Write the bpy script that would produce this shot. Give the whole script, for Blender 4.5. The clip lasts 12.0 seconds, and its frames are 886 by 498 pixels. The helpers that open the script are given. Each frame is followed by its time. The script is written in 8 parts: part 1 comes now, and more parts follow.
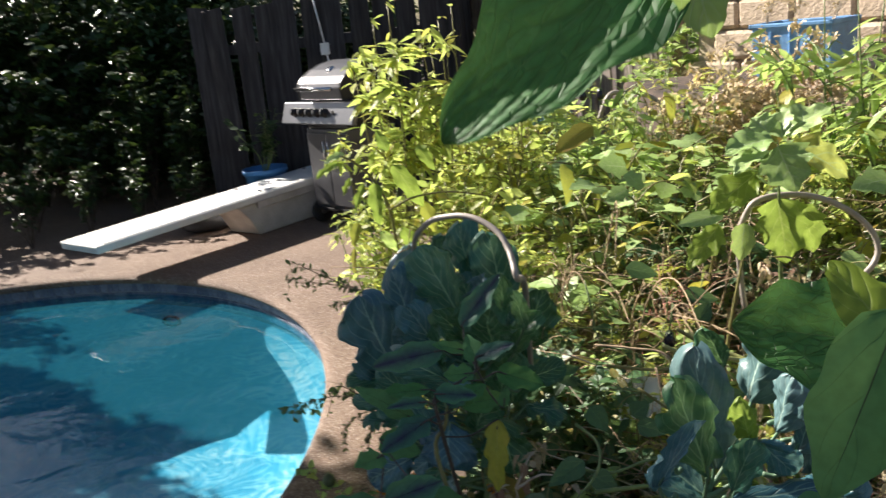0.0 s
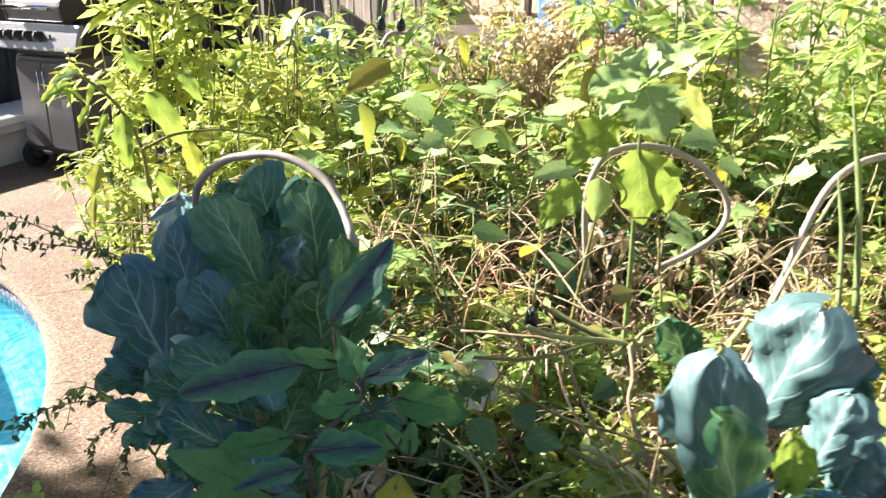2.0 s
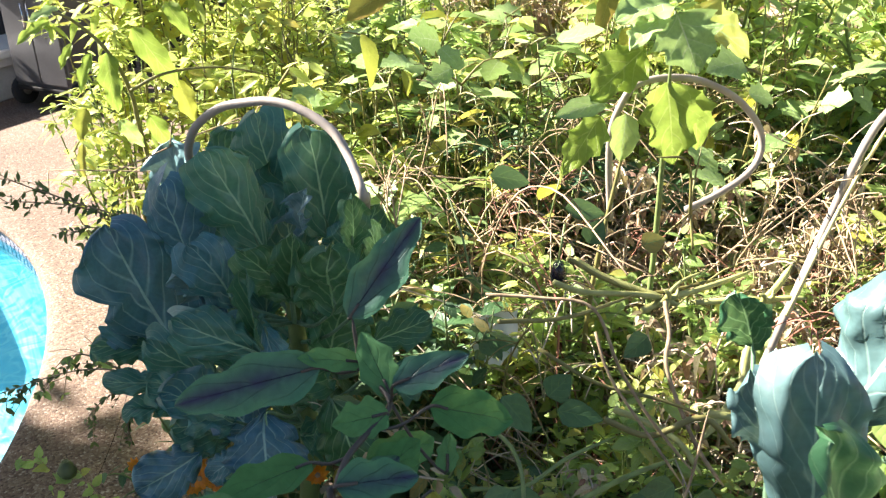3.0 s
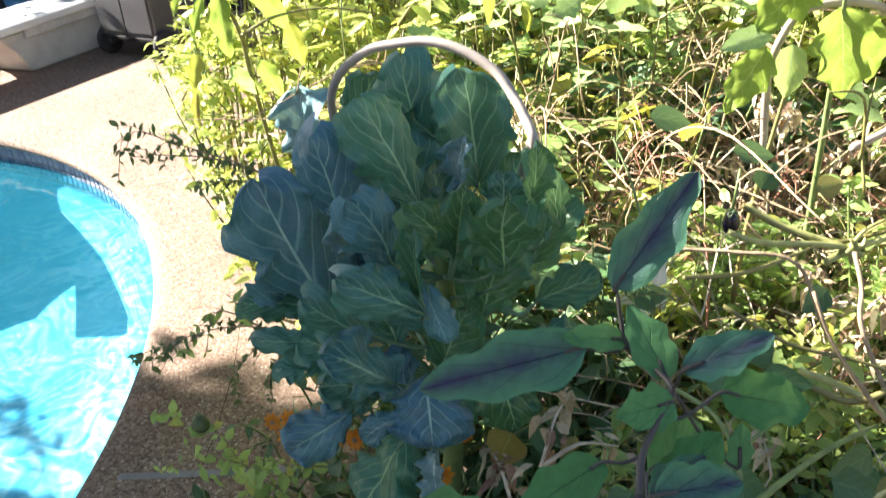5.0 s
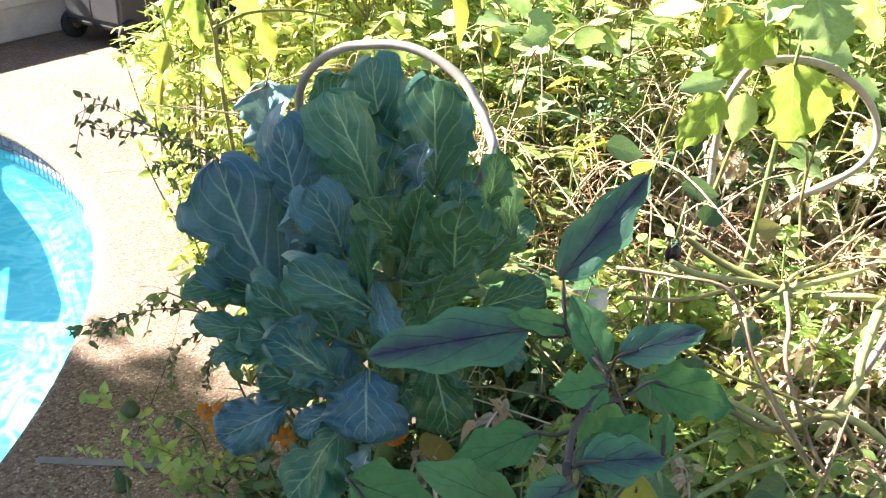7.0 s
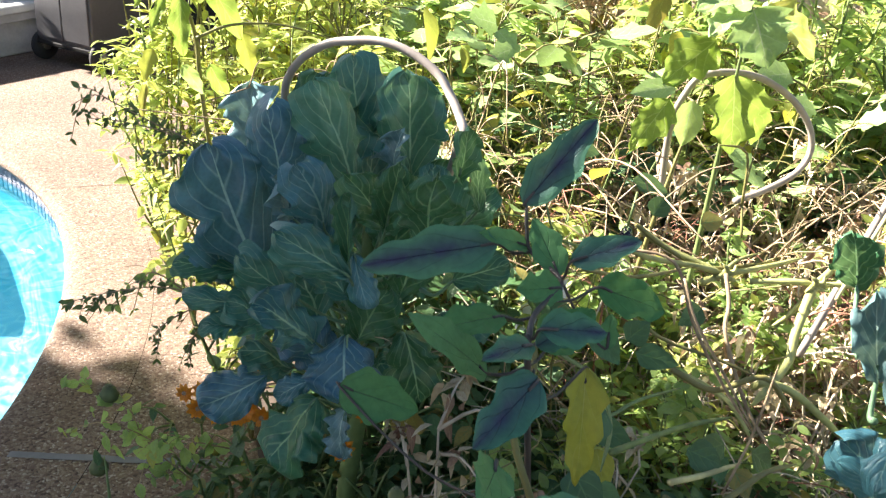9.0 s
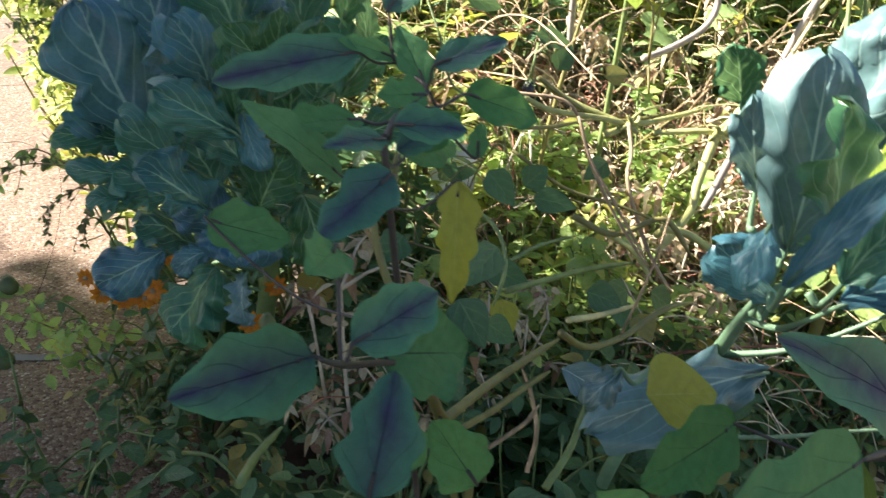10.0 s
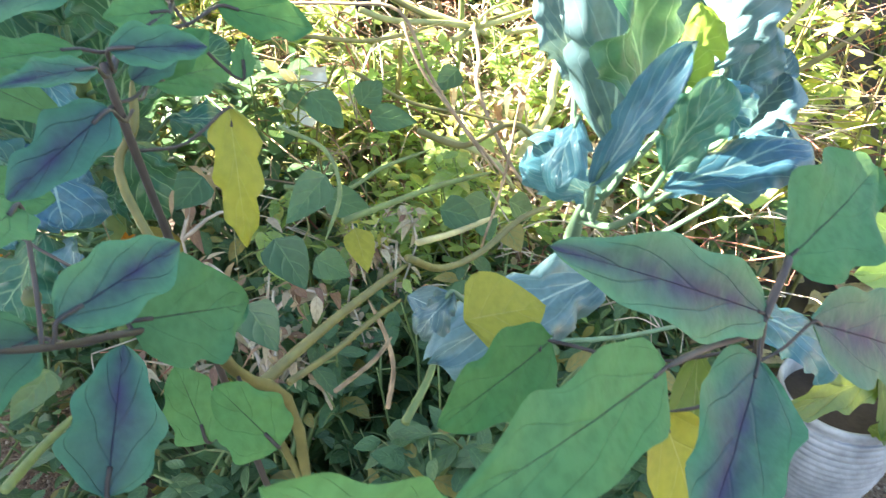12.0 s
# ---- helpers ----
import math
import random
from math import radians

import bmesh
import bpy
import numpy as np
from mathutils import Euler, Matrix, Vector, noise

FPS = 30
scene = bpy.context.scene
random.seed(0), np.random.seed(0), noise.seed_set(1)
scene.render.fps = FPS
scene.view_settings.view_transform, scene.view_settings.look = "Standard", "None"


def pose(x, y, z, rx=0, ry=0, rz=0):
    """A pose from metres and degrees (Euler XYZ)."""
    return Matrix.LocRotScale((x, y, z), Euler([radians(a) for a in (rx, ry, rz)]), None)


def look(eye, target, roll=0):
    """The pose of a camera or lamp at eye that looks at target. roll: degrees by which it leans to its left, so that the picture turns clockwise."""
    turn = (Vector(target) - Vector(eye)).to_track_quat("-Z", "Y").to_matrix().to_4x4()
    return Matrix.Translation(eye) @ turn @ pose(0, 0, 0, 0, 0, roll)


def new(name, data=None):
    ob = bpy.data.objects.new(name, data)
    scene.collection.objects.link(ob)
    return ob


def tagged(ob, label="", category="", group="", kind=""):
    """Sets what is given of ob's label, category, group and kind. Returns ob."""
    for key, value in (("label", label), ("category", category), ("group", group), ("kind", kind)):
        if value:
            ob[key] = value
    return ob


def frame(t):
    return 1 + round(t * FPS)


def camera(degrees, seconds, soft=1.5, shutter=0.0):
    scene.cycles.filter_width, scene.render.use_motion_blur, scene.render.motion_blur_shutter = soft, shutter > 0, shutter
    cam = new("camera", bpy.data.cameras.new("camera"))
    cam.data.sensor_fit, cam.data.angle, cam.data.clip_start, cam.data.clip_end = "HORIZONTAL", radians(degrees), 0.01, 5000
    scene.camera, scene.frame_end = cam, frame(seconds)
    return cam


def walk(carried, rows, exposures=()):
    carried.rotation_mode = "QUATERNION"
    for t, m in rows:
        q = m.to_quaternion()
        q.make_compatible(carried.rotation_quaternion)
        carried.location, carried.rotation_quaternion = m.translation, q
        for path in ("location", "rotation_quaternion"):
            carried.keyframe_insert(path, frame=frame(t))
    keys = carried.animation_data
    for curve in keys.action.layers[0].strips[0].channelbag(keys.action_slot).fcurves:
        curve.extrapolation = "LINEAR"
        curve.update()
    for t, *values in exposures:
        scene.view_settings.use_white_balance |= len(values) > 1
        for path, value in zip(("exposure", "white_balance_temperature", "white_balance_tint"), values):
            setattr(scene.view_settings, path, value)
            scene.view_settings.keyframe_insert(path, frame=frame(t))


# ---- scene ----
cam = camera(55.6, 12.0, soft=1.3, shutter=0.4)
PATH = [
    (0, (0.049, 0.255, 1.481), (0.008, 2.184, 0.953), -6.1),
    (0.5, (0.023, 0.372, 1.422), (0.219, 2.278, 0.849), -1.8),
    (1, (-0.026, 0.467, 1.393), (0.472, 2.293, 0.748), -1.1),
    (1.5, (-0.055, 0.537, 1.390), (0.565, 2.332, 0.761), 1.5),
    (2, (-0.058, 0.660, 1.374), (0.508, 2.462, 0.716), 0.2),
    (2.5, (-0.046, 0.722, 1.367), (0.466, 2.504, 0.616), -1.5),
    (2.7, (-0.046, 0.740, 1.372), (0.486, 2.502, 0.590), -0.9),
    (4.3, (-0.107, 0.890, 1.377), (0.410, 2.595, 0.469), -6.1),
    (4.5, (-0.126, 0.874, 1.388), (0.285, 2.625, 0.514), -5.7),
    (5, (-0.144, 0.879, 1.358), (0.224, 2.604, 0.416), -4.2),
    (5.5, (-0.142, 0.903, 1.339), (0.289, 2.561, 0.307), -4.8),
    (6, (-0.148, 0.895, 1.345), (0.302, 2.581, 0.368), -2.1),
    (6.5, (-0.155, 0.868, 1.346), (0.307, 2.579, 0.419), 1.0),
    (7, (-0.159, 0.848, 1.341), (0.340, 2.570, 0.455), 3.4),
    (7.5, (-0.160, 0.830, 1.336), (0.375, 2.562, 0.490), 3.9),
    (7.7, (-0.150, 0.827, 1.330), (0.396, 2.569, 0.513), 4.6),
    (9.4, (-0.210, 0.712, 1.294), (0.417, 2.436, 0.497), 5.7),
    (9.5, (-0.205, 0.710, 1.286), (0.449, 2.395, 0.429), 5.9),
    (10, (-0.151, 0.714, 1.247), (0.561, 2.298, 0.256), 5.1),
    (10.5, (-0.107, 0.700, 1.226), (0.657, 2.221, 0.175), 3.6),
    (11, (-0.078, 0.701, 1.209), (0.768, 2.116, 0.077), 3.7),
    (11.5, (-0.060, 0.710, 1.210), (0.835, 2.085, 0.067), 2.4),
    (12, (-0.057, 0.729, 1.221), (0.799, 2.136, 0.086), 1.5),
]

EXPOSURES = [(0, 1.60), (1, 2.05), (2, 2.42), (2.7, 2.50), (4.5, 3.02), (5.5, 2.88), (6.2, 3.08), (7.0, 3.14), (7.7, 3.22), (9.5, 2.65), (10.5, 2.80), (11.0, 3.52), (11.2, 3.68), (11.6, 3.96), (12, 4.25)]
walk(cam, [(t, look(eye, target, roll)) for t, eye, target, roll in PATH], EXPOSURES)

# ---------------------------------------------------------------- world and sun
SUN_AZ = (-0.80, 0.60)
SUN_EL = radians(32)
TO_SUN = Vector((SUN_AZ[0] * math.cos(SUN_EL), SUN_AZ[1] * math.cos(SUN_EL), math.sin(SUN_EL))).normalized()

world = bpy.data.worlds.new("sky")
scene.world = world
world.use_nodes = True
wn = world.node_tree.nodes
sky = wn.new("ShaderNodeTexSky")
sky.sky_type, sky.sun_disc = "NISHITA", False
sky.sun_elevation, sky.sun_rotation = SUN_EL, math.atan2(SUN_AZ[0], SUN_AZ[1])
wn["Background"].inputs["Strength"].default_value = 0.032
world.node_tree.links.new(sky.outputs[0], wn["Background"].inputs["Color"])

sun_data = bpy.data.lights.new("sun", "SUN")
sun_data.energy, sun_data.angle, sun_data.color = 5.0, radians(0.53), (1.0, 0.915, 0.82)
sun = new("sun", sun_data)
sun.matrix_world = look(TO_SUN * 30, (0, 0, 0))

# ---------------------------------------------------------------- materials


def material(name):
    m = bpy.data.materials.new(name)
    m.use_nodes = True
    return m, m.node_tree.nodes, m.node_tree.links, m.node_tree.nodes["Principled BSDF"]


def ramp(nodes, stops):
    r = nodes.new("ShaderNodeValToRGB")
    e = r.color_ramp.elements
    while len(e) < len(stops):
        e.new(0.5)
    for k, (p, c) in zip(e, stops):
        k.position, k.color = p, (*c, 1)
    return r


def tex(nodes, links, kind, scale, coord="Object", **kw):
    tc = nodes.new("ShaderNodeTexCoord")
    t = nodes.new(kind)
    t.inputs["Scale"].default_value = scale
    for k, v in kw.items():
        t.inputs[k].default_value = v
    links.new(tc.outputs[coord], t.inputs["Vector"])
    return t


def mix(nodes, links, fac, a, b, mode="MIX"):
    m = nodes.new("ShaderNodeMix")
    m.data_type, m.blend_type = "RGBA", mode
    for sock, val in ((m.inputs[0], fac), (m.inputs[6], a), (m.inputs[7], b)):
        if isinstance(val, bpy.types.NodeSocket):
            links.new(val, sock)
        elif isinstance(val, (tuple, list)):
            sock.default_value = (*val, 1)
        else:
            sock.default_value = val
    return m.outputs[2]


def calc(nodes, links, op, a, b=0.0, clamp=False):
    n = nodes.new("ShaderNodeMath")
    n.operation, n.use_clamp = op, clamp
    for sock, val in ((n.inputs[0], a), (n.inputs[1], b)):
        if isinstance(val, bpy.types.NodeSocket):
            links.new(val, sock)
        else:
            sock.default_value = val
    return n.outputs[0]


def bump(nodes, links, bsdf, height, strength, distance=0.01):
    b = nodes.new("ShaderNodeBump")
    b.inputs["Strength"].default_value, b.inputs["Distance"].default_value = strength, distance
    links.new(height, b.inputs["Height"])
    links.new(b.outputs[0], bsdf.inputs["Normal"])
    return b


def plain(name, col, rough=0.6, metal=0.0, vary=0.25, scale=8.0, relief=0.15, fine=60.0):
    """A surface with large stains and fine grain."""
    m, n, l, p = material(name)
    big = tex(n, l, "ShaderNodeTexNoise", scale, Detail=6.0)
    small = tex(n, l, "ShaderNodeTexNoise", fine, Detail=4.0)
    dark = tuple(c * (1 - vary) for c in col)
    light = tuple(min(1, c * (1 + vary * 0.6)) for c in col)
    c1 = ramp(n, [(0.3, dark), (0.7, light)])
    l.new(big.outputs[0], c1.inputs[0])
    c2 = ramp(n, [(0.3, (1 - vary * 0.6,) * 3), (0.7, (1, 1, 1))])
    l.new(small.outputs[0], c2.inputs[0])
    l.new(mix(n, l, 1.0, c1.outputs[0], c2.outputs[0], "MULTIPLY"), p.inputs["Base Color"])
    p.inputs["Roughness"].default_value, p.inputs["Metallic"].default_value = rough, metal
    bump(n, l, p, small.outputs[0], relief, 0.004)
    return m


def leaf_material(name, low, high, vein, old=None, old_share=0.0, shine=0.45, glow=0.35, veins=7.0, vein_width=0.035, lateral=0.55, purple=None, relief=0.35, gloss=0.5, side=0.65, net=0.0, alt=None, quilt=0.25):
    """A thin leaf: two greens, veins that follow the blade, some light let through."""
    m, n, l, p = material(name)
    geo = n.new("ShaderNodeNewGeometry")
    info = n.new("ShaderNodeObjectInfo")
    uv = n.new("ShaderNodeUVMap")
    sep = n.new("ShaderNodeSeparateXYZ")
    l.new(uv.outputs[0], sep.inputs[0])
    along, across = sep.outputs[0], calc(n, l, "ABSOLUTE", calc(n, l, "SUBTRACT", sep.outputs[1], 0.5))
    pick = calc(n, l, "FRACT", calc(n, l, "ADD", geo.outputs["Random Per Island"], calc(n, l, "MULTIPLY", info.outputs["Random"], 3.7)))
    patch = tex(n, l, "ShaderNodeTexNoise", 22.0, Detail=5.0)
    fine = tex(n, l, "ShaderNodeTexNoise", 160.0, Detail=3.0)
    shade = calc(n, l, "ADD", calc(n, l, "MULTIPLY", pick, 0.6), calc(n, l, "MULTIPLY", patch.outputs[0], 0.5))
    col = mix(n, l, calc(n, l, "SUBTRACT", shade, 0.05, True), low, high)
    if alt:
        broad = tex(n, l, "ShaderNodeTexNoise", 9.0, Detail=3.0)
        sway = calc(n, l, "ADD", calc(n, l, "MULTIPLY", broad.outputs[0], 2.4), calc(n, l, "SUBTRACT", calc(n, l, "FRACT", calc(n, l, "MULTIPLY", pick, 5.3)), 1.35), True)
        col = mix(n, l, sway, col, alt)
    if old:
        c_old = calc(n, l, "GREATER_THAN", calc(n, l, "FRACT", calc(n, l, "MULTIPLY", pick, 7.31)), 1 - old_share)
        col = mix(n, l, calc(n, l, "MULTIPLY", c_old, calc(n, l, "ADD", patch.outputs[0], 0.3, True)), col, old)
    if purple:
        core = calc(n, l, "SUBTRACT", 1.0, calc(n, l, "MULTIPLY", across, 2.2), True)
        grow = calc(n, l, "MULTIPLY", core, calc(n, l, "ADD", calc(n, l, "MULTIPLY", patch.outputs[0], 3.2), -0.72, True))
        col = mix(n, l, grow, col, purple)
    mid = calc(n, l, "SUBTRACT", 1.0, calc(n, l, "DIVIDE", across, calc(n, l, "MULTIPLY", vein_width, calc(n, l, "SUBTRACT", 1.08, along))), True)
    mid = calc(n, l, "MINIMUM", calc(n, l, "MULTIPLY", mid, 2.2), 1.0)
    wob = calc(n, l, "MULTIPLY", calc(n, l, "SUBTRACT", tex(n, l, "ShaderNodeTexNoise", 14.0, Detail=2.0).outputs[0], 0.5), 1.5)
    bend = calc(n, l, "MULTIPLY", calc(n, l, "MULTIPLY", across, across), -0.7 * lateral)
    lat = calc(n, l, "MULTIPLY", calc(n, l, "SUBTRACT", calc(n, l, "ADD", along, bend), calc(n, l, "MULTIPLY", across, lateral)), veins)
    sign = calc(n, l, "MULTIPLY", calc(n, l, "GREATER_THAN", sep.outputs[1], 0.5), 0.45)
    lat = calc(n, l, "FRACT", calc(n, l, "ADD", calc(n, l, "ADD", lat, sign), calc(n, l, "MULTIPLY", wob, calc(n, l, "ADD", across, 0.15))))
    lat = calc(n, l, "ABSOLUTE", calc(n, l, "SUBTRACT", lat, 0.5))
    thin = calc(n, l, "SUBTRACT", 1.0, calc(n, l, "DIVIDE", lat, calc(n, l, "MULTIPLY", calc(n, l, "SUBTRACT", 0.56, across), vein_width * 9.0)), True)
    lines = calc(n, l, "MAXIMUM", mid, calc(n, l, "MULTIPLY", thin, side))
    if net:
        web = n.new("ShaderNodeTexVoronoi")
        web.feature = "DISTANCE_TO_EDGE"
        web.inputs["Scale"].default_value = 11.0
        l.new(uv.outputs[0], web.inputs["Vector"])
        fibre = calc(n, l, "SUBTRACT", 1.0, calc(n, l, "DIVIDE", web.outputs[0], 0.07), True)
        lines = calc(n, l, "MAXIMUM", lines, calc(n, l, "MULTIPLY", fibre, net))
    col = mix(n, l, calc(n, l, "MULTIPLY", lines, 0.8), col, vein)
    speck = ramp(n, [(0.32, (0.72, 0.72, 0.72)), (0.6, (1, 1, 1))])
    l.new(fine.outputs[0], speck.inputs[0])
    col = mix(n, l, 0.6, col, speck.outputs[0], "MULTIPLY")
    l.new(col, p.inputs["Base Color"])
    p.inputs["Roughness"].default_value = shine
    p.inputs["Specular IOR Level"].default_value = gloss
    puff = calc(n, l, "MULTIPLY", calc(n, l, "MINIMUM", lat, 0.35), quilt)
    height = calc(n, l, "ADD", calc(n, l, "ADD", calc(n, l, "MULTIPLY", lines, -0.4), puff), calc(n, l, "MULTIPLY", patch.outputs[0], 0.8))
    b = bump(n, l, p, height, relief, 0.008)
    tr = n.new("ShaderNodeBsdfTranslucent")
    l.new(mix(n, l, 0.38 if glow > 0.32 else 0.15, col, (0.52, 0.69, 0.16), "MIX"), tr.inputs[0])
    sh = n.new("ShaderNodeMixShader")
    sh.inputs[0].default_value = glow
    l.new(p.outputs[0], sh.inputs[1])
    l.new(tr.outputs[0], sh.inputs[2])
    l.new(sh.outputs[0], n["Material Output"].inputs[0])
    return m


BROC = leaf_material("broccoli_leaf", (0.035, 0.144, 0.100), (0.095, 0.276, 0.193), (0.38, 0.58, 0.38), shine=0.34, glow=0.26, veins=5.0, vein_width=0.03, lateral=1.0, relief=0.45, net=0.05, alt=(0.04, 0.14, 0.15), gloss=0.6, side=0.6, quilt=0.1)
# bluer copy of the leaf: sheen reflected from the sky is painted into the colour
BROC_BLUE_SHEEN = leaf_material("broccoli_leaf_blue_sheen", (0.037, 0.140, 0.170), (0.096, 0.278, 0.318), (0.36, 0.55, 0.48), shine=0.34, glow=0.22, veins=5.0, vein_width=0.03, lateral=1.0, relief=0.45, net=0.05, alt=(0.046, 0.115, 0.2), gloss=0.65, side=0.6, quilt=0.1)
BROC_GREEN = leaf_material("broccoli_leaf_green", (0.030, 0.115, 0.051), (0.089, 0.237, 0.104), (0.35, 0.56, 0.28), shine=0.34, glow=0.24, veins=5.0, vein_width=0.03, lateral=1.0, relief=0.45, net=0.05, alt=(0.032, 0.14, 0.1), gloss=0.5, side=0.6, quilt=0.1)
BROC_PALE = leaf_material("broccoli_leaf_pale", (0.058, 0.128, 0.129), (0.107, 0.189, 0.190), (0.46, 0.6, 0.5), shine=0.36, glow=0.12, veins=5.0, vein_width=0.026, lateral=1.0, relief=0.3, net=0.0, alt=(0.18, 0.33, 0.36), gloss=0.7, side=0.35, quilt=0.05)
EGG = leaf_material("eggplant_leaf", (0.058, 0.187, 0.055), (0.165, 0.353, 0.116), (0.05, 0.075, 0.06), shine=0.6, glow=0.18, veins=3.0, vein_width=0.012, lateral=0.8, relief=0.9, gloss=0.18, side=0.10, alt=(0.08, 0.21, 0.10), quilt=0.05)
EGG_PURPLE = leaf_material("eggplant_leaf_purple", (0.060, 0.192, 0.087), (0.120, 0.281, 0.133), (0.02, 0.018, 0.05), shine=0.5, glow=0.10, veins=3.0, vein_width=0.014, lateral=0.8, purple=(0.038, 0.030, 0.088), relief=0.9, gloss=0.25, side=0.14, alt=(0.06, 0.17, 0.12), quilt=0.05)
EGG_DARK = leaf_material("eggplant_leaf_dark", (0.044, 0.184, 0.048), (0.131, 0.348, 0.087), (0.153, 0.326, 0.108), shine=0.55, glow=0.28, veins=6.0, vein_width=0.014, lateral=0.9, relief=1.0, gloss=0.35, side=0.35, net=0.35, quilt=0.7)
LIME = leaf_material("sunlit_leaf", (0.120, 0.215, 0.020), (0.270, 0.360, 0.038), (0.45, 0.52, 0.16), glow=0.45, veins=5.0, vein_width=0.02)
POT_LEAF = leaf_material("potted_leaf", (0.033, 0.098, 0.014), (0.078, 0.176, 0.029), (0.16, 0.30, 0.08), glow=0.3, veins=4.0, vein_width=0.018, relief=0.6)
POT_LIME = leaf_material("potted_leaf_ageing", (0.104, 0.168, 0.018), (0.200, 0.248, 0.028), (0.34, 0.38, 0.10), glow=0.3, veins=4.0, vein_width=0.018, relief=0.6)
YELLOW = leaf_material("yellow_leaf", (0.34, 0.30, 0.028), (0.50, 0.46, 0.050), (0.5, 0.45, 0.12), old=(0.26, 0.14, 0.03), old_share=0.3, glow=0.35, veins=4.0, vein_width=0.014, side=0.35)
PALE = leaf_material("pale_leaf", (0.265, 0.413, 0.132), (0.419, 0.544, 0.215), (0.50, 0.58, 0.38), glow=0.3, veins=4.5, vein_width=0.02)
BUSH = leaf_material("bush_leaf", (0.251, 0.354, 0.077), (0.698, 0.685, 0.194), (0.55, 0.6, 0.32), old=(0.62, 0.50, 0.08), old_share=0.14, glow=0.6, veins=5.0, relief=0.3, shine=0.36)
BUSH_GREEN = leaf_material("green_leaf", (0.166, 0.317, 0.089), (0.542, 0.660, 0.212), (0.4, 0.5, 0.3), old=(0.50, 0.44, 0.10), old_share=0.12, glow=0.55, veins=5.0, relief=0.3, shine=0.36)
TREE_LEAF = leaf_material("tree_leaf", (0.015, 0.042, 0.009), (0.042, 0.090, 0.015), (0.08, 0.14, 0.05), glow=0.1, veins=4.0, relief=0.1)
DRY_LEAF = leaf_material("dry_leaf", (0.286, 0.192, 0.099), (0.704, 0.612, 0.418), (0.4, 0.27, 0.17), old=(0.24, 0.11, 0.08), old_share=0.3, glow=0.2, shine=0.8, veins=3.0)
STRAW_LEAF = leaf_material("straw_leaf", (0.441, 0.324, 0.170), (0.819, 0.670, 0.420), (0.5, 0.38, 0.25), glow=0.2, shine=0.8, veins=3.0)
# green leaf with the shade of the low growth put into its base colour
HERB_SHADED = leaf_material("low_herb_leaf_shaded", (0.031, 0.089, 0.037), (0.101, 0.199, 0.074), (0.12, 0.22, 0.08), old=(0.35, 0.26, 0.06), old_share=0.08, glow=0.25, veins=4.0, relief=0.3)
HERB = leaf_material("herb_leaf", (0.055, 0.085, 0.027), (0.198, 0.266, 0.054), (0.1, 0.14, 0.06), glow=0.1, veins=3.0)
PETAL = leaf_material("petal", (0.62, 0.17, 0.008), (0.80, 0.32, 0.012), (0.6, 0.12, 0.005), glow=0.3, veins=2.0)

STEM = plain("green_stem", (0.17, 0.23, 0.075), 0.55, scale=30, relief=0.3)
STEM_BROC = plain("broccoli_stem", (0.15, 0.26, 0.15), 0.5, scale=30, relief=0.2)
STEM_YELLOW = plain("yellow_stem", (0.21, 0.19, 0.06), 0.5, scale=30, relief=0.3)
STEM_VINE = plain("vine_stem", (0.42, 0.42, 0.15), 0.5, vary=0.3, scale=30, relief=0.4)
STEM_PURPLE = plain("purple_stem", (0.075, 0.06, 0.05), 0.55, vary=0.4, scale=30)
STEM_RED = plain("red_stem", (0.34, 0.14, 0.09), 0.7, vary=0.4, scale=30)
STEM_PALE = plain("bleached_stem", (0.60, 0.50, 0.38), 0.85, vary=0.35, scale=30)
STEM_DRY = plain("dry_stem", (0.42, 0.30, 0.18), 0.85, vary=0.45, scale=30, relief=0.4)
STRAW = plain("straw", (0.64, 0.56, 0.27), 0.75, vary=0.35, scale=20, relief=0.3)
BARK = plain("bark", (0.10, 0.075, 0.055), 0.95, vary=0.5, scale=12, relief=0.9)
SOIL = plain("soil", (0.075, 0.05, 0.035), 0.95, vary=0.6, scale=9, relief=0.9, fine=40)
LITTER_SOIL = plain("dry_soil", (0.60, 0.46, 0.35), 0.95, vary=0.5, scale=14, relief=1.0, fine=55)
POST_WOOD = plain("post_wood", (0.34, 0.25, 0.17), 0.9, vary=0.4, scale=10, relief=0.8)
PIPE = plain("pvc_pipe", (0.36, 0.31, 0.27), 0.45, vary=0.2, scale=14)
WHITE = plain("white_board_paint", (0.78, 0.78, 0.76), 0.55, vary=0.12, scale=5, fine=120, relief=0.25)
STAND = plain("stand_paint", (0.60, 0.58, 0.56), 0.6, vary=0.2, scale=7)
STEEL = plain("brushed_steel", (0.23, 0.23, 0.24), 0.32, 0.85, vary=0.12, scale=6, fine=90)
GREY_METAL = plain("grey_enamel", (0.12, 0.12, 0.13), 0.38, 0.4, vary=0.15, scale=6)
BLACK = plain("black_enamel", (0.018, 0.018, 0.019), 0.4, 0.2, vary=0.3, scale=6)
RUBBER = plain("rubber", (0.025, 0.025, 0.027), 0.8, vary=0.3)
CHROME = plain("chrome", (0.75, 0.75, 0.76), 0.12, 1.0, vary=0.05)
BLUE = plain("blue_plastic", (0.05, 0.20, 0.48), 0.5, vary=0.25, scale=6)
BLUE_PALE = plain("faded_blue_plastic", (0.16, 0.36, 0.66), 0.5, vary=0.3, scale=6)
CLAY = plain("white_clay", (0.52, 0.50, 0.49), 0.75, vary=0.4, scale=16, relief=0.6)
DARK_PLASTIC = plain("dark_plastic", (0.045, 0.045, 0.05), 0.5)
BOTTLE = plain("white_bottle", (0.75, 0.78, 0.82), 0.4, vary=0.1)


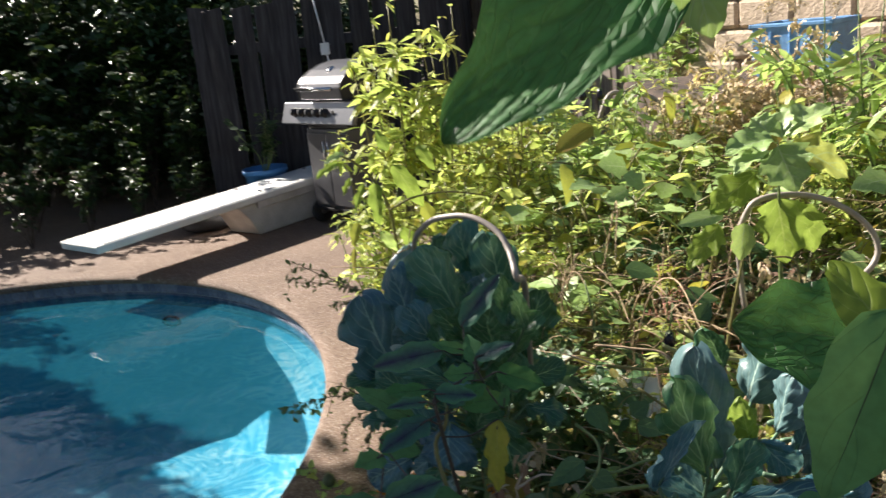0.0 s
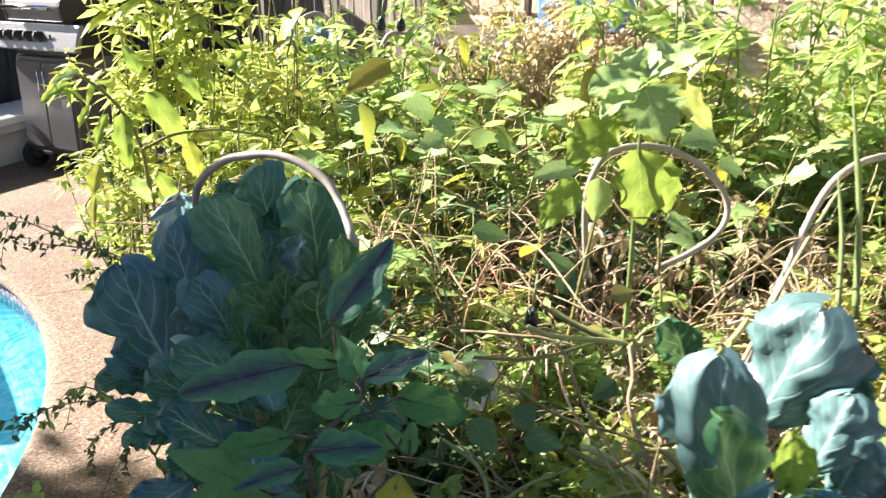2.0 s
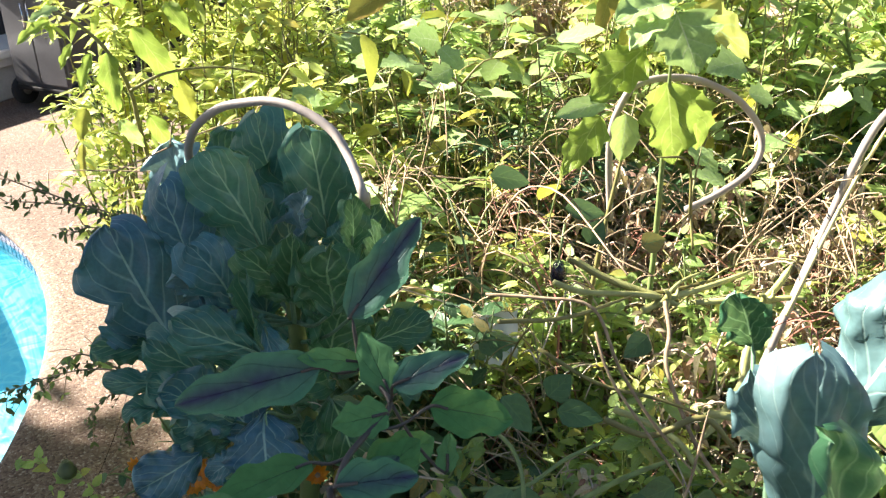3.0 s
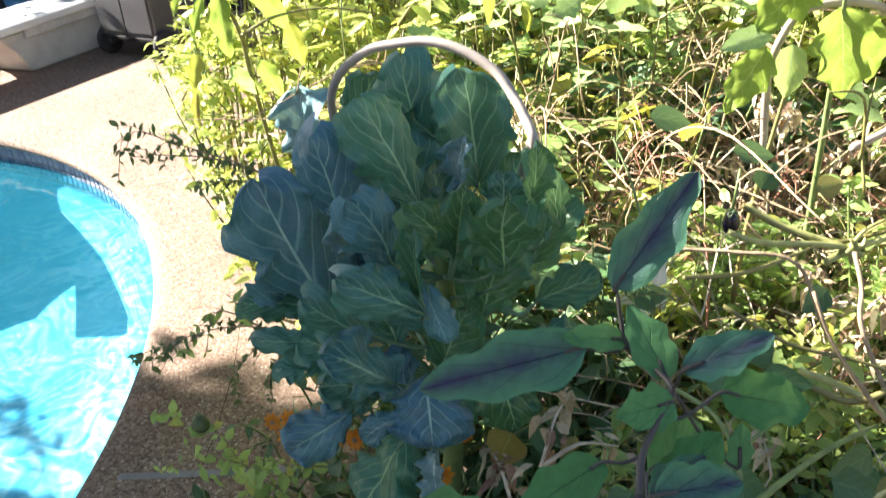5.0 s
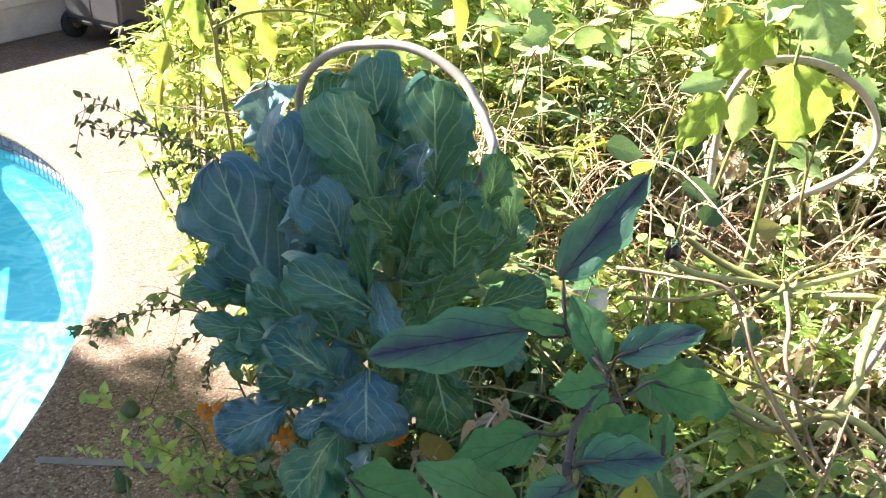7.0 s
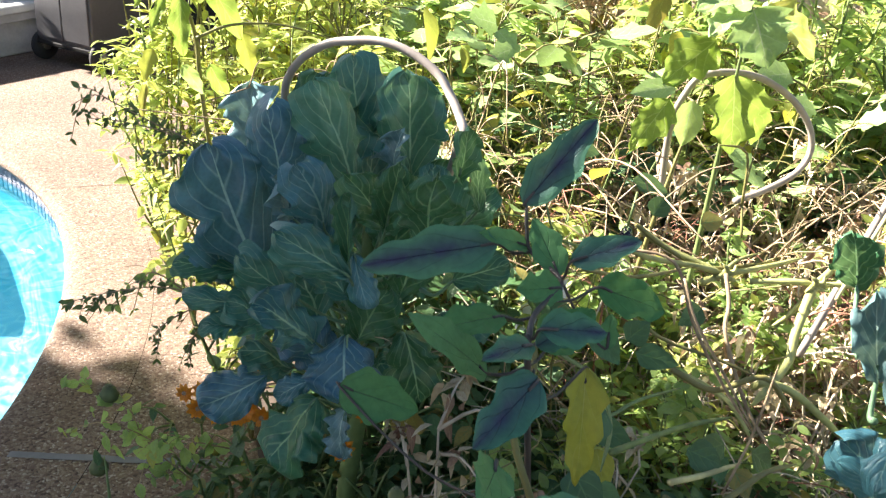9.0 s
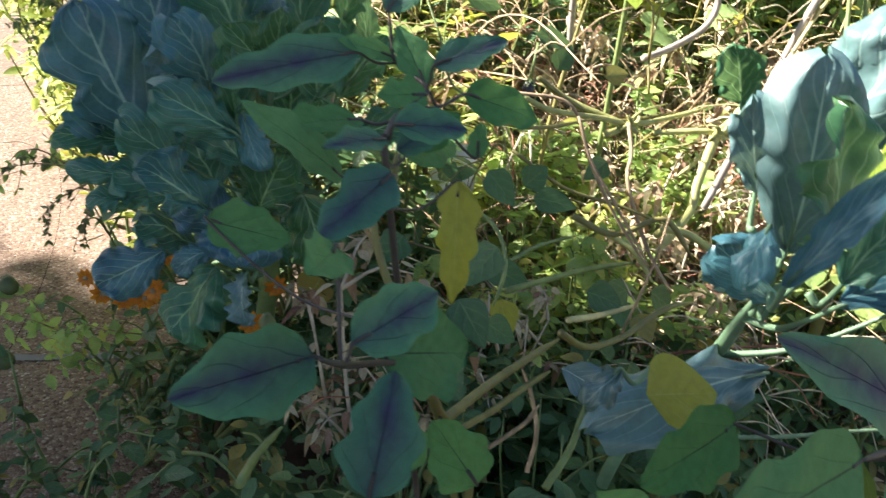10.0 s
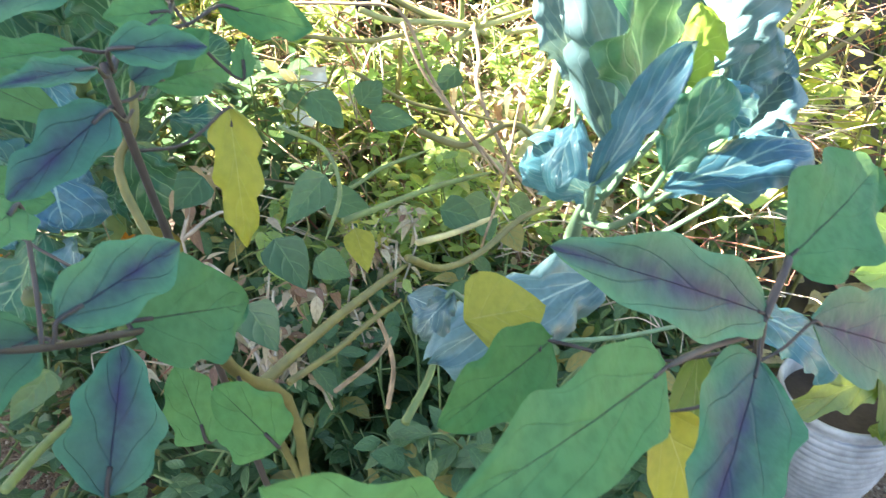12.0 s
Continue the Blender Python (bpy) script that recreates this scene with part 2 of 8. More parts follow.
def aggregate_material():
    """Exposed-aggregate concrete: small pebbles of tan, pink and grey in a sandy binder."""
    m, n, l, p = material("pebble_concrete")
    cell = tex(n, l, "ShaderNodeTexVoronoi", 155.0)
    dist = tex(n, l, "ShaderNodeTexVoronoi", 155.0)
    dist.feature = "DISTANCE_TO_EDGE"
    stain = tex(n, l, "ShaderNodeTexNoise", 1.6, Detail=7.0)
    sep = n.new("ShaderNodeSeparateColor")
    l.new(cell.outputs["Color"], sep.inputs[0])
    stone = ramp(n, [(0.0, (0.11, 0.065, 0.05)), (0.14, (0.25, 0.155, 0.11)), (0.45, (0.37, 0.26, 0.19)), (0.75, (0.46, 0.35, 0.27)), (0.9, (0.56, 0.46, 0.38)), (1.0, (0.78, 0.70, 0.62))])
    l.new(sep.outputs[0], stone.inputs[0])
    gap = ramp(n, [(0.0, (0, 0, 0)), (0.10, (1, 1, 1))])
    l.new(dist.outputs[0], gap.inputs[0])
    col = mix(n, l, gap.outputs[0], (0.24, 0.175, 0.13), stone.outputs[0])
    wear = ramp(n, [(0.3, (0.42, 0.375, 0.345)), (0.65, (0.58, 0.545, 0.52))])
    l.new(stain.outputs[0], wear.inputs[0])
    l.new(mix(n, l, 1.0, col, wear.outputs[0], "MULTIPLY"), p.inputs["Base Color"])
    p.inputs["Roughness"].default_value = 0.85
    bump(n, l, p, dist.outputs[0], 0.7, 0.006)
    return m


def fence_material(name, low, middle, high):
    m, n, l, p = material(name)
    info = n.new("ShaderNodeObjectInfo")
    tc = n.new("ShaderNodeTexCoord")
    mp = n.new("ShaderNodeMapping")
    mp.inputs["Scale"].default_value = (9, 9, 0.6)
    l.new(tc.outputs["Object"], mp.inputs[0])
    off = n.new("ShaderNodeVectorMath")
    l.new(mp.outputs[0], off.inputs[0])
    l.new(info.outputs["Random"], off.inputs[1])
    grain = n.new("ShaderNodeTexNoise")
    grain.inputs["Scale"].default_value, grain.inputs["Detail"].default_value = 4.0, 9.0
    l.new(off.outputs[0], grain.inputs["Vector"])
    stain = tex(n, l, "ShaderNodeTexNoise", 2.5, Detail=6.0)
    c = ramp(n, [(0.3, low), (0.5, middle), (0.72, high)])
    l.new(grain.outputs[0], c.inputs[0])
    s = ramp(n, [(0.3, (0.62, 0.58, 0.55)), (0.7, (1, 1, 1))])
    l.new(stain.outputs[0], s.inputs[0])
    tone = ramp(n, [(0.0, (0.7, 0.68, 0.66)), (1.0, (1.0, 1.0, 1.0))])
    l.new(info.outputs["Random"], tone.inputs[0])
    col = mix(n, l, 1.0, c.outputs[0], s.outputs[0], "MULTIPLY")
    l.new(mix(n, l, 1.0, col, tone.outputs[0], "MULTIPLY"), p.inputs["Base Color"])
    p.inputs["Roughness"].default_value = 0.9
    bump(n, l, p, grain.outputs[0], 0.8, 0.008)
    return m


def block_material(name, lo, hi):
    m, n, l, p = material(name)
    info = n.new("ShaderNodeObjectInfo")
    a = tex(n, l, "ShaderNodeTexNoise", 7.0, Detail=8.0)
    b = tex(n, l, "ShaderNodeTexNoise", 60.0, Detail=5.0)
    f = calc(n, l, "ADD", calc(n, l, "MULTIPLY", info.outputs["Random"], 0.5), calc(n, l, "MULTIPLY", a.outputs[0], 0.6), True)
    s = ramp(n, [(0.3, (0.75, 0.73, 0.7)), (0.6, (1, 1, 1))])
    l.new(b.outputs[0], s.inputs[0])
    l.new(mix(n, l, 1.0, mix(n, l, f, lo, hi), s.outputs[0], "MULTIPLY"), p.inputs["Base Color"])
    p.inputs["Roughness"].default_value = 0.92
    bump(n, l, p, calc(n, l, "ADD", a.outputs[0], calc(n, l, "MULTIPLY", b.outputs[0], 0.4)), 0.8, 0.02)
    return m


def water_material():
    """Clear pool water; a bright network of caustic light is painted into its tint."""
    m, n, l, p = material("pool_water")
    wave = tex(n, l, "ShaderNodeTexNoise", 2.2, Detail=3.0, Distortion=0.6)
    tc = n.new("ShaderNodeTexCoord")
    warp = n.new("ShaderNodeTexNoise")
    warp.inputs["Scale"].default_value = 3.0
    l.new(tc.outputs["Object"], warp.inputs["Vector"])
    add = n.new("ShaderNodeMixRGB")
    add.blend_type = "ADD"
    add.inputs[0].default_value = 0.35
    l.new(tc.outputs["Object"], add.inputs[1])
    l.new(warp.outputs["Color"], add.inputs[2])
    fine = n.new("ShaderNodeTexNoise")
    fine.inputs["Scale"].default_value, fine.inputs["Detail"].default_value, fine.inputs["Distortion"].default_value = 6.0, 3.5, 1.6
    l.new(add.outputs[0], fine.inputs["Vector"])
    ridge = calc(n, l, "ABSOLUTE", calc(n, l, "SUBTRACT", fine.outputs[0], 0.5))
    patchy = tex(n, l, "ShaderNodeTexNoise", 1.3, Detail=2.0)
    caustic = calc(n, l, "ADD", ridge, calc(n, l, "MULTIPLY", calc(n, l, "SUBTRACT", 0.55, patchy.outputs[0]), 0.35))
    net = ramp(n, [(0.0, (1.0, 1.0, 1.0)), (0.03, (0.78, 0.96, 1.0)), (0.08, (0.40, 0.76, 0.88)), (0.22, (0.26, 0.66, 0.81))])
    l.new(caustic, net.inputs[0])
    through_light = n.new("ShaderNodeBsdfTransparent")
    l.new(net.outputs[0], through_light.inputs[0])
    gloss = n.new("ShaderNodeBsdfGlossy")
    gloss.inputs["Roughness"].default_value = 0.02
    bmp = n.new("ShaderNodeBump")
    bmp.inputs["Strength"].default_value, bmp.inputs["Distance"].default_value = 0.25, 0.06
    l.new(wave.outputs[0], bmp.inputs["Height"])
    l.new(bmp.outputs[0], gloss.inputs["Normal"])
    facing = n.new("ShaderNodeLayerWeight")
    facing.inputs[0].default_value = 0.5
    l.new(bmp.outputs[0], facing.inputs["Normal"])
    gloss_part = calc(n, l, "ADD", calc(n, l, "MULTIPLY", calc(n, l, "POWER", facing.outputs["Facing"], 5.0), 0.9), 0.02)
    sh = n.new("ShaderNodeMixShader")
    l.new(gloss_part, sh.inputs[0])
    milky = n.new("ShaderNodeBsdfDiffuse")
    milky.inputs[0].default_value = (0.05, 0.44, 0.62, 1)
    body = n.new("ShaderNodeMixShader")
    body.inputs[0].default_value = 0.10
    l.new(through_light.outputs[0], body.inputs[1])
    l.new(milky.outputs[0], body.inputs[2])
    l.new(body.outputs[0], sh.inputs[1])
    l.new(gloss.outputs[0], sh.inputs[2])
    l.new(sh.outputs[0], n["Material Output"].inputs[0])
    return m


DECK = aggregate_material()
# board colours hold the light: main fence darkened for shade, side fence pale for sun
FENCE_SHADED = fence_material("weathered_board_shaded", (0.015, 0.015, 0.020), (0.043, 0.043, 0.052), (0.088, 0.087, 0.100))
FENCE_SUNLIT = fence_material("weathered_board_sunlit", (0.10, 0.08, 0.065), (0.30, 0.26, 0.22), (0.50, 0.45, 0.39))
BLOCK = block_material("sand_block", (0.46, 0.36, 0.26), (0.66, 0.54, 0.42))
ROCK = block_material("pink_stone", (0.50, 0.37, 0.29), (0.74, 0.58, 0.47))
WATER = water_material()
PLASTER = plain("pool_plaster", (0.27, 0.46, 0.53), 0.8, vary=0.08, scale=3)
TILE = block_material("pool_tile", (0.05, 0.07, 0.14), (0.26, 0.28, 0.34))
GROUT = plain("grout", (0.34, 0.33, 0.33), 0.9)
JOINT = plain("joint_filler", (0.20, 0.14, 0.10), 0.95)
JOINT_GREY = plain("grey_joint", (0.22, 0.21, 0.22), 0.9)

# ---------------------------------------------------------------- mesh helpers


class Shape:
    """Gathers the faces of one mesh, with the blade's own coordinates for leaves."""

    def __init__(self):
        self.v, self.f, self.uv = [], [], []

    def grid(self, rows, cols, point, uv=None):
        base = len(self.v)
        for i in range(rows + 1):
            for j in range(cols + 1):
                self.v.append(point(i / rows, j / cols))
        for i in range(rows):
            for j in range(cols):
                a = base + i * (cols + 1) + j
                self.f.append((a, a + 1, a + cols + 2, a + cols + 1))
                c = ((i, j), (i, j + 1), (i + 1, j + 1), (i + 1, j))
                self.uv.extend(uv(p / rows, q / cols) if uv else (p / rows, q / cols) for p, q in c)

    def tube(self, pts, radii, sides=6):
        pts = [Vector(p) for p in pts]
        base, side = len(self.v), None
        for k, p in enumerate(pts):
            d = (pts[min(k + 1, len(pts) - 1)] - pts[max(k - 1, 0)]).normalized()
            ref = side if side is not None else (Vector((1, 0, 0)) if abs(d.x) < 0.8 else Vector((0, 1, 0)))
            side = (ref - d * ref.dot(d)).normalized()
            up = d.cross(side)
            r = radii[k] if isinstance(radii, (list, tuple)) else radii
            for s in range(sides):
                a = 2 * math.pi * s / sides
                self.v.append(p + (side * math.cos(a) + up * math.sin(a)) * r)
        for k in range(len(pts) - 1):
            for s in range(sides):
                a, b = base + k * sides + s, base + k * sides + (s + 1) % sides
                self.f.append((a, b, b + sides, a + sides))
                self.uv.extend([(0, 0)] * 4)
        for ring in (list(range(base, base + sides))[::-1], list(range(len(self.v) - sides, len(self.v)))):
            self.f.append(tuple(ring))
            self.uv.extend([(0, 0)] * sides)

    def lathe(self, profile, sides=32, centre=(0, 0, 0), wobble=0.0):
        base, n = len(self.v), len(profile)
        for k, (r, z) in enumerate(profile):
            for s in range(sides):
                a = 2 * math.pi * s / sides
                q = 1 + wobble * math.sin(3 * a + k)
                self.v.append(Vector((centre[0] + r * q * math.cos(a), centre[1] + r * q * math.sin(a), centre[2] + z)))
        for k in range(n - 1):
            for s in range(sides):
                a, b = base + k * sides + s, base + k * sides + (s + 1) % sides
                self.f.append((a, b, b + sides, a + sides))
                self.uv.extend([(0, 0)] * 4)

    def mesh(self, name, smooth=True):
        me = bpy.data.meshes.new(name)
        me.from_pydata([tuple(p) for p in self.v], [], self.f)
        layer = me.uv_layers.new(name="UVMap")
        layer.data.foreach_set("uv", [c for p in self.uv for c in p])
        if smooth:
            me.polygons.foreach_set("use_smooth", [True] * len(me.polygons))
        me.update()
        return me


def part(name, bm, mat, parent=None, label="", m=None, smooth=False):
    """Links a bmesh or a Shape as one mesh object, under a thing or a part."""
    if isinstance(bm, Shape):
        me = bm.mesh(name, True)
    elif isinstance(bm, bpy.types.Mesh):
        me = bm
    else:
        me = bpy.data.meshes.new(name)
        bm.to_mesh(me)
        bm.free()
        if smooth:
            me.polygons.foreach_set("use_smooth", [True] * len(me.polygons))
    if mat and not me.materials:
        me.materials.append(mat)
    ob = new(name, me)
    if parent:
        ob.parent = parent
    if m is not None:
        ob.matrix_basis = m
    if label:
        tagged(ob, label)
    return ob


def thing(name, place, label, category, group="", kind="", turn=0.0):
    ob = new(name)
    ob.empty_display_size = 0.05
    ob.matrix_basis = place if isinstance(place, Matrix) else pose(*place, 0, 0, turn)
    return tagged(ob, label, category, group, kind)


def box(sx, sy, sz, centre=(0, 0, 0), bevel=0.0, segments=2):
    bm = bmesh.new()
    bmesh.ops.create_cube(bm, size=1)
    bmesh.ops.scale(bm, vec=(sx, sy, sz), verts=bm.verts)
    if bevel:
        bmesh.ops.bevel(bm, geom=bm.edges[:], offset=bevel, segments=segments, affect="EDGES", profile=0.5)
    bmesh.ops.translate(bm, vec=centre, verts=bm.verts)
    return bm


def prism(profile, width, bevel=0.0):
    """A profile in y and z, drawn out along x."""
    bm = bmesh.new()
    a = [bm.verts.new((-width / 2, y, z)) for y, z in profile]
    b = [bm.verts.new((width / 2, y, z)) for y, z in profile]
    bm.faces.new(a[::-1]), bm.faces.new(b)
    for k in range(len(a)):
        j = (k + 1) % len(a)
        bm.faces.new((a[k], a[j], b[j], b[k]))
    bmesh.ops.recalc_face_normals(bm, faces=bm.faces)
    if bevel:
        bmesh.ops.bevel(bm, geom=bm.edges[:], offset=bevel, segments=2, affect="EDGES", profile=0.5)
    return bm


def rod(a, b, r, sides=10):
    s = Shape()
    s.tube([a, b], r, sides)
    return s


def smooth_line(pts, steps=8):
    """A rounded line through a few points."""
    p = [Vector(q) for q in pts]
    p = [2 * p[0] - p[1]] + p + [2 * p[-1] - p[-2]]
    out = []
    for i in range(1, len(p) - 2):
        for s in range(steps):
            t = s / steps
            out.append(0.5 * (2 * p[i] + (p[i + 1] - p[i - 1]) * t + (2 * p[i - 1] - 5 * p[i] + 4 * p[i + 1] - p[i + 2]) * t * t + (3 * p[i] - p[i - 1] - 3 * p[i + 1] + p[i + 2]) * t ** 3))
    return out + [p[-2]]


# ---------------------------------------------------------------- pool, deck, ground
POOL_X, POOL_Y, POOL_A, POOL_B = -2.80, 3.35, 2.22, 2.49
RIM = 160


def ring_point(k, grow, z):
    a = 2 * math.pi * k / RIM
    return Vector((POOL_X + (POOL_A + grow) * math.cos(a), POOL_Y + (POOL_B + grow) * math.sin(a), z))


def ring(profile):
    """A section (growth outwards, height) swept round the pool's rim."""
    s = Shape()
    for g, z in profile:
        s.v.extend(ring_point(k, g, z) for k in range(RIM))
    for i in range(len(profile) - 1):
        for k in range(RIM):
            a, b = i * RIM + k, i * RIM + (k + 1) % RIM
            s.f.append((a, b, b + RIM, a + RIM))
            s.uv.extend([(0, 0)] * 4)
    return s


tagged(part("ground", ring([(7.0, -0.004), (12, -0.02), (40, -0.05), (400, -0.1)]), SOIL), "dry bare garden soil round the paved pool deck", "ground", kind="structure")
tagged(part("pavement", ring([(0.28, 0.0), (1.0, 0.0), (2.4, 0.0), (7.2, 0.0)]), DECK), "tan exposed-aggregate concrete pool deck in the sun", "pool deck", kind="structure")
tagged(part("pool_coping", ring([(0.279, 0.001), (0.06, 0.002), (0.02, -0.002), (0.0, -0.014), (-0.006, -0.03), (0.0, -0.046), (0.02, -0.052), (0.05, -0.052)]), DECK), "rounded pebble-concrete coping round the pool edge", "pool coping", kind="structure")
pool = tagged(part("pool_basin", ring([(0.045, -0.05), (0.045, -0.22), (0.04, -0.24), (0.03, -0.56), (-0.04, -0.74), (-0.24, -0.88), (-0.6, -0.96), (-1.2, -1.0), (-2.2, -1.0)]), PLASTER), "light blue plastered basin of an oval swimming pool", "swimming pool", kind="structure")
water_disc = Shape()
water_disc.v = [Vector((POOL_X, POOL_Y, -0.135))] + [ring_point(k, 0.044, -0.135) for k in range(RIM)]
water_disc.f = [(0, 1 + k, 1 + (k + 1) % RIM) for k in range(RIM)]
water_disc.uv = [(0, 0)] * (3 * RIM)
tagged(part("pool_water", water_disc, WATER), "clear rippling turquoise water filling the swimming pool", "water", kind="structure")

# joints in the deck, filled and slightly proud
for a, b, w, mt in (((-0.73, 4.35), (0.4, 4.46), 0.006, JOINT), ((-1.38, 5.96), (-0.37, 7.32), 0.010, JOINT), ((-0.612, 2.533), (0.6, 2.22), 0.022, JOINT_GREY)):
    d = (Vector(b) - Vector(a)).normalized()
    q = Vector((-d.y, d.x)) * w / 2
    s = Shape()
    n = 24
    wob = [0.006 * noise.noise(Vector((k * 0.7, a[0], w * 50))) for k in range(n + 1)]
    s.grid(n, 1, lambda u, v: Vector((*(Vector(a).lerp(Vector(b), u) + q * (2 * v - 1) + q.normalized() * wob[round(u * n)]), 0.003)))
    tagged(part("deck_joint", s, mt), "dark filled joint line across the pool deck", "joint", kind="structure")

# planting soil of the vegetable bed
bed = Shape()


def bed_height(x, y):
    edge = min(1.0, max(0.0, (x + 0.05) * 3), max(0.0, (5.2 - y) * 2), max(0.0, (y - 1.55) * 2.5))
    return 0.006 + edge * (0.14 + 0.05 * noise.noise(Vector((x * 2.3, y * 2.3, 0))) + 0.02 * noise.noise(Vector((x * 9, y * 9, 3))))


bed.grid(60, 60, lambda u, v: Vector((-0.05 + 3.6 * v, 1.5 + 3.8 * u, bed_height(-0.05 + 3.6 * v, 1.5 + 3.8 * u))))
tagged(part("soil_bed", bed, SOIL), "dark crumbly soil of the overgrown vegetable bed", "soil", kind="structure")

# ---------------------------------------------------------------- fence


def board_mesh(seed, h, w):
    rnd = random.Random(seed)
    bm = bmesh.new()
    rows = 8
    lean = rnd.uniform(-0.02, 0.02)
    prev = None
    for k in range(rows + 1):
        z = h * k / rows
        dx = lean * (k / rows) ** 2 + rnd.uniform(-0.003, 0.003)
        dy = rnd.uniform(-0.006, 0.006)
        cur = [bm.verts.new((dx + sx * w / 2 * rnd.uniform(0.95, 1.0), dy + sy * 0.011, z + (rnd.uniform(-0.03, 0.02) if k == rows else 0))) for sx, sy in ((-1, -1), (1, -1), (1, 1), (-1, 1))]
        if prev:
            for i in range(4):
                bm.faces.new((prev[i], prev[(i + 1) % 4], cur[(i + 1) % 4], cur[i]))
        else:
            bm.faces.new(cur[::-1])
        prev = cur
    bm.faces.new(prev)
    me = bpy.data.meshes.new("board")
    bm.to_mesh(me)
    bm.free()
    me.materials.append(FENCE_SHADED)
    return me


FENCE_Y = 7.7
fence = thing("fence", (-0.8, FENCE_Y, 0), "weathered grey wooden board fence with uneven boards", "fence", kind="structure")
boards = [board_mesh(s, 1.72 + 0.03 * (s % 4), 0.175) for s in range(6)]
rnd = random.Random(3)
x = -1.2
k = 0
while x < 0.95:
    part("board", boards[rnd.randrange(6)], None, fence, m=pose(x, rnd.uniform(-0.012, 0.012), 0.02, rnd.uniform(-1, 1), rnd.uniform(-1.2, 1.2), rnd.uniform(-2, 2)))
    x += 0.175 + rnd.choice((0.006, 0.012, 0.02, 0.035))
for z in (0.35, 1.4):
    part("rail", box(2.2, 0.045, 0.09, (-0.1, 0.045, z), 0.006), FENCE_SHADED, fence)
for px_ in (-1.1, 0.85):
    part("post", box(0.1, 0.1, 1.75, (px_, 0.115, 0.875), 0.008), FENCE_SHADED, fence)
meter_box = thing("junction_box", (-0.93, FENCE_Y - 0.045, 1.33), "small pale grey junction box with conduit on the fence", "junction box")
part("cover", box(0.075, 0.05, 0.10, (0, 0, 0), 0.006), BOTTLE, meter_box)
part("conduit", rod((0.0, 0.0, 0.05), (-0.06, 0.0, 0.5), 0.007), BOTTLE, meter_box)
part("conduit", rod((0.01, 0.0, -0.05), (0.02, 0.0, -0.16), 0.009), BOTTLE, meter_box)
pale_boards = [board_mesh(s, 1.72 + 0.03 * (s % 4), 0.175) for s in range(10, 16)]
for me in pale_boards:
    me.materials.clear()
    me.materials.append(FENCE_SUNLIT)
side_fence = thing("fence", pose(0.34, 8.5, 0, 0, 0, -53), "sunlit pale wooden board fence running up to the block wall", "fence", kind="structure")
x = 0.1
while x < 2.3:
    part("board", pale_boards[rnd.randrange(6)], None, side_fence, m=pose(x, rnd.uniform(-0.012, 0.012), 0.02, rnd.uniform(-1, 1), rnd.uniform(-1.2, 1.2), rnd.uniform(-7, 3)))
    x += 0.175 + rnd.choice((0.006, 0.012, 0.03))
for z in (0.35, 1.4):
    part("rail", box(2.35, 0.045, 0.09, (1.15, 0.045, z), 0.006), FENCE_SUNLIT, side_fence)
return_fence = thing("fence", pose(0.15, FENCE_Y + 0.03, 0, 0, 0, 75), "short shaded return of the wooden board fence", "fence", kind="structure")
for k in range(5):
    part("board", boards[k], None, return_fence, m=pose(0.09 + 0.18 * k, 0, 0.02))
tagged(part("wooden_post", box(0.11, 0.13, 2.1, (0, 0, 1.05), 0.01), POST_WOOD, m=pose(1.80, 6.58, 0, 0, 0, -20)), "weathered wooden post between fence and block wall", "post", kind="structure")

# ---------------------------------------------------------------- block wall behind the bed
wall = thing("wall_north", pose(3.1, 4.88, 0, 0, 0, -53), "sand-coloured block garden wall in full sun", "wall", kind="structure")


def block_mesh(seed, sx, sy, sz, rough):
    rnd = random.Random(seed)
    bm = box(sx, sy, sz, (0, 0, 0), min(sx, sy, sz) * 0.12, 1)
    for v in bm.verts:
        v.co += Vector([rnd.uniform(-rough, rough) for _ in range(3)])
    me = bpy.data.meshes.new("block")
    bm.to_mesh(me)
    bm.free()
    return me


blocks = [block_mesh(s, 0.385, 0.2, 0.186, 0.004) for s in range(4)]
for me in blocks:
    me.materials.append(BLOCK)
part("core", box(4.0, 0.14, 2.35, (0.05, 0.02, 1.2)), BLOCK, wall)
for r in range(12):
    for c in range(10):
        bx = -1.8 + 0.4 * c + (0.2 if r % 2 else 0)
        part("block", blocks[rnd.randrange(4)], None, wall, m=pose(bx, rnd.uniform(-0.006, 0.006), 0.1 + 0.2 * r, 0, 0, rnd.uniform(-0.6, 0.6)))

# low terrace of rough stones that carries the blue planter
terrace = thing("retaining_wall", (2.3, 3.75, 0.0), "low retaining wall of rough pinkish stones", "retaining wall", kind="structure")
rocks = [block_mesh(20 + s, 0.25, 0.2, 0.138, 0.026) for s in range(6)]
for me in rocks:
    me.materials.append(ROCK)
for r in range(7):
    for c in range(10):
        part("stone", rocks[rnd.randrange(6)], None, terrace, m=pose(-1.05 + 0.265 * c + (0.13 if r % 2 else 0), rnd.uniform(-0.02, 0.02), 0.08 + 0.148 * r, 0, rnd.uniform(-3, 3), rnd.uniform(-5, 5) + rnd.choice((0, 180))))
part("backfill", box(2.6, 1.2, 1.03, (0.05, 0.7, 0.515), 0.02), SOIL, terrace)

# bank of dry soil and leaf litter beside the planter
bank = Shape()
bank.grid(26, 30, lambda u, v: Vector((1.05 + 1.9 * u, 2.85 + 0.95 * v, 0.52 + 0.52 * v + 0.22 * u + 0.05 * noise.noise(Vector((u * 7, v * 5, 3))) + 0.02 * noise.noise(Vector((u * 25, v * 17, 3))))))
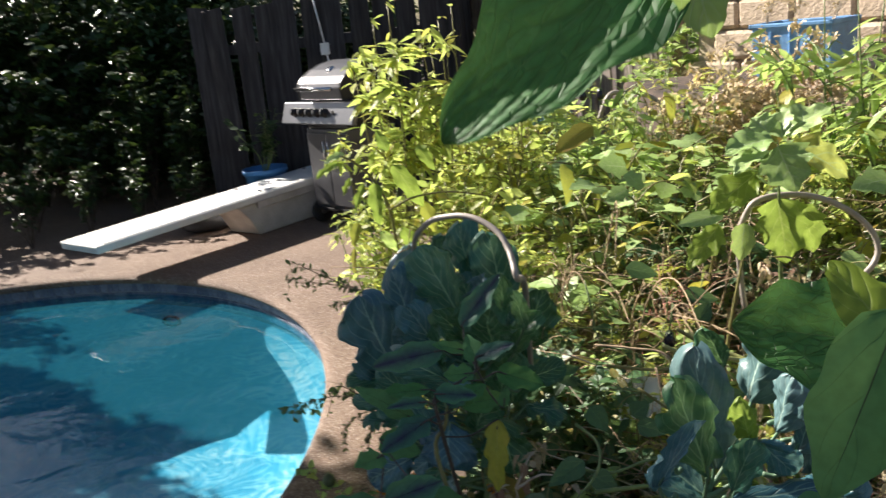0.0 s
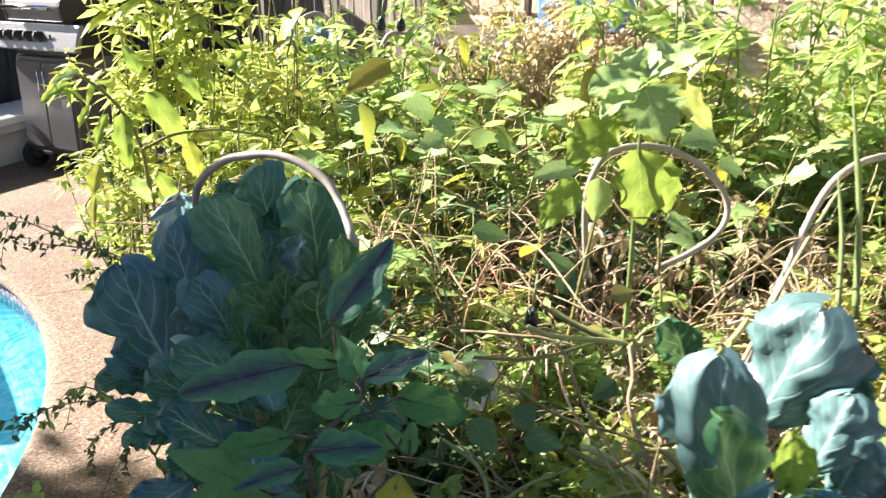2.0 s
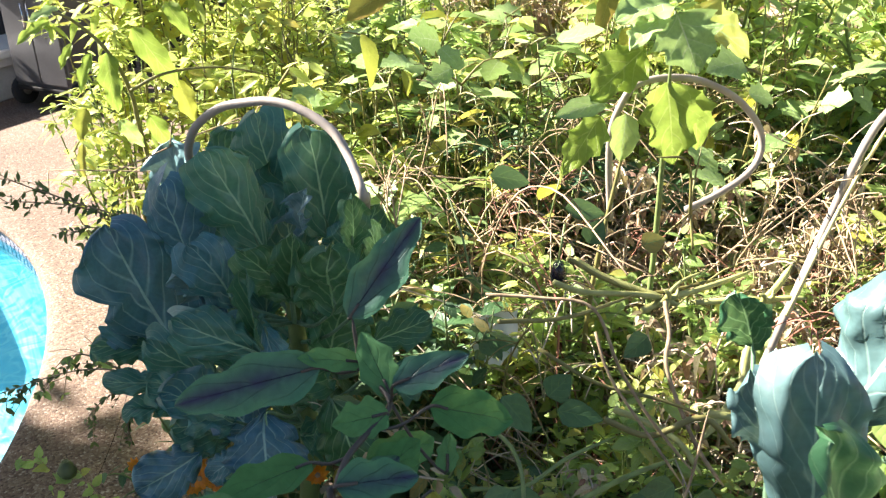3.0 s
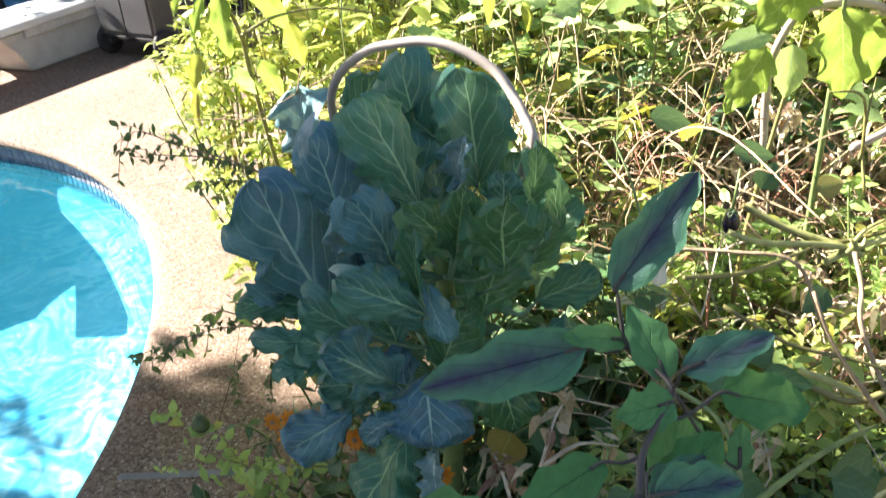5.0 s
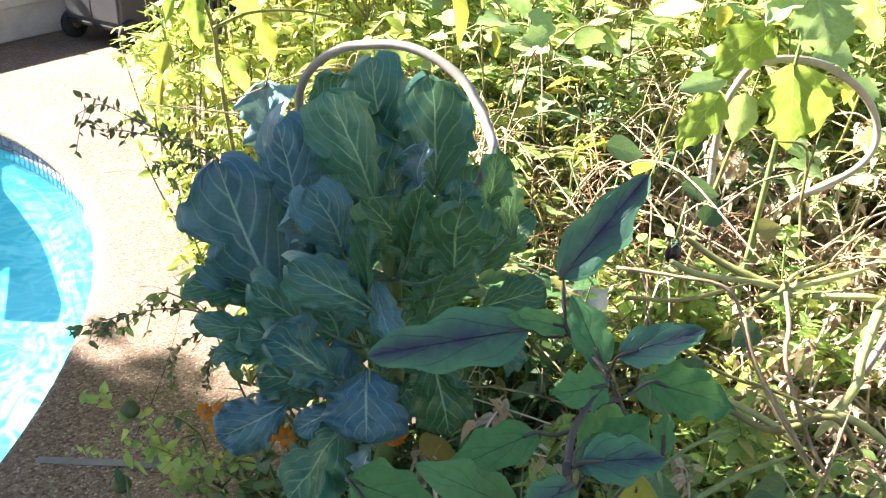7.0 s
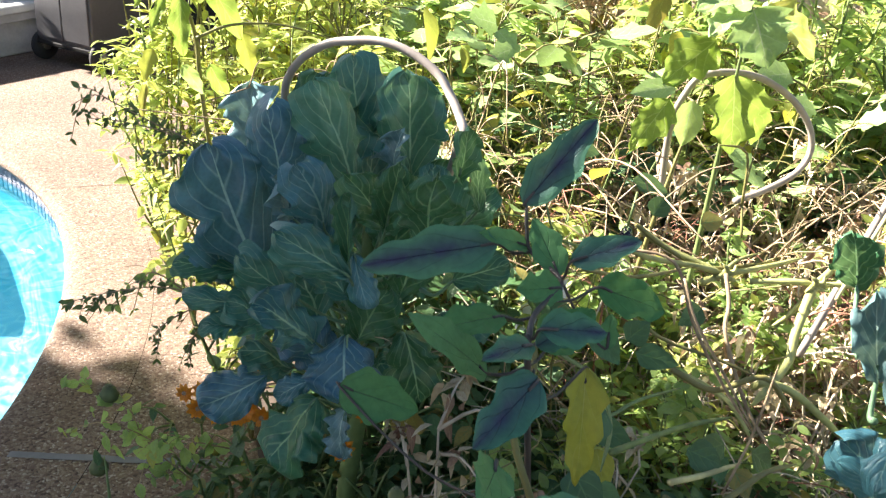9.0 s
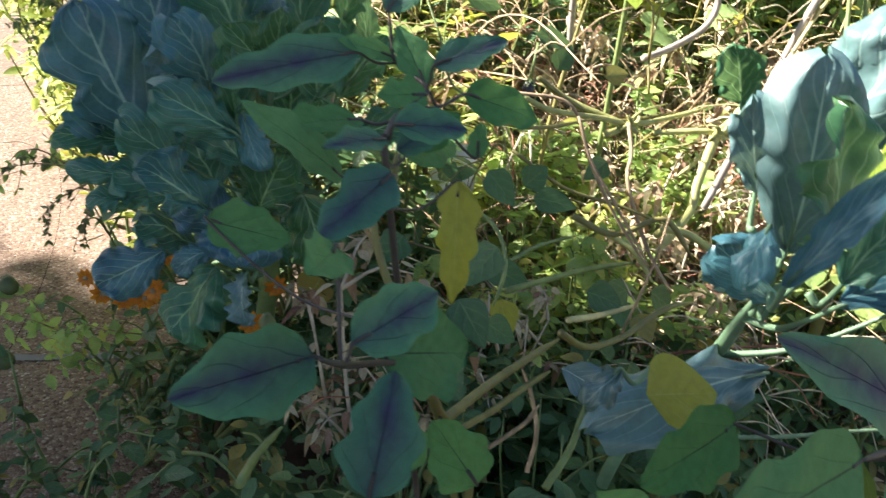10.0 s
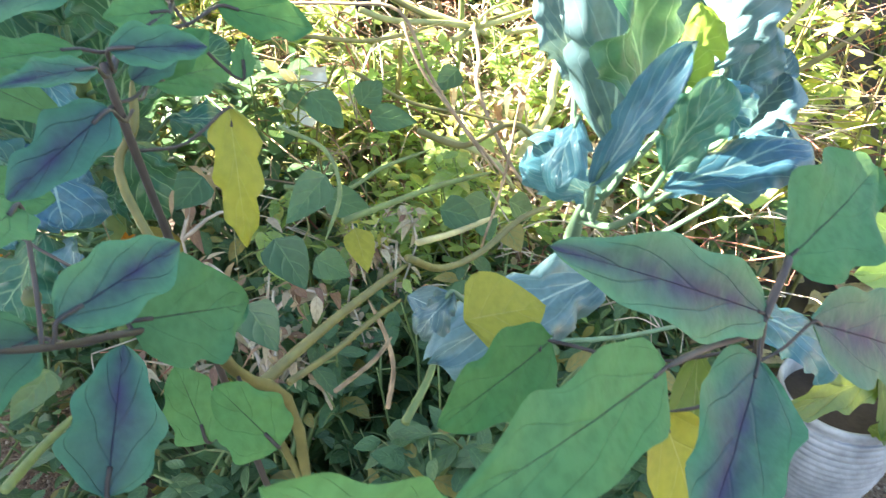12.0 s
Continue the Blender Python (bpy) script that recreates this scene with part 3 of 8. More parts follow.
tagged(part("soil_bank", bank, LITTER_SOIL), "bank of dry pale soil strewn with dead leaves", "soil bank", kind="structure")

# ---------------------------------------------------------------- grill
grill = thing("gas_grill", pose(-0.72, 6.80, 0, 0, 0, -46) @ Matrix.Scale(1.12, 4), "grey and black gas grill with its hood closed", "grill")
cab = part("cabinet", box(0.46, 0.42, 0.56, (0, 0.02, 0.40), 0.012), GREY_METAL, grill, "grey metal cabinet of the grill")
part("door", box(0.215, 0.012, 0.5, (-0.112, -0.197, 0.40), 0.004), GREY_METAL, cab)
part("door", box(0.215, 0.012, 0.5, (0.112, -0.197, 0.40), 0.004), GREY_METAL, cab)
for hx in (-0.025, 0.025):
    part("handle", rod((hx, -0.215, 0.45), (hx, -0.215, 0.6), 0.006), CHROME, cab)
part("firebox", prism([(-0.17, 0.66), (0.24, 0.66), (0.26, 0.82), (-0.20, 0.82)], 0.46, 0.01), BLACK, grill, "black firebox under the hood")
panel = part("control_panel", prism([(-0.235, 0.715), (-0.275, 0.725), (-0.225, 0.865), (-0.19, 0.865)], 0.80, 0.006), STEEL, grill, "brushed steel control panel with knobs")
for kx in (-0.24, -0.155, -0.07, 0.015, 0.10):
    m = pose(kx, -0.256, 0.80, 70, 0, 0)
    s = Shape()
    s.lathe([(0.0, 0.032), (0.022, 0.03), (0.026, 0.024), (0.028, 0.0), (0.032, -0.006)], 16)
    knob = part("knob", s, BLACK, panel, m=m)
    part("pointer", box(0.006, 0.04, 0.008, (0, 0, 0.034), 0.002), STEEL, knob)
part("igniter", box(0.016, 0.008, 0.03, (0.19, -0.256, 0.80), 0.003), BLACK, panel)
for sx in (-1, 1):
    part("side_shelf", box(0.16, 0.40, 0.03, (sx * 0.32, 0.0, 0.845), 0.008), BLACK, grill, "black side shelf")
hood_profile = [(-0.20, 0.875), (-0.212, 0.955), (-0.20, 0.99), (-0.16, 1.028), (-0.09, 1.068), (0.0, 1.10), (0.10, 1.118), (0.18, 1.115), (0.225, 1.09), (0.24, 1.04), (0.24, 0.875)]
hood = part("hood", prism(hood_profile, 0.46, 0.008), GREY_METAL, grill, "grey enamelled grill hood")
for sx in (-1, 1):
    part("end_cap", prism([(y * 1.01, z + 0.002) for y, z in hood_profile], 0.02, 0.004), BLACK, hood, "black end cap", m=pose(sx * 0.236, 0, 0))
    part("handle_post", rod((sx * 0.15, -0.195, 0.945), (sx * 0.15, -0.255, 0.955), 0.007), CHROME, hood)
part("handle", rod((-0.20, -0.258, 0.955), (0.20, -0.258, 0.955), 0.013, 12), CHROME, hood, "chrome hood handle")
g = Shape()
g.lathe([(0.0, 0.008), (0.026, 0.006), (0.03, 0.0)], 20)
part("thermometer", g, CHROME, hood, m=pose(0.0, -0.09, 1.070, 28, 0, 0))
for sx in (-1, 1):
    w = Shape()
    w.lathe([(0.0, 0.02), (0.03, 0.022), (0.035, 0.016), (0.075, 0.018), (0.085, 0.012), (0.085, -0.012), (0.075, -0.018), (0.0, -0.02)], 24)
    wheel = part("wheel", w, RUBBER, grill, m=pose(sx * 0.245, -0.14, 0.085, 0, 90, 0))
    h = Shape()
    h.lathe([(0.0, 0.028), (0.02, 0.026), (0.032, 0.02)], 16)
    part("hub", h, STEEL, wheel)
part("bottom_shelf", box(0.5, 0.44, 0.03, (0, 0.02, 0.115), 0.008), BLACK, grill)

bottle = thing("spray_bottle", (-0.999, 7.249, 0), "white plastic spray bottle with blue label beside the grill", "bottle")
s = Shape()
s.lathe([(0.0, 0.0), (0.04, 0.0), (0.043, 0.01), (0.043, 0.17), (0.034, 0.2), (0.016, 0.225), (0.016, 0.25), (0.0, 0.25)], 20)
part("body", s, BOTTLE, bottle)
s = Shape()
s.lathe([(0.0435, 0.05), (0.0438, 0.15)], 20)
part("label", s, BLUE_PALE, bottle, "blue label band")
part("nozzle", box(0.03, 0.09, 0.035, (0, -0.02, 0.265), 0.008), BOTTLE, bottle)

# ---------------------------------------------------------------- diving board
AX = Vector((0.61, 0.79, 0)).normalized()
BOARD_YAW = math.degrees(math.atan2(AX.y, AX.x))
board = thing("diving_board", pose(-2.46, 5.66, 0, 0, 0, BOARD_YAW), "white painted diving board on a low concrete stand", "diving board")
BOARD_H = 0.29
RISE = pose(0, 0, 0, 0, -1.3, 0)
part("plank", box(2.42, 0.46, 0.055, (1.20, 0, BOARD_H - 0.027), 0.012), WHITE, board, "white gritty board top with worn patches", m=RISE)
part("tread", box(2.30, 0.42, 0.004, (1.20, 0, BOARD_H + 0.002), 0.001), WHITE, board, m=RISE)
st = prism([(1.36, 0.0), (2.35, 0.0), (2.35, 0.272), (1.18, 0.25), (1.28, 0.14)], 0.36, 0.012)
bmesh.ops.rotate(st, cent=(0, 0, 0), matrix=Matrix.Rotation(radians(-90), 3, "Z"), verts=st.verts)
stand = part("stand", st, STAND, board, "grey concrete stand under the board")
for sy in (-0.195, 0.195):
    part("side_rail", box(1.0, 0.03, 0.07, (1.86, sy, 0.215), 0.006), STAND, stand, m=RISE)
for bx in (1.45, 2.2):
    for by in (-0.14, 0.14):
        part("bolt", rod((bx, by, BOARD_H), (bx, by, BOARD_H + 0.014), 0.014, 8), CHROME, board, m=RISE)

# dark bag and blue pot behind the board
bag = Shape()
bag.grid(18, 28, lambda u, v: Vector((0.26 * math.sin(math.pi * u) ** 0.7 * math.cos(2 * math.pi * v) * (1 + 0.2 * noise.noise(Vector((u * 5, v * 7, 1)))), 0.15 * math.sin(math.pi * u) ** 0.7 * math.sin(2 * math.pi * v), 0.09 + 0.09 * -math.cos(math.pi * u) * (1 + 0.25 * noise.noise(Vector((u * 4, math.cos(2 * math.pi * v) * 3, 5)))))))
tagged(part("plastic_bag", bag, DARK_PLASTIC, m=pose(-1.95, 7.02, 0.0, 0, 0, 40)), "crumpled dark plastic bag lying under the diving board", "bag")

blue_pot = thing("plant_pot", (-1.56, 7.44, 0), "blue plastic plant pot with a straggly shaded plant", "plant pot")
s = Shape()
s.lathe([(0.0, 0.0), (0.13, 0.0), (0.18, 0.36), (0.195, 0.36), (0.195, 0.4), (0.18, 0.4), (0.165, 0.34), (0.0, 0.34)], 28)
part("pot", s, BLUE, blue_pot, "blue plastic pot")

# glazed tiles of the pool's water line, on the stretch of rim that faces the garden
def arc_angles(pitch, a0, a1):
    a, out = a0, []
    while a < a1:
        out.append(a)
        a += pitch / math.hypot((POOL_A) * math.sin(a), (POOL_B) * math.cos(a))
    return out


tile_me = box(0.044, 0.008, 0.060, (0, 0, 0), 0.003, 1)
tile_mesh = bpy.data.meshes.new("tile")
tile_me.to_mesh(tile_mesh)
tile_me.free()
tile_mesh.materials.append(TILE)
band = tagged(part("tile_band", ring([(0.043, -0.052), (0.043, -0.21)]), GROUT), "grey grout band of the pool's tiled water line", "pool tiles", kind="structure")
for row in (0, 1):
    for a in arc_angles(0.0475, -0.35, 2.15):
        q = Vector((POOL_X + (POOL_A + 0.038) * math.cos(a), POOL_Y + (POOL_B + 0.038) * math.sin(a), -0.086 - 0.064 * row))
        nrm = math.degrees(math.atan2(math.sin(a) / POOL_B, math.cos(a) / POOL_A))
        part("tile", tile_mesh, None, band, m=pose(*q, 0, 0, nrm + 90))
# wall inlet under water
s = Shape()
s.lathe([(0.05, 0.0), (0.054, 0.012), (0.07, 0.014), (0.078, 0.0)], 24)
tagged(part("pool_inlet", s, DARK_PLASTIC, m=pose(-1.963, 5.683, -0.319, 84, 0, -18) @ Matrix.Diagonal((1, 0.5, 1, 1))), "round dark inlet fitting in the pool wall", "pool fitting")

# ---------------------------------------------------------------- leaves


def blade(length, width, style, seed, rows=10, cols=8, curl=0.12, fold=0.15, ruffle=0.0):
    """One leaf from its base at the origin along +y, facing +z."""
    s = Shape()
    ph = seed * 1.7

    def half(u):
        u = min(max(u, 0.001), 0.999)
        if style == "broc":
            w = 0.10 + 0.90 * math.sin(math.pi / 2 * u / 0.58) ** 1.3 if u < 0.58 else math.sqrt(max(0.0, 1 - ((u - 0.58) / 0.42) ** 2.2))
            w *= 1 + 0.07 * math.sin(u * 13 + ph) + 0.10 * noise.noise(Vector((u * 9, ph, 0.5)))
        elif style == "egg":
            w = math.sin(math.pi * u ** 0.72) ** 0.62 * (1 + 0.075 * math.sin(u * 11 + ph) + 0.06 * noise.noise(Vector((u * 7, ph, 2))))
        elif style == "lobed":
            w = math.sin(math.pi * u ** 0.7) ** 0.7
        elif style == "lance":
            w = math.sin(math.pi * u ** 0.75) ** 1.1
        else:
            w = math.sin(math.pi * u ** 0.6) ** 0.85
        return width / 2 * w

    def point(u, q):
        v = 2 * q - 1
        u = 0.55 * u + 0.45 * math.sin(math.pi / 2 * u)
        w = half(u)
        edge = abs(v) ** 1.6
        if ruffle:
            edge_wave = ruffle * width * edge * (math.sin(u * 15 + ph + 2 * v) * 0.6 + noise.noise(Vector((u * 5, v * 2.2, ph))) * 1.0)
        else:
            edge_wave = 0.0
        side_wave = 0.3 * edge_wave * (1 - u ** 4)
        if style == "egg":
            w *= 1 + (0.13 * math.sin(u * 16 + ph + 2.1 * (v > 0)) + 0.12 * noise.noise(Vector((u * 5, 3 * (v > 0), ph)))) * math.sin(math.pi * u)
        if style == "lobed":
            lobe = (3.4 * u - 0.5 * abs(v) + 0.37 * ph + 0.3 * (v > 0)) % 1.0
            w *= 0.82 + 0.55 * (lobe ** 1.5 if lobe < 0.8 else 0.716 * (1 - lobe) / 0.2) + 0.2 * noise.noise(Vector((u * 4, 3 * (v > 0), ph)))
        if style == "broc":
            w *= 1 + 0.16 * noise.noise(Vector((u * 8, 3 * (v > 0), ph)))
            edge_wave += 0.10 * width * (u - 0.35) ** 2 * 2 - 0.07 * width * math.cos(5 * u + 3 * v + ph) * edge + 0.16 * width * noise.noise(Vector((u * 2.3 + ph, v * 1.6, ph * 0.3)))
        z = fold * abs(v) * w - curl * length * u * u + edge_wave + 0.02 * width * noise.noise(Vector((u * 7, v * 5, ph)))
        return Vector((v * w + side_wave, u * length * (1 - 0.25 * curl * u), z))

    s.grid(rows, cols, point)
    return s


def broad_blade(length, width, seed, cup, curl, wave, notch, rows=34, cols=22):
    """A broad cabbage-like leaf: pillowed between its side veins, with a wavy and partly torn margin."""
    s = Shape()
    ph = seed * 2.31

    def point(u, q):
        v = 2 * q - 1
        k = min(max(0.6 * u + 0.4 * math.sin(math.pi / 2 * u), 0.002), 0.998)
        side = 1 if v > 0 else -1
        w = (1 - (1 - k / 0.62) ** 2) ** 0.62 if k < 0.62 else math.sqrt(max(0.0, 1 - ((k - 0.62) / 0.38) ** 2.3))
        w = max(w, 0.07)
        w *= 1 + 0.05 * math.sin(17 * k + ph + side) + 0.16 * noise.noise(Vector((k * 6.5, 5 * side, ph)))
        tear = 0.30 if notch else 0.22
        at = abs(notch) if notch else 0.3 + 0.45 * abs(noise.noise(Vector((ph, side, 4.2))))
        if notch == 0 or side * notch > 0:
            w *= 1 - tear * math.exp(-((k - at) / 0.035) ** 2)
        w *= width * 0.56
        rib = (k - 0.5 * abs(v) - 0.17 * v * v) * 5 + (0.45 if v > 0 else 0.0)
        pillow = 0.016 * width * abs(math.sin(math.pi * rib)) * min(1.0, 4 * abs(v)) * (1 - v ** 4)
        margin = 1.5 * wave * width * (abs(v) ** 2.5 * (math.sin(13 * k + ph + 1.2 * v) + 1.3 * noise.noise(Vector((k * 5, v, ph + 3)))) + abs(v) ** 5 * 0.8 * math.sin(31 * k + 2 * ph + v))
        bend = 0.17 * width * noise.noise(Vector((k * 2.0 + ph, v * 1.6, ph * 0.4))) + 0.05 * width * noise.noise(Vector((k * 6, v * 4, ph))) + 0.018 * width * noise.noise(Vector((k * 15, v * 11, ph)))
        roll = 0.10 * width * v ** 6 + 0.07 * length * k ** 7
        z = cup * width * v * v + 0.05 * width * abs(v) + pillow + margin + bend - roll - curl * length * k ** 2.4
        return Vector((v * w * (1 - 0.25 * abs(cup) * v * v) + 0.04 * width * math.sin(3 * k + ph), k * length * (1 - 0.2 * curl * k), z))

    s.grid(rows, cols, point)
    return s


def leaf_pose(base, tip, face, spin=0.0):
    b, t = Vector(base), Vector(tip)
    y = (t - b).normalized()
    f = Vector(face)
    z = (f - y * f.dot(y)).normalized()
    x = y.cross(z)
    m = Matrix((x, y, z)).transposed().to_4x4()
    m.translation = b
    return m @ pose(0, 0, 0, 0, spin, 0)


VIEW_FACE = (-0.15, -0.78, 0.60)


class Plant:
    """A plant with large leaves, each a part of its own."""

    def __init__(self, name, root, label, category, group=""):
        self.root, self.ob = Vector(root), thing(name, root, label, category, group)
        self.count, self.seed = 0, int(abs(root[0] * 311 + root[1] * 97)) % 50

    def local(self, m):
        return Matrix.Translation(-self.root) @ m

    def leaf(self, base, tip, width, mat, style="egg", face=VIEW_FACE, curl=0.10, fold=0.18, ruffle=0.0, rows=12, cols=8, spin=0.0, stalk=None, stalk_mat=None, stalk_r=0.0011, label=""):
        self.count += 1
        length = (Vector(tip) - Vector(base)).length * (1 + 0.35 * curl)
        s = blade(length, width, style, self.seed + self.count, rows, cols, curl, fold, ruffle)
        ob = part("leaf", s, mat, self.ob, label, m=self.local(leaf_pose(base, tip, face, spin)))
        if stalk is not None:
            b, q = Vector(base) - self.root, Vector(stalk) - self.root
            mid = (b + q) / 2 + Vector((0, 0, -0.12 * (b - q).length))
            st = Shape()
            end = b + (Vector(tip) - Vector(base)).normalized() * 0.012
            st.tube(smooth_line([q, mid, b, end], 4), stalk_r, 6)
            part("leaf_stalk", st, stalk_mat or STEM, self.ob)
        return ob

    def axis(self, pts, r0, r1, mat):
        """The main stalk, from which the leaf stalks of broad() start."""
        self.line = smooth_line(pts, 8)
        self.stem(pts, r0, r1, mat, "stalk")

    def broad(self, base, tip, width, mat, face, cup=0.0, curl=0.1, wave=0.05, notch=0.0):
        self.count += 1
        b, t = Vector(base), Vector(tip)
        s = broad_blade((t - b).length * (1 + 0.25 * curl), width, self.seed + self.count, cup, curl, wave, notch)
        part("leaf", s, mat, self.ob, m=self.local(leaf_pose(base, tip, face, 0 if mat == BROC_PALE else 28 * math.sin(2.4 * self.count + 0.7))))
        reach = 0.5 * (b - min(self.line, key=lambda p: (p - b).length)).length
        q = min(self.line, key=lambda p: abs(p.z - (b.z - 0.03 - reach)))
        if width < 0.05:
            q = b.lerp(q, 0.35)
        way = (t - b).normalized()
        st = Shape()
        line = smooth_line([q, q.lerp(b, 0.5) - Vector((0, 0, 0.015)), b, b + way * 0.2 * (t - b).length], 5)
        st.tube([p - self.root for p in line], [0.0034 - 0.0024 * k / (len(line) - 1) for k in range(len(line))], 7)
        part("leaf_stalk", st, STEM_BROC, self.ob)

    def stem(self, pts, r0, r1, mat, name="stem", sides=8):
        line = smooth_line([Vector(p) - self.root for p in pts], 5)
        n = len(line)
        s = Shape()
        s.tube(line, [(r0 + (r1 - r0) * k / (n - 1)) * min(1.0, 0.35 + 0.3 * (n - 1 - k)) for k in range(n)], sides)
        return part(name, s, mat, self.ob)


# ---------------------------------------------------------------- bushes of the bed


def add_leaf(s, m, length, width, style, curl, rows=4, cols=2, fold=0.2):
    def point(u, q):
        v = 2 * q - 1
        k = min(max(u, 0.02), 0.99)
        w = width / 2 * (math.sin(math.pi * k ** 0.75) ** (1.1 if style == "lance" else 0.8))
        if style == "lobed":
            w *= 1.1 + 0.28 * math.sin(k * 17)
        return m @ Vector((v * w, u * length, fold * abs(v) * w - curl * length * u * u))

    s.grid(rows, cols, point)


def bush_meshes(seed, height, spread, leaves, size, style, lean=0.0, droop=0.35, curled=0.15):
    """The stems and the leaves of one bush, as two meshes."""
    rnd = random.Random(seed)
    stems, crown = Shape(), Shape()
    tips = []
    for k in range(rnd.randint(4, 6)):
        a = rnd.uniform(0, 2 * math.pi)
        r = spread * rnd.uniform(0.25, 1.0)
        top = Vector((math.cos(a) * r + lean, math.sin(a) * r, height * rnd.uniform(0.75, 1.05)))
        line = smooth_line([(0, 0, 0), top * 0.35 + Vector((rnd.uniform(-0.05, 0.05), rnd.uniform(-0.05, 0.05), 0.06 * height)), top * 0.72, top], 4)
        stems.tube(line, [0.006 - 0.0045 * i / (len(line) - 1) for i in range(len(line))], 5)
        tips.append(line)
        for j in range(5):
            p = line[rnd.randint(len(line) // 3, len(line) - 1)]
            q = p + Vector((rnd.uniform(-1, 1), rnd.uniform(-1, 1), rnd.uniform(-0.2, 0.7))).normalized() * spread * rnd.uniform(0.3, 0.7)
            twig = smooth_line([p, (p + q) / 2 + Vector((0, 0, 0.02)), q], 3)
            stems.tube(twig, [0.003 - 0.002 * i / (len(twig) - 1) for i in range(len(twig))], 4)
            tips.append(twig)
    for k in range(leaves):
        line = rnd.choice(tips)
        p = line[min(len(line) - 1, int(len(line) * rnd.uniform(0.25, 1.0)))] + Vector((rnd.gauss(0, 0.008), rnd.gauss(0, 0.008), rnd.gauss(0, 0.008)))
        a = rnd.uniform(0, 2 * math.pi)
        d = Vector((math.cos(a), math.sin(a), rnd.uniform(-droop - 0.3, 0.5)))
        ln = size * rnd.uniform(0.55, 1.25)
        m = leaf_pose(p, p + d, (rnd.uniform(-0.6, 0.6), rnd.uniform(-0.8, 0.4), 1.0), rnd.uniform(-25, 25))
        add_leaf(crown, m, ln, ln * (0.26 if style == "lance" else 0.62 if style == "lobed" else 0.52) * rnd.uniform(0.8, 1.2), style, rnd.uniform(0, 2 * curled), 9 if style == "lobed" else 4)
    return stems.mesh("stem"), crown.mesh("foliage")


def bush_kind(name, label, category, group, seeds, height, spread, leaves, size, style, leaf_mat, stem_mat, **kw):
    kinds = []
    for sd in seeds:
        st, cr = bush_meshes(sd, height, spread, leaves, size, style, **kw)
        st.materials.append(stem_mat)
        cr.materials.append(leaf_mat)
        kinds.append((st, cr))

    def put(x, y, z, turn, grow, which=0):
        ob = thing(name, Matrix.Translation((x, y, z)) @ pose(0, 0, 0, 0, 0, turn), label, category, group)
        ob.scale = (grow, grow, grow)
        st, cr = kinds[which % len(kinds)]
        tagged(part("stem", st, None, ob), kind="stuff")
        tagged(part("foliage", cr, None, ob), kind="stuff")
        return ob

    return put


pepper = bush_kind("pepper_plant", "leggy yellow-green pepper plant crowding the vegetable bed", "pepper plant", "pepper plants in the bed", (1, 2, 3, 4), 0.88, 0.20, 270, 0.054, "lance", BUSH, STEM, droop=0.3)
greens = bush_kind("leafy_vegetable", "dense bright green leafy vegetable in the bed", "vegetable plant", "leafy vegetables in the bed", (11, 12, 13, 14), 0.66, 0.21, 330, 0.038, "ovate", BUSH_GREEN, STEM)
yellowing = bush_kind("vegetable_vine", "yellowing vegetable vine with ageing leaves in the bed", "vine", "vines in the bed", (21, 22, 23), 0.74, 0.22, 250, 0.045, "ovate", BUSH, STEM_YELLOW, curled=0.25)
withered = bush_kind("withered_plant", "withered brown plant with curled dry leaves", "dead plant", "withered plants in the bed", (31, 32, 33), 0.58, 0.21, 380, 0.023, "ovate", DRY_LEAF, STEM_PALE, droop=0.9, curled=0.8)
low_herb = bush_kind("herb", "low green herb at the foot of the bed", "herb", "low herbs", (41, 42, 43), 0.22, 0.15, 150, 0.027, "ovate", HERB_SHADED, STEM)

rnd = random.Random(12)


def top_at(x, y):
    """How high the growth of the bed stands."""
    t = 0.74 + 0.10 * (y - 1.6)
    return min(t, 0.98)


spots = []
for iy in range(13):
    for ix in range(13):
        x = 0.12 + 0.21 * ix + rnd.uniform(-0.09, 0.09)
        y = 1.75 + 0.24 * iy + rnd.uniform(-0.1, 0.1)
        if y > 3.55 and x > 1.2:
            continue
        if x < 0.30 and y < 2.35:
            continue
        if x > 0.35 + 0.55 * (y - 1.0) + 0.9:
            continue
        spots.append((x, y))
for x, y in spots:
    z, t, turn = bed_height(x, y) - 0.01, top_at(x, y), rnd.uniform(0, 360)
    c = rnd.random()
    if x < 0.75 and y < 2.15:
        t *= 0.72
    middle = 0.55 < x < 1.35 and 1.7 < y < 2.5
    if middle and c < 0.75:
        withered(x, y, z, turn, t * rnd.uniform(0.72, 1.0) / 0.66, rnd.randrange(3))
    elif c < 0.45:
        pepper(x, y, z, turn, t * rnd.uniform(0.8, 1.02) / 0.88, rnd.randrange(4))
    elif c < 0.78:
        greens(x, y, z, turn, t * rnd.uniform(0.8, 1.0) / 0.68, rnd.randrange(4))
    else:
        yellowing(x, y, z, turn, t * rnd.uniform(0.85, 1.0) / 0.76, rnd.randrange(3))
for x, y, g in ((-0.12, 2.75, 0.85), (-0.06, 2.5, 0.8), (-0.18, 3.1, 0.95), (-0.22, 3.45, 1.0), (0.02, 2.35, 0.8), (0.05, 2.6, 0.85), (0.1, 2.9, 0.95), (-0.1, 3.3, 1.05), (-0.24, 3.35, 0.95), (-0.27, 3.65, 1.0)):
    (pepper if int(y * 20) % 2 else yellowing)(x, y, 0.0, rnd.uniform(0, 360), g, rnd.randrange(3))
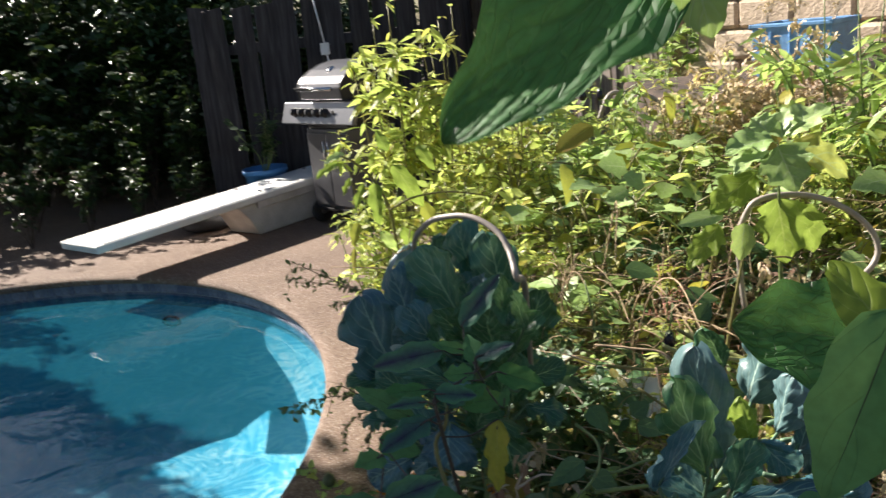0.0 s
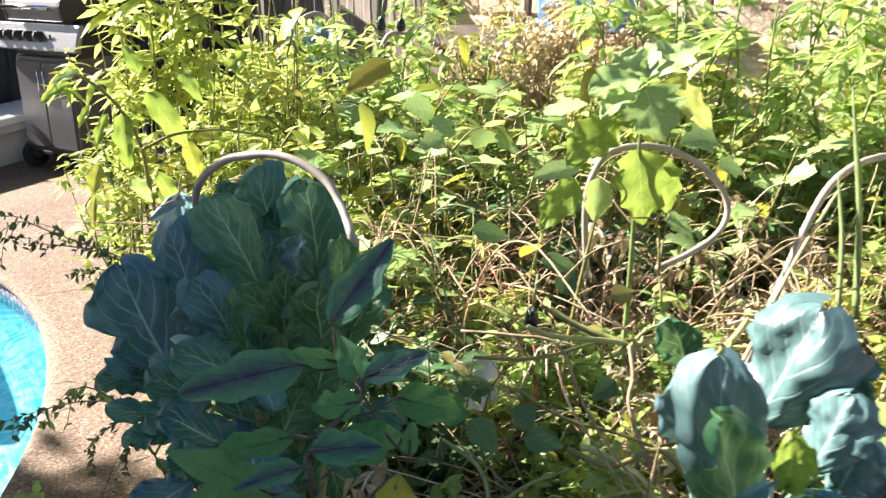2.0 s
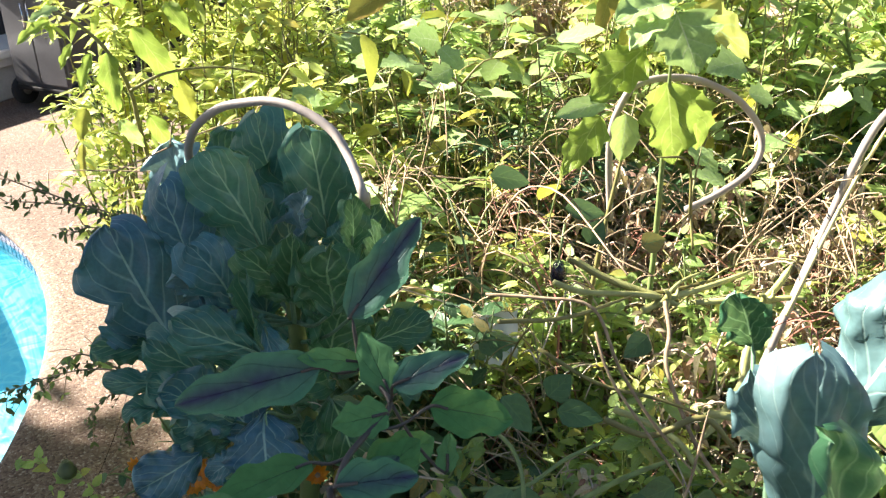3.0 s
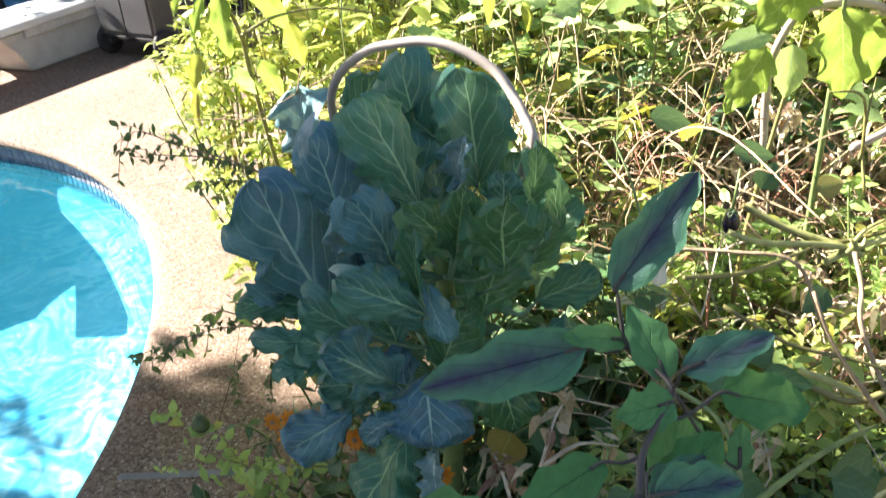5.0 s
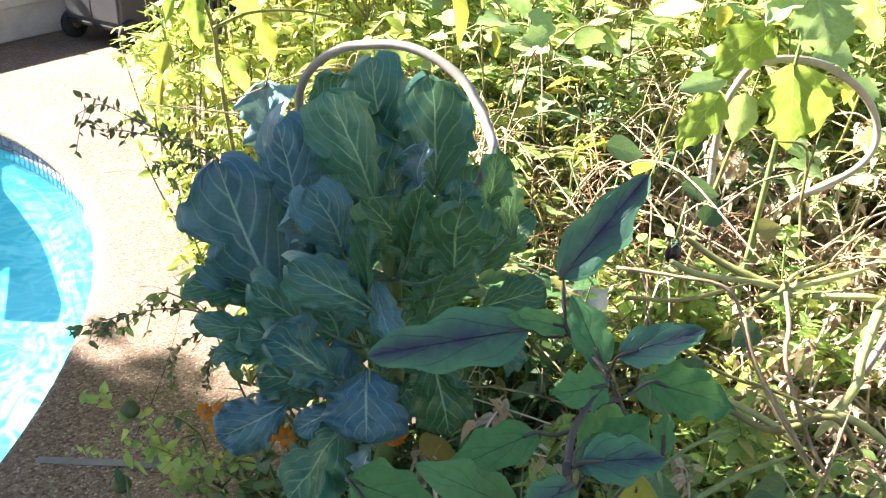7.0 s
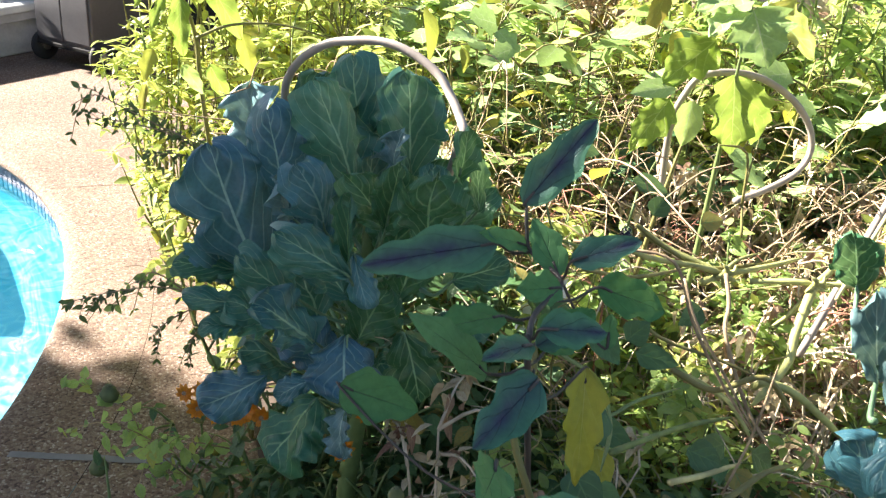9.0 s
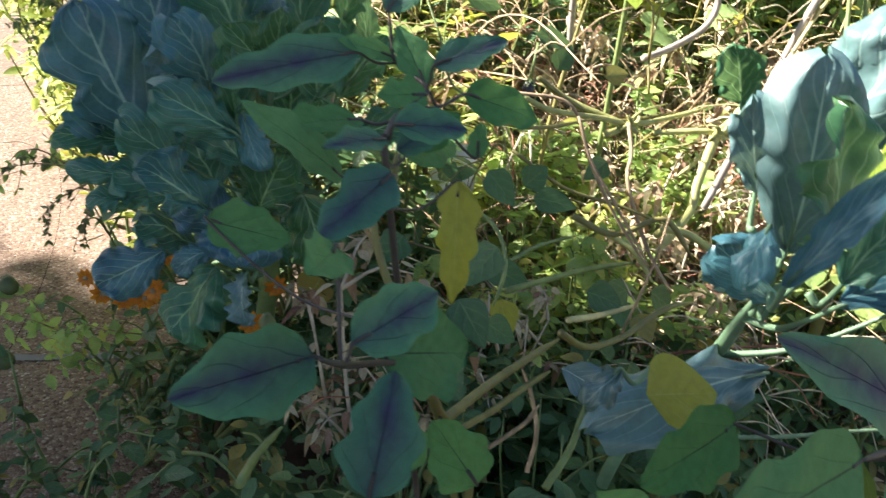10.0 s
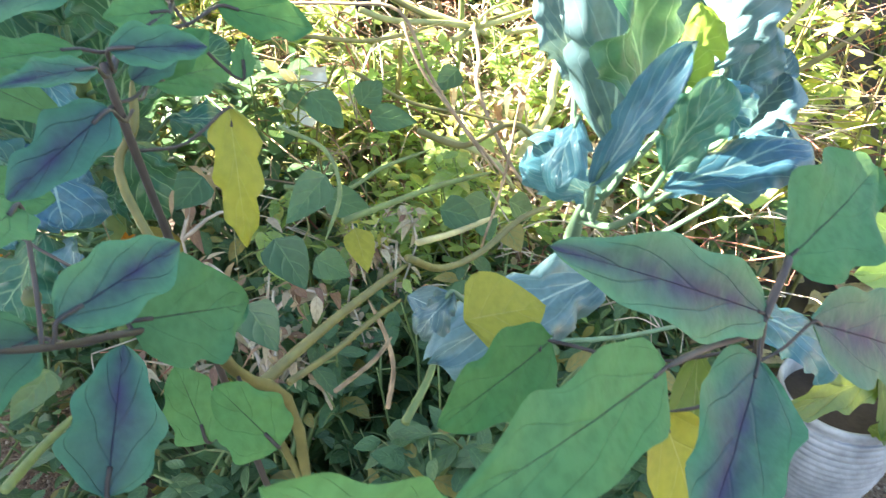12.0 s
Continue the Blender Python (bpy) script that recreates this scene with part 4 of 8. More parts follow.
for x, y in ((0.30, 1.75), (0.42, 1.62), (0.55, 1.78), (0.68, 1.66), (0.36, 1.5), (0.26, 1.62), (0.60, 1.52), (0.80, 1.72), (0.20, 1.45), (0.15, 1.62), (0.74, 1.50), (0.9, 1.6), (0.46, 1.44), (0.28, 1.32), (0.1, 1.32)):
    (withered if int(x * 50) % 3 and y > 1.58 else low_herb)(x, y, 0.05, rnd.uniform(0, 360), rnd.uniform(0.75, 1.05) if int(x * 50) % 3 and y > 1.58 else 1.6, rnd.randrange(3))
for x, y in ((1.2, 3.25), (1.4, 3.15), (1.95, 2.95), (2.2, 3.4), (1.6, 2.85), (1.3, 3.0), (1.85, 2.8), (1.0, 3.4), (2.4, 3.3)):
    (greens if int(x * 40) % 2 else pepper)(x, y, 0.1, rnd.uniform(0, 360), rnd.uniform(1.0, 1.2), rnd.randrange(4))
for x, y in ((1.35, 1.6), (1.55, 1.35), (1.55, 1.7), (1.75, 1.3), (1.3, 1.95), (1.5, 2.0)):
    (greens if int(x * 40) % 2 else yellowing)(x, y, max(0.0, bed_height(x, y) - 0.01) if y > 1.5 else 0.0, rnd.uniform(0, 360), rnd.uniform(0.75, 1.0), rnd.randrange(3))
for k in range(60):
    x, y = rnd.uniform(-0.05, 1.3), rnd.uniform(0.95, 2.2)
    if (x > 0.75 and y < 1.5) or (x > 0.42 and y < 1.3):
        continue
    low_herb(x, y, max(0, bed_height(x, y)) if y > 1.5 and x > -0.05 else 0.0, rnd.uniform(0, 360), rnd.uniform(0.7, 1.5), rnd.randrange(3))

tall = bush_kind("tall_pepper_plant", "tall yellow-green pepper plant with narrow drooping leaves", "pepper plant", "tall pepper plants", (51, 52), 1.45, 0.20, 330, 0.085, "lance", BUSH, STEM_YELLOW, droop=0.6)
for x, y, g in ((0.02, 3.55, 0.92), (0.12, 3.75, 1.08), (0.28, 3.9, 1.0), (-0.06, 3.2, 0.66), (0.1, 3.0, 0.68), (0.45, 4.2, 0.85), (-0.20, 3.62, 1.02), (-0.12, 3.5, 1.06), (-0.24, 3.5, 0.82)):
    tall(x, y, 0.05, rnd.uniform(0, 360), g, rnd.randrange(2))

# coarse leaves, ageing leaves and dry runners between the vegetables
climber_leafy = bush_kind("tall_pepper_plant", "tall green pepper plant with long leaves before the wall", "pepper plant", "tall pepper plants", (131, 132, 133), 1.0, 0.22, 260, 0.075, "lance", BUSH_GREEN, STEM, droop=0.5)
coarse = bush_kind("squash_plant", "squash plant with broad pale green leaves among the vegetables", "squash plant", "squash plants in the bed", (101, 102, 103), 0.80, 0.22, 34, 0.085, "lobed", PALE, STEM_YELLOW, droop=0.5)
aged = bush_kind("ageing_vine", "ageing vine with a few bright yellow leaves", "vine", "ageing vines in the bed", (111, 112), 0.82, 0.22, 12, 0.095, "ovate", YELLOW, STEM_YELLOW, droop=0.5, curled=0.3)
dusky = bush_kind("shaded_plant", "green leafy plant low among the vegetables, coloured dark for shade", "vegetable plant", "dark plants in the bed", (121, 122, 123), 0.70, 0.24, 150, 0.055, "ovate", HERB_SHADED, STEM, droop=0.5)
for k in range(15):
    x, y = rnd.uniform(0.35, 1.9), rnd.uniform(2.2, 3.4)
    coarse(x, y, max(0, bed_height(x, y)), rnd.uniform(0, 360), top_at(x, y) / 0.80 * rnd.uniform(0.8, 1.08), rnd.randrange(3))
for k in range(11):
    x, y = rnd.uniform(0.1, 1.4), rnd.uniform(2.3, 3.6)
    aged(x, y, max(0, bed_height(x, y)), rnd.uniform(0, 360), top_at(x, y) / 0.82 * rnd.uniform(0.9, 1.15), rnd.randrange(2))
for k in range(22):
    x, y = rnd.uniform(0.35, 1.7), rnd.uniform(1.75, 3.2)
    if 0.5 < x < 1.2 and y < 2.3:
        continue
    dusky(x, y, max(0, bed_height(x, y)), rnd.uniform(0, 360), top_at(x, y) / 0.70 * rnd.uniform(0.6, 0.95), rnd.randrange(2))

# those beyond y = 2 are hidden behind the broccoli, added to block low sun
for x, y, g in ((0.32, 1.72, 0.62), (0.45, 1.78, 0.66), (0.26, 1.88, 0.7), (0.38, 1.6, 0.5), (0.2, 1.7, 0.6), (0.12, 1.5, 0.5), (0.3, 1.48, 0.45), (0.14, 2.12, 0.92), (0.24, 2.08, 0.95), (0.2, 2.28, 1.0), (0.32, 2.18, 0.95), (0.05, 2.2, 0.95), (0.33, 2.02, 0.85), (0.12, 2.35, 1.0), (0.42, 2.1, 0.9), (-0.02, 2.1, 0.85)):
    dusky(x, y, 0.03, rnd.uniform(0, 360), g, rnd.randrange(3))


def runner_mesh(seed, mat):
    """Several thin arching dry stems that start from one root."""
    r = random.Random(seed)
    s = Shape()
    for k in range(7):
        a, reach, top = r.uniform(0, 6.28), r.uniform(0.3, 0.75), r.uniform(0.3, 0.75)
        d = Vector((math.cos(a), math.sin(a), 0))
        pts = [Vector((0, 0, 0))]
        for f in (0.25, 0.5, 0.75, 1.0):
            pts.append(d * reach * f ** 1.4 + Vector((r.uniform(-0.05, 0.05), r.uniform(-0.05, 0.05), top * math.sin(f * r.uniform(1.3, 2.1)) + r.uniform(-0.03, 0.03))))
        line = smooth_line(pts, 5)
        s.tube(line, [0.0028 - 0.0017 * i / (len(line) - 1) for i in range(len(line))], 5)
        for j in range(9):
            q = line[r.randrange(6, len(line))]
            e = q + Vector((r.uniform(-1, 1), r.uniform(-1, 1), r.uniform(-0.6, 0.8))) * 0.09
            s.tube(smooth_line([q, (q + e) / 2 + Vector((0, 0, 0.012)), e], 3), 0.0011, 4)
    me = s.mesh("stem")
    me.materials.append(mat)
    return me


for x, y, g in ((0.55, 3.4, 1.2), (0.8, 3.35, 1.15), (0.95, 3.45, 1.2), (0.7, 3.6, 1.3), (1.1, 3.3, 1.1), (2.15, 3.2, 1.3), (2.35, 3.0, 1.25)):
    (greens, climber_leafy)[int(x * 20) % 2](x, y, 0.05, rnd.uniform(0, 360), g, rnd.randrange(3))

runners = [runner_mesh(200 + k, (STEM_DRY, STEM_RED, STEM_PALE, STEM_YELLOW, STEM_DRY)[k]) for k in range(5)]
for k in range(58):
    x, y = rnd.uniform(0.3, 1.9), rnd.uniform(1.75, 3.3)
    ob = thing("dry_runner", pose(x, y, max(0, bed_height(x, y)), 0, 0, rnd.uniform(0, 360)), "dry bare stems arching out of the vegetable bed", "dead plant", "dry stems in the bed")
    ob.scale = (rnd.uniform(0.8, 1.2),) * 3
    tagged(part("stem", runners[rnd.choice((0, 0, 1, 1, 2, 2, 3, 4))], None, ob), kind="stuff")

sunlit = random.Random(31)
for k in range(26):
    x, y = sunlit.uniform(0.5, 1.15), sunlit.uniform(1.62, 2.2)
    greens(x, y, max(0.0, bed_height(x, y)), sunlit.uniform(0, 360), sunlit.uniform(0.55, 0.92), k % 4)
for k in range(22):
    x, y = sunlit.uniform(0.5, 1.2), sunlit.uniform(1.68, 2.25)
    ob = thing("dry_runner", pose(x, y, max(0, bed_height(x, y)), 0, 0, sunlit.uniform(0, 360)), "dry bare stems arching out of the vegetable bed", "dead plant", "dry stems in the bed")
    ob.scale = (sunlit.uniform(0.7, 1.0),) * 3
    tagged(part("stem", runners[(2, 0, 2, 1)[k % 4]], None, ob), kind="stuff")

# climbing growth and dry scrub before the walls
climber = bush_kind("shrub", "green shrub climbing before the sunlit block wall", "shrub", "shrubs before the wall", (61, 62), 1.25, 0.24, 300, 0.07, "ovate", BUSH_GREEN, STEM)
for x, y, g in ((1.55, 6.3, 1.05), (1.75, 6.6, 1.2), (2.1, 6.9, 1.1), (1.35, 6.0, 0.95), (2.0, 2.75, 0.9), (2.25, 2.5, 1.0), (2.1, 2.2, 1.05), (2.45, 2.9, 1.1), (1.85, 2.35, 0.85), (2.6, 2.3, 1.15), (2.7, 3.1, 1.2), (1.7, 1.6, 0.85), (2.0, 1.75, 0.95), (1.95, 1.35, 0.9), (2.3, 1.6, 1.0), (2.4, 1.2, 1.0)):
    climber(x, y, 0.0 if y > 5.2 else bed_height(x, y) - 0.01, rnd.uniform(0, 360), g, rnd.randrange(2))
scrub = bush_kind("dry_shrub", "dried-out brown shrub in front of the blue planter", "dead shrub", "dry shrubs", (71, 72), 0.42, 0.17, 360, 0.024, "ovate", STRAW_LEAF, STEM_PALE, droop=0.5, curled=0.5)
for x, y, z, g in ((1.22, 3.45, 0.78, 1.1), (1.32, 3.5, 0.85, 1.1), (1.42, 3.4, 0.72, 1.05), (1.12, 3.5, 0.72, 1.0), (1.30, 3.3, 0.7, 1.0), (1.52, 3.85, 1.3, 0.4), (1.68, 3.85, 1.3, 0.38), (1.45, 3.95, 1.3, 0.4), (1.38, 3.55, 0.82, 1.15), (1.2, 3.6, 0.75, 1.15), (1.5, 3.5, 0.75, 1.1), (1.02, 3.55, 0.7, 1.0)):
    scrub(x, y, z, rnd.uniform(0, 360), g, rnd.randrange(2))

litter = Shape()
for k in range(650):
    u, v = rnd.random(), rnd.random()
    q = Vector((1.05 + 1.9 * u, 2.85 + 0.95 * v, 0.54 + 0.52 * v + 0.22 * u + 0.05 * noise.noise(Vector((u * 7, v * 5, 3)))))
    a = rnd.uniform(0, 6.28)
    add_leaf(litter, leaf_pose(q, q + Vector((math.cos(a), math.sin(a), rnd.uniform(0, 0.5))), (rnd.uniform(-0.7, 0.3), rnd.uniform(-0.6, 0.3), 1)), rnd.uniform(0.03, 0.075), rnd.uniform(0.015, 0.04), "ovate", rnd.uniform(0, 0.6))
tagged(part("leaf_litter", litter, DRY_LEAF), "dead curled leaves lying on the soil bank", "leaf litter", kind="stuff")

near_litter = Shape()
for k in range(420):
    x, y = sunlit.uniform(0.75, 1.75), sunlit.uniform(1.2, 1.95)
    a = sunlit.uniform(0, 6.28)
    q = Vector((x, y, max(0.0, bed_height(x, y)) + sunlit.uniform(0.01, 0.06)))
    add_leaf(near_litter, leaf_pose(q, q + Vector((math.cos(a), math.sin(a), sunlit.uniform(-0.2, 0.5))), (sunlit.uniform(-0.7, 0.3), sunlit.uniform(-0.6, 0.3), 1)), sunlit.uniform(0.03, 0.08), sunlit.uniform(0.015, 0.045), "ovate", sunlit.uniform(0, 0.6))
tagged(part("leaf_litter", near_litter, STRAW_LEAF), "pale dead leaves strewn over the sunlit soil", "leaf litter", kind="stuff")

# blue planter on the terrace
planter = thing("planter_box", pose(1.60, 3.94, 1.09, 0, 0, -48) @ Matrix.Scale(0.71, 4), "faded blue plastic planter box full of dry growth", "planter")
for sx, sy, cx, cy in ((0.46, 0.02, 0, -0.17), (0.46, 0.02, 0, 0.17), (0.02, 0.36, -0.23, 0), (0.02, 0.36, 0.23, 0)):
    part("side_panel", box(sx, sy, 0.30, (cx, cy, 0.15), 0.006), BLUE_PALE, planter)
for sx, sy, cx, cy in ((0.50, 0.03, 0, -0.18), (0.50, 0.03, 0, 0.18), (0.03, 0.39, -0.24, 0), (0.03, 0.39, 0.24, 0)):
    part("rim", box(sx, sy, 0.025, (cx, cy, 0.305), 0.006), BLUE_PALE, planter)
for cx in (-0.12, 0.0, 0.12):
    part("rib", box(0.012, 0.014, 0.26, (cx, -0.184, 0.14), 0.004), BLUE_PALE, planter)
part("soil", box(0.44, 0.34, 0.02, (0, 0, 0.27)), SOIL, planter)
# leafy cover that hides the foot of the bank, and low herbs in the shade of the near plants
cover = random.Random(77)
for k in range(18):
    x, y = cover.uniform(1.25, 2.3), cover.uniform(2.55, 2.95)
    (climber_leafy, greens, yellowing)[k % 3](x, y, max(0.0, bed_height(x, y)), cover.uniform(0, 360), cover.uniform(1.05, 1.3), k % 3)
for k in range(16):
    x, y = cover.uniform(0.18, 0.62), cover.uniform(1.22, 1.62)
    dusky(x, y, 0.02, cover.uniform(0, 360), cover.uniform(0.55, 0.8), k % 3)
# ---------------------------------------------------------------- hoops


def hoop(pts, r, label="bent grey plastic pipe hoop standing in the bed"):
    s = Shape()
    s.tube(smooth_line(pts, 8), r, 12)
    return tagged(part("pipe_hoop", s, PIPE), label, "pipe hoop", "pipe hoops over the bed")


hoop([(0.032, 2.095, 0.505), (0.012, 2.095, 0.805), (-0.013, 2.060, 0.872), (-0.029, 2.037, 0.916), (-0.042, 2.013, 0.956), (-0.047, 1.990, 0.990), (-0.048, 1.967, 1.020), (-0.040, 1.943, 1.050), (-0.024, 1.920, 1.074), (0.001, 1.897, 1.094), (0.029, 1.873, 1.103), (0.056, 1.850, 1.108), (0.083, 1.827, 1.105), (0.109, 1.803, 1.093), (0.128, 1.780, 1.077), (0.138, 1.757, 1.056), (0.142, 1.733, 1.040), (0.146, 1.710, 1.014), (0.166, 1.800, 0.964), (0.176, 1.950, 0.714)], 0.0060)
hoop([(0.681, 2.060, 0.773), (0.667, 2.053, 0.879), (0.663, 2.047, 0.946), (0.672, 2.040, 0.991), (0.696, 2.033, 1.030), (0.753, 2.027, 1.040), (0.819, 2.020, 1.030), (0.889, 2.013, 0.994), (0.936, 2.007, 0.945), (0.947, 2.000, 0.897), (0.919, 1.993, 0.857), (0.855, 1.987, 0.827), (0.787, 1.980, 0.809)], 0.0064)
hoop([(0.762, 1.700, 0.643), (0.836, 1.711, 0.833), (0.900, 1.722, 0.982), (0.953, 1.733, 1.039), (1.027, 1.744, 1.061), (1.127, 1.756, 1.056), (1.238, 1.767, 1.029), (1.334, 1.778, 0.971), (1.382, 1.789, 0.880), (1.383, 1.800, 0.736)], 0.0064)
hoop([(0.453, 4.600, 0.827), (0.476, 4.600, 1.021), (0.508, 4.600, 1.102), (0.579, 4.600, 1.126), (0.639, 4.600, 1.082), (0.659, 4.600, 0.985), (0.660, 4.600, 0.844)], 0.0110)
hoop([(0.752, 4.200, 0.942), (0.806, 4.200, 1.054), (0.872, 4.200, 1.063), (0.977, 4.200, 1.041), (1.049, 4.200, 0.978), (1.071, 4.200, 0.847), (1.050, 4.200, 0.581)], 0.0110)

# ---------------------------------------------------------------- broccoli
broccoli = Plant("broccoli_plant", (0.07, 1.87, 0.0), "large blue-green broccoli plant with broad veined leaves", "broccoli plant", "broccoli plants")
broccoli.axis([(0.07, 1.87, 0.0), (0.05, 1.88, 0.3), (0.07, 1.86, 0.6), (0.06, 1.87, 0.88)], 0.02, 0.012, STEM)
broccoli.broad((-0.095, 1.860, 0.759), (-0.158, 1.840, 0.958), 0.129, BROC_BLUE_SHEEN, (-0.12, -0.83, 0.54), cup=-0.12, curl=0.05, wave=0.075, notch=-0.55)
broccoli.broad((-0.056, 1.860, 0.878), (-0.098, 1.820, 1.006), 0.084, BROC_BLUE_SHEEN, (-0.24, -0.83, 0.50), cup=-0.22, curl=0.14, wave=0.075)
broccoli.broad((0.028, 1.840, 0.905), (-0.019, 1.800, 1.059), 0.088, BROC, (-0.20, -0.88, 0.42), cup=-0.1, curl=0.06, wave=0.075)
broccoli.broad((0.080, 1.980, 0.926), (0.044, 1.960, 1.056), 0.087, BROC, (-0.13, -0.91, 0.38), cup=-0.12, wave=0.075)
broccoli.broad((0.125, 1.880, 0.903), (0.103, 1.840, 1.059), 0.095, BROC, (-0.14, -0.90, 0.42), cup=0.22, curl=0.12, wave=0.075)
broccoli.broad((-0.018, 2.100, 0.921), (0.026, 2.060, 1.009), 0.063, BROC_GREEN, (-0.20, -0.83, 0.52), cup=0.1, wave=0.08)
broccoli.broad((-0.041, 2.260, 0.804), (-0.094, 2.240, 0.945), 0.105, BROC_PALE, (-0.58, -0.42, 0.70), cup=0.15, curl=0.15, wave=0.09)
broccoli.broad((-0.018, 1.760, 0.868), (-0.053, 1.720, 0.968), 0.070, BROC_BLUE_SHEEN, (-0.21, -0.82, 0.53), cup=-0.12, curl=0.12, wave=0.08)
broccoli.broad((-0.055, 1.820, 0.867), (-0.092, 1.780, 0.931), 0.052, BROC_PALE, (-0.58, -0.42, 0.70), cup=0.2, curl=0.15, wave=0.1)
broccoli.broad((0.048, 1.700, 0.901), (0.046, 1.660, 0.991), 0.051, BROC_GREEN, (-0.06, -0.82, 0.57), cup=0.25, wave=0.08)
broccoli.broad((0.046, 1.720, 0.892), (-0.000, 1.680, 0.974), 0.054, BROC_GREEN, (-0.34, -0.77, 0.54), cup=0.15, curl=0.12, wave=0.08)
broccoli.broad((0.092, 1.660, 0.898), (0.080, 1.620, 0.983), 0.084, BROC_GREEN, (-0.13, -0.67, 0.73), cup=0.12, curl=0.15, wave=0.08)
broccoli.broad((0.127, 1.780, 0.903), (0.129, 1.780, 0.955), 0.051, BROC, (-0.17, -0.86, 0.48), cup=0.15, wave=0.08)
broccoli.broad((0.110, 1.620, 0.995), (0.114, 1.600, 1.057), 0.036, BROC_GREEN, (-0.01, -0.84, 0.54), cup=0.3, wave=0.075)
broccoli.broad((0.083, 1.800, 0.942), (0.072, 1.790, 0.997), 0.042, BROC_PALE, (-0.58, -0.42, 0.70), cup=0.4, curl=0.3, wave=0.14)
broccoli.broad((0.146, 1.640, 0.943), (0.133, 1.620, 1.018), 0.031, BROC_GREEN, (-0.13, -0.86, 0.50), cup=0.2, wave=0.08)
broccoli.broad((-0.002, 1.680, 0.841), (-0.082, 1.660, 0.910), 0.061, BROC, (-0.18, -0.69, 0.71), cup=-0.15, curl=0.2, wave=0.08)
broccoli.broad((0.002, 1.700, 0.844), (-0.013, 1.680, 0.952), 0.032, BROC_GREEN, (-0.59, -0.68, 0.44), cup=0.4, curl=0.06, wave=0.08)
broccoli.broad((0.012, 1.720, 0.855), (0.023, 1.680, 0.794), 0.041, BROC_BLUE_SHEEN, (0.02, -0.81, 0.59), cup=-0.3, curl=0.12, wave=0.08)
broccoli.broad((-0.056, 1.760, 0.773), (-0.128, 1.740, 0.840), 0.062, BROC, (-0.22, -0.71, 0.67), cup=-0.1, curl=0.15, wave=0.08)
broccoli.broad((-0.041, 1.700, 0.739), (-0.112, 1.680, 0.812), 0.081, BROC, (-0.13, -0.61, 0.78), cup=0.15, curl=0.12, wave=0.08)
broccoli.broad((-0.000, 1.680, 0.756), (-0.017, 1.620, 0.701), 0.096, BROC_BLUE_SHEEN, (-0.08, -0.64, 0.77), cup=-0.1, curl=0.14, wave=0.075)
broccoli.broad((-0.093, 1.820, 0.616), (-0.189, 1.800, 0.583), 0.072, BROC_BLUE_SHEEN, (-0.09, -0.65, 0.75), cup=-0.1, curl=0.15, wave=0.12)
broccoli.broad((-0.032, 1.720, 0.635), (-0.108, 1.680, 0.570), 0.103, BROC_GREEN, (-0.15, -0.65, 0.74), cup=-0.08, wave=0.08)
broccoli.broad((-0.002, 1.660, 0.658), (-0.024, 1.640, 0.590), 0.041, BROC_PALE, (-0.58, -0.42, 0.70), cup=0.2, curl=0.2, wave=0.13)
broccoli.broad((0.085, 1.720, 0.731), (0.111, 1.680, 0.633), 0.079, BROC_GREEN, (-0.12, -0.69, 0.71), cup=-0.12, curl=0.12, wave=0.075)
broccoli.broad((-0.122, 1.880, 0.761), (-0.213, 1.880, 0.788), 0.048, BROC_GREEN, (-0.08, -0.74, 0.66), cup=-0.1, curl=0.15, wave=0.08)
broccoli.broad((-0.123, 1.840, 0.726), (-0.204, 1.840, 0.748), 0.034, BROC, (-0.07, -0.60, 0.79), cup=-0.1, curl=0.15, wave=0.08)
broccoli.broad((-0.118, 1.820, 0.705), (-0.185, 1.820, 0.713), 0.042, BROC, (-0.08, -0.66, 0.75), cup=0.1, curl=0.15, wave=0.1)
broccoli.broad((-0.035, 1.740, 0.652), (-0.090, 1.740, 0.631), 0.038, BROC_BLUE_SHEEN, (-0.06, -0.57, 0.82), cup=-0.1, curl=0.15, wave=0.08)
broccoli.broad((0.128, 1.680, 0.884), (0.168, 1.660, 0.962), 0.051, BROC_GREEN, (-0.10, -0.75, 0.65), cup=0.15, curl=0.15, wave=0.08)
broccoli.broad((0.144, 1.700, 0.817), (0.213, 1.680, 0.852), 0.049, BROC_GREEN, (-0.09, -0.59, 0.80), cup=0.1, curl=0.15, wave=0.08)
broccoli.broad((0.146, 1.740, 0.746), (0.221, 1.720, 0.742), 0.063, BROC_GREEN, (-0.09, -0.64, 0.76), cup=-0.1, curl=0.2, wave=0.08)
broccoli.broad((-0.038, 1.900, 0.742), (-0.081, 1.880, 0.836), 0.088, BROC_BLUE_SHEEN, (-0.25, -0.77, 0.58), cup=-0.1, wave=0.08)
broccoli.broad((0.030, 1.920, 0.772), (0.033, 1.900, 0.904), 0.096, BROC, (-0.15, -0.85, 0.50), cup=-0.1, wave=0.08)
broccoli.broad((0.096, 1.840, 0.763), (0.098, 1.820, 0.877), 0.092, BROC_GREEN, (-0.11, -0.79, 0.60), cup=-0.1, wave=0.08)
broccoli.broad((0.103, 1.800, 0.750), (0.125, 1.780, 0.837), 0.083, BROC_GREEN, (-0.12, -0.72, 0.68), cup=0.1, wave=0.08)
broccoli.broad((-0.012, 1.860, 0.688), (-0.045, 1.840, 0.776), 0.087, BROC, (-0.19, -0.75, 0.63), cup=-0.1, wave=0.08)
broccoli.broad((0.046, 1.820, 0.669), (0.080, 1.800, 0.752), 0.087, BROC_GREEN, (-0.08, -0.70, 0.71), cup=0.1, wave=0.08)
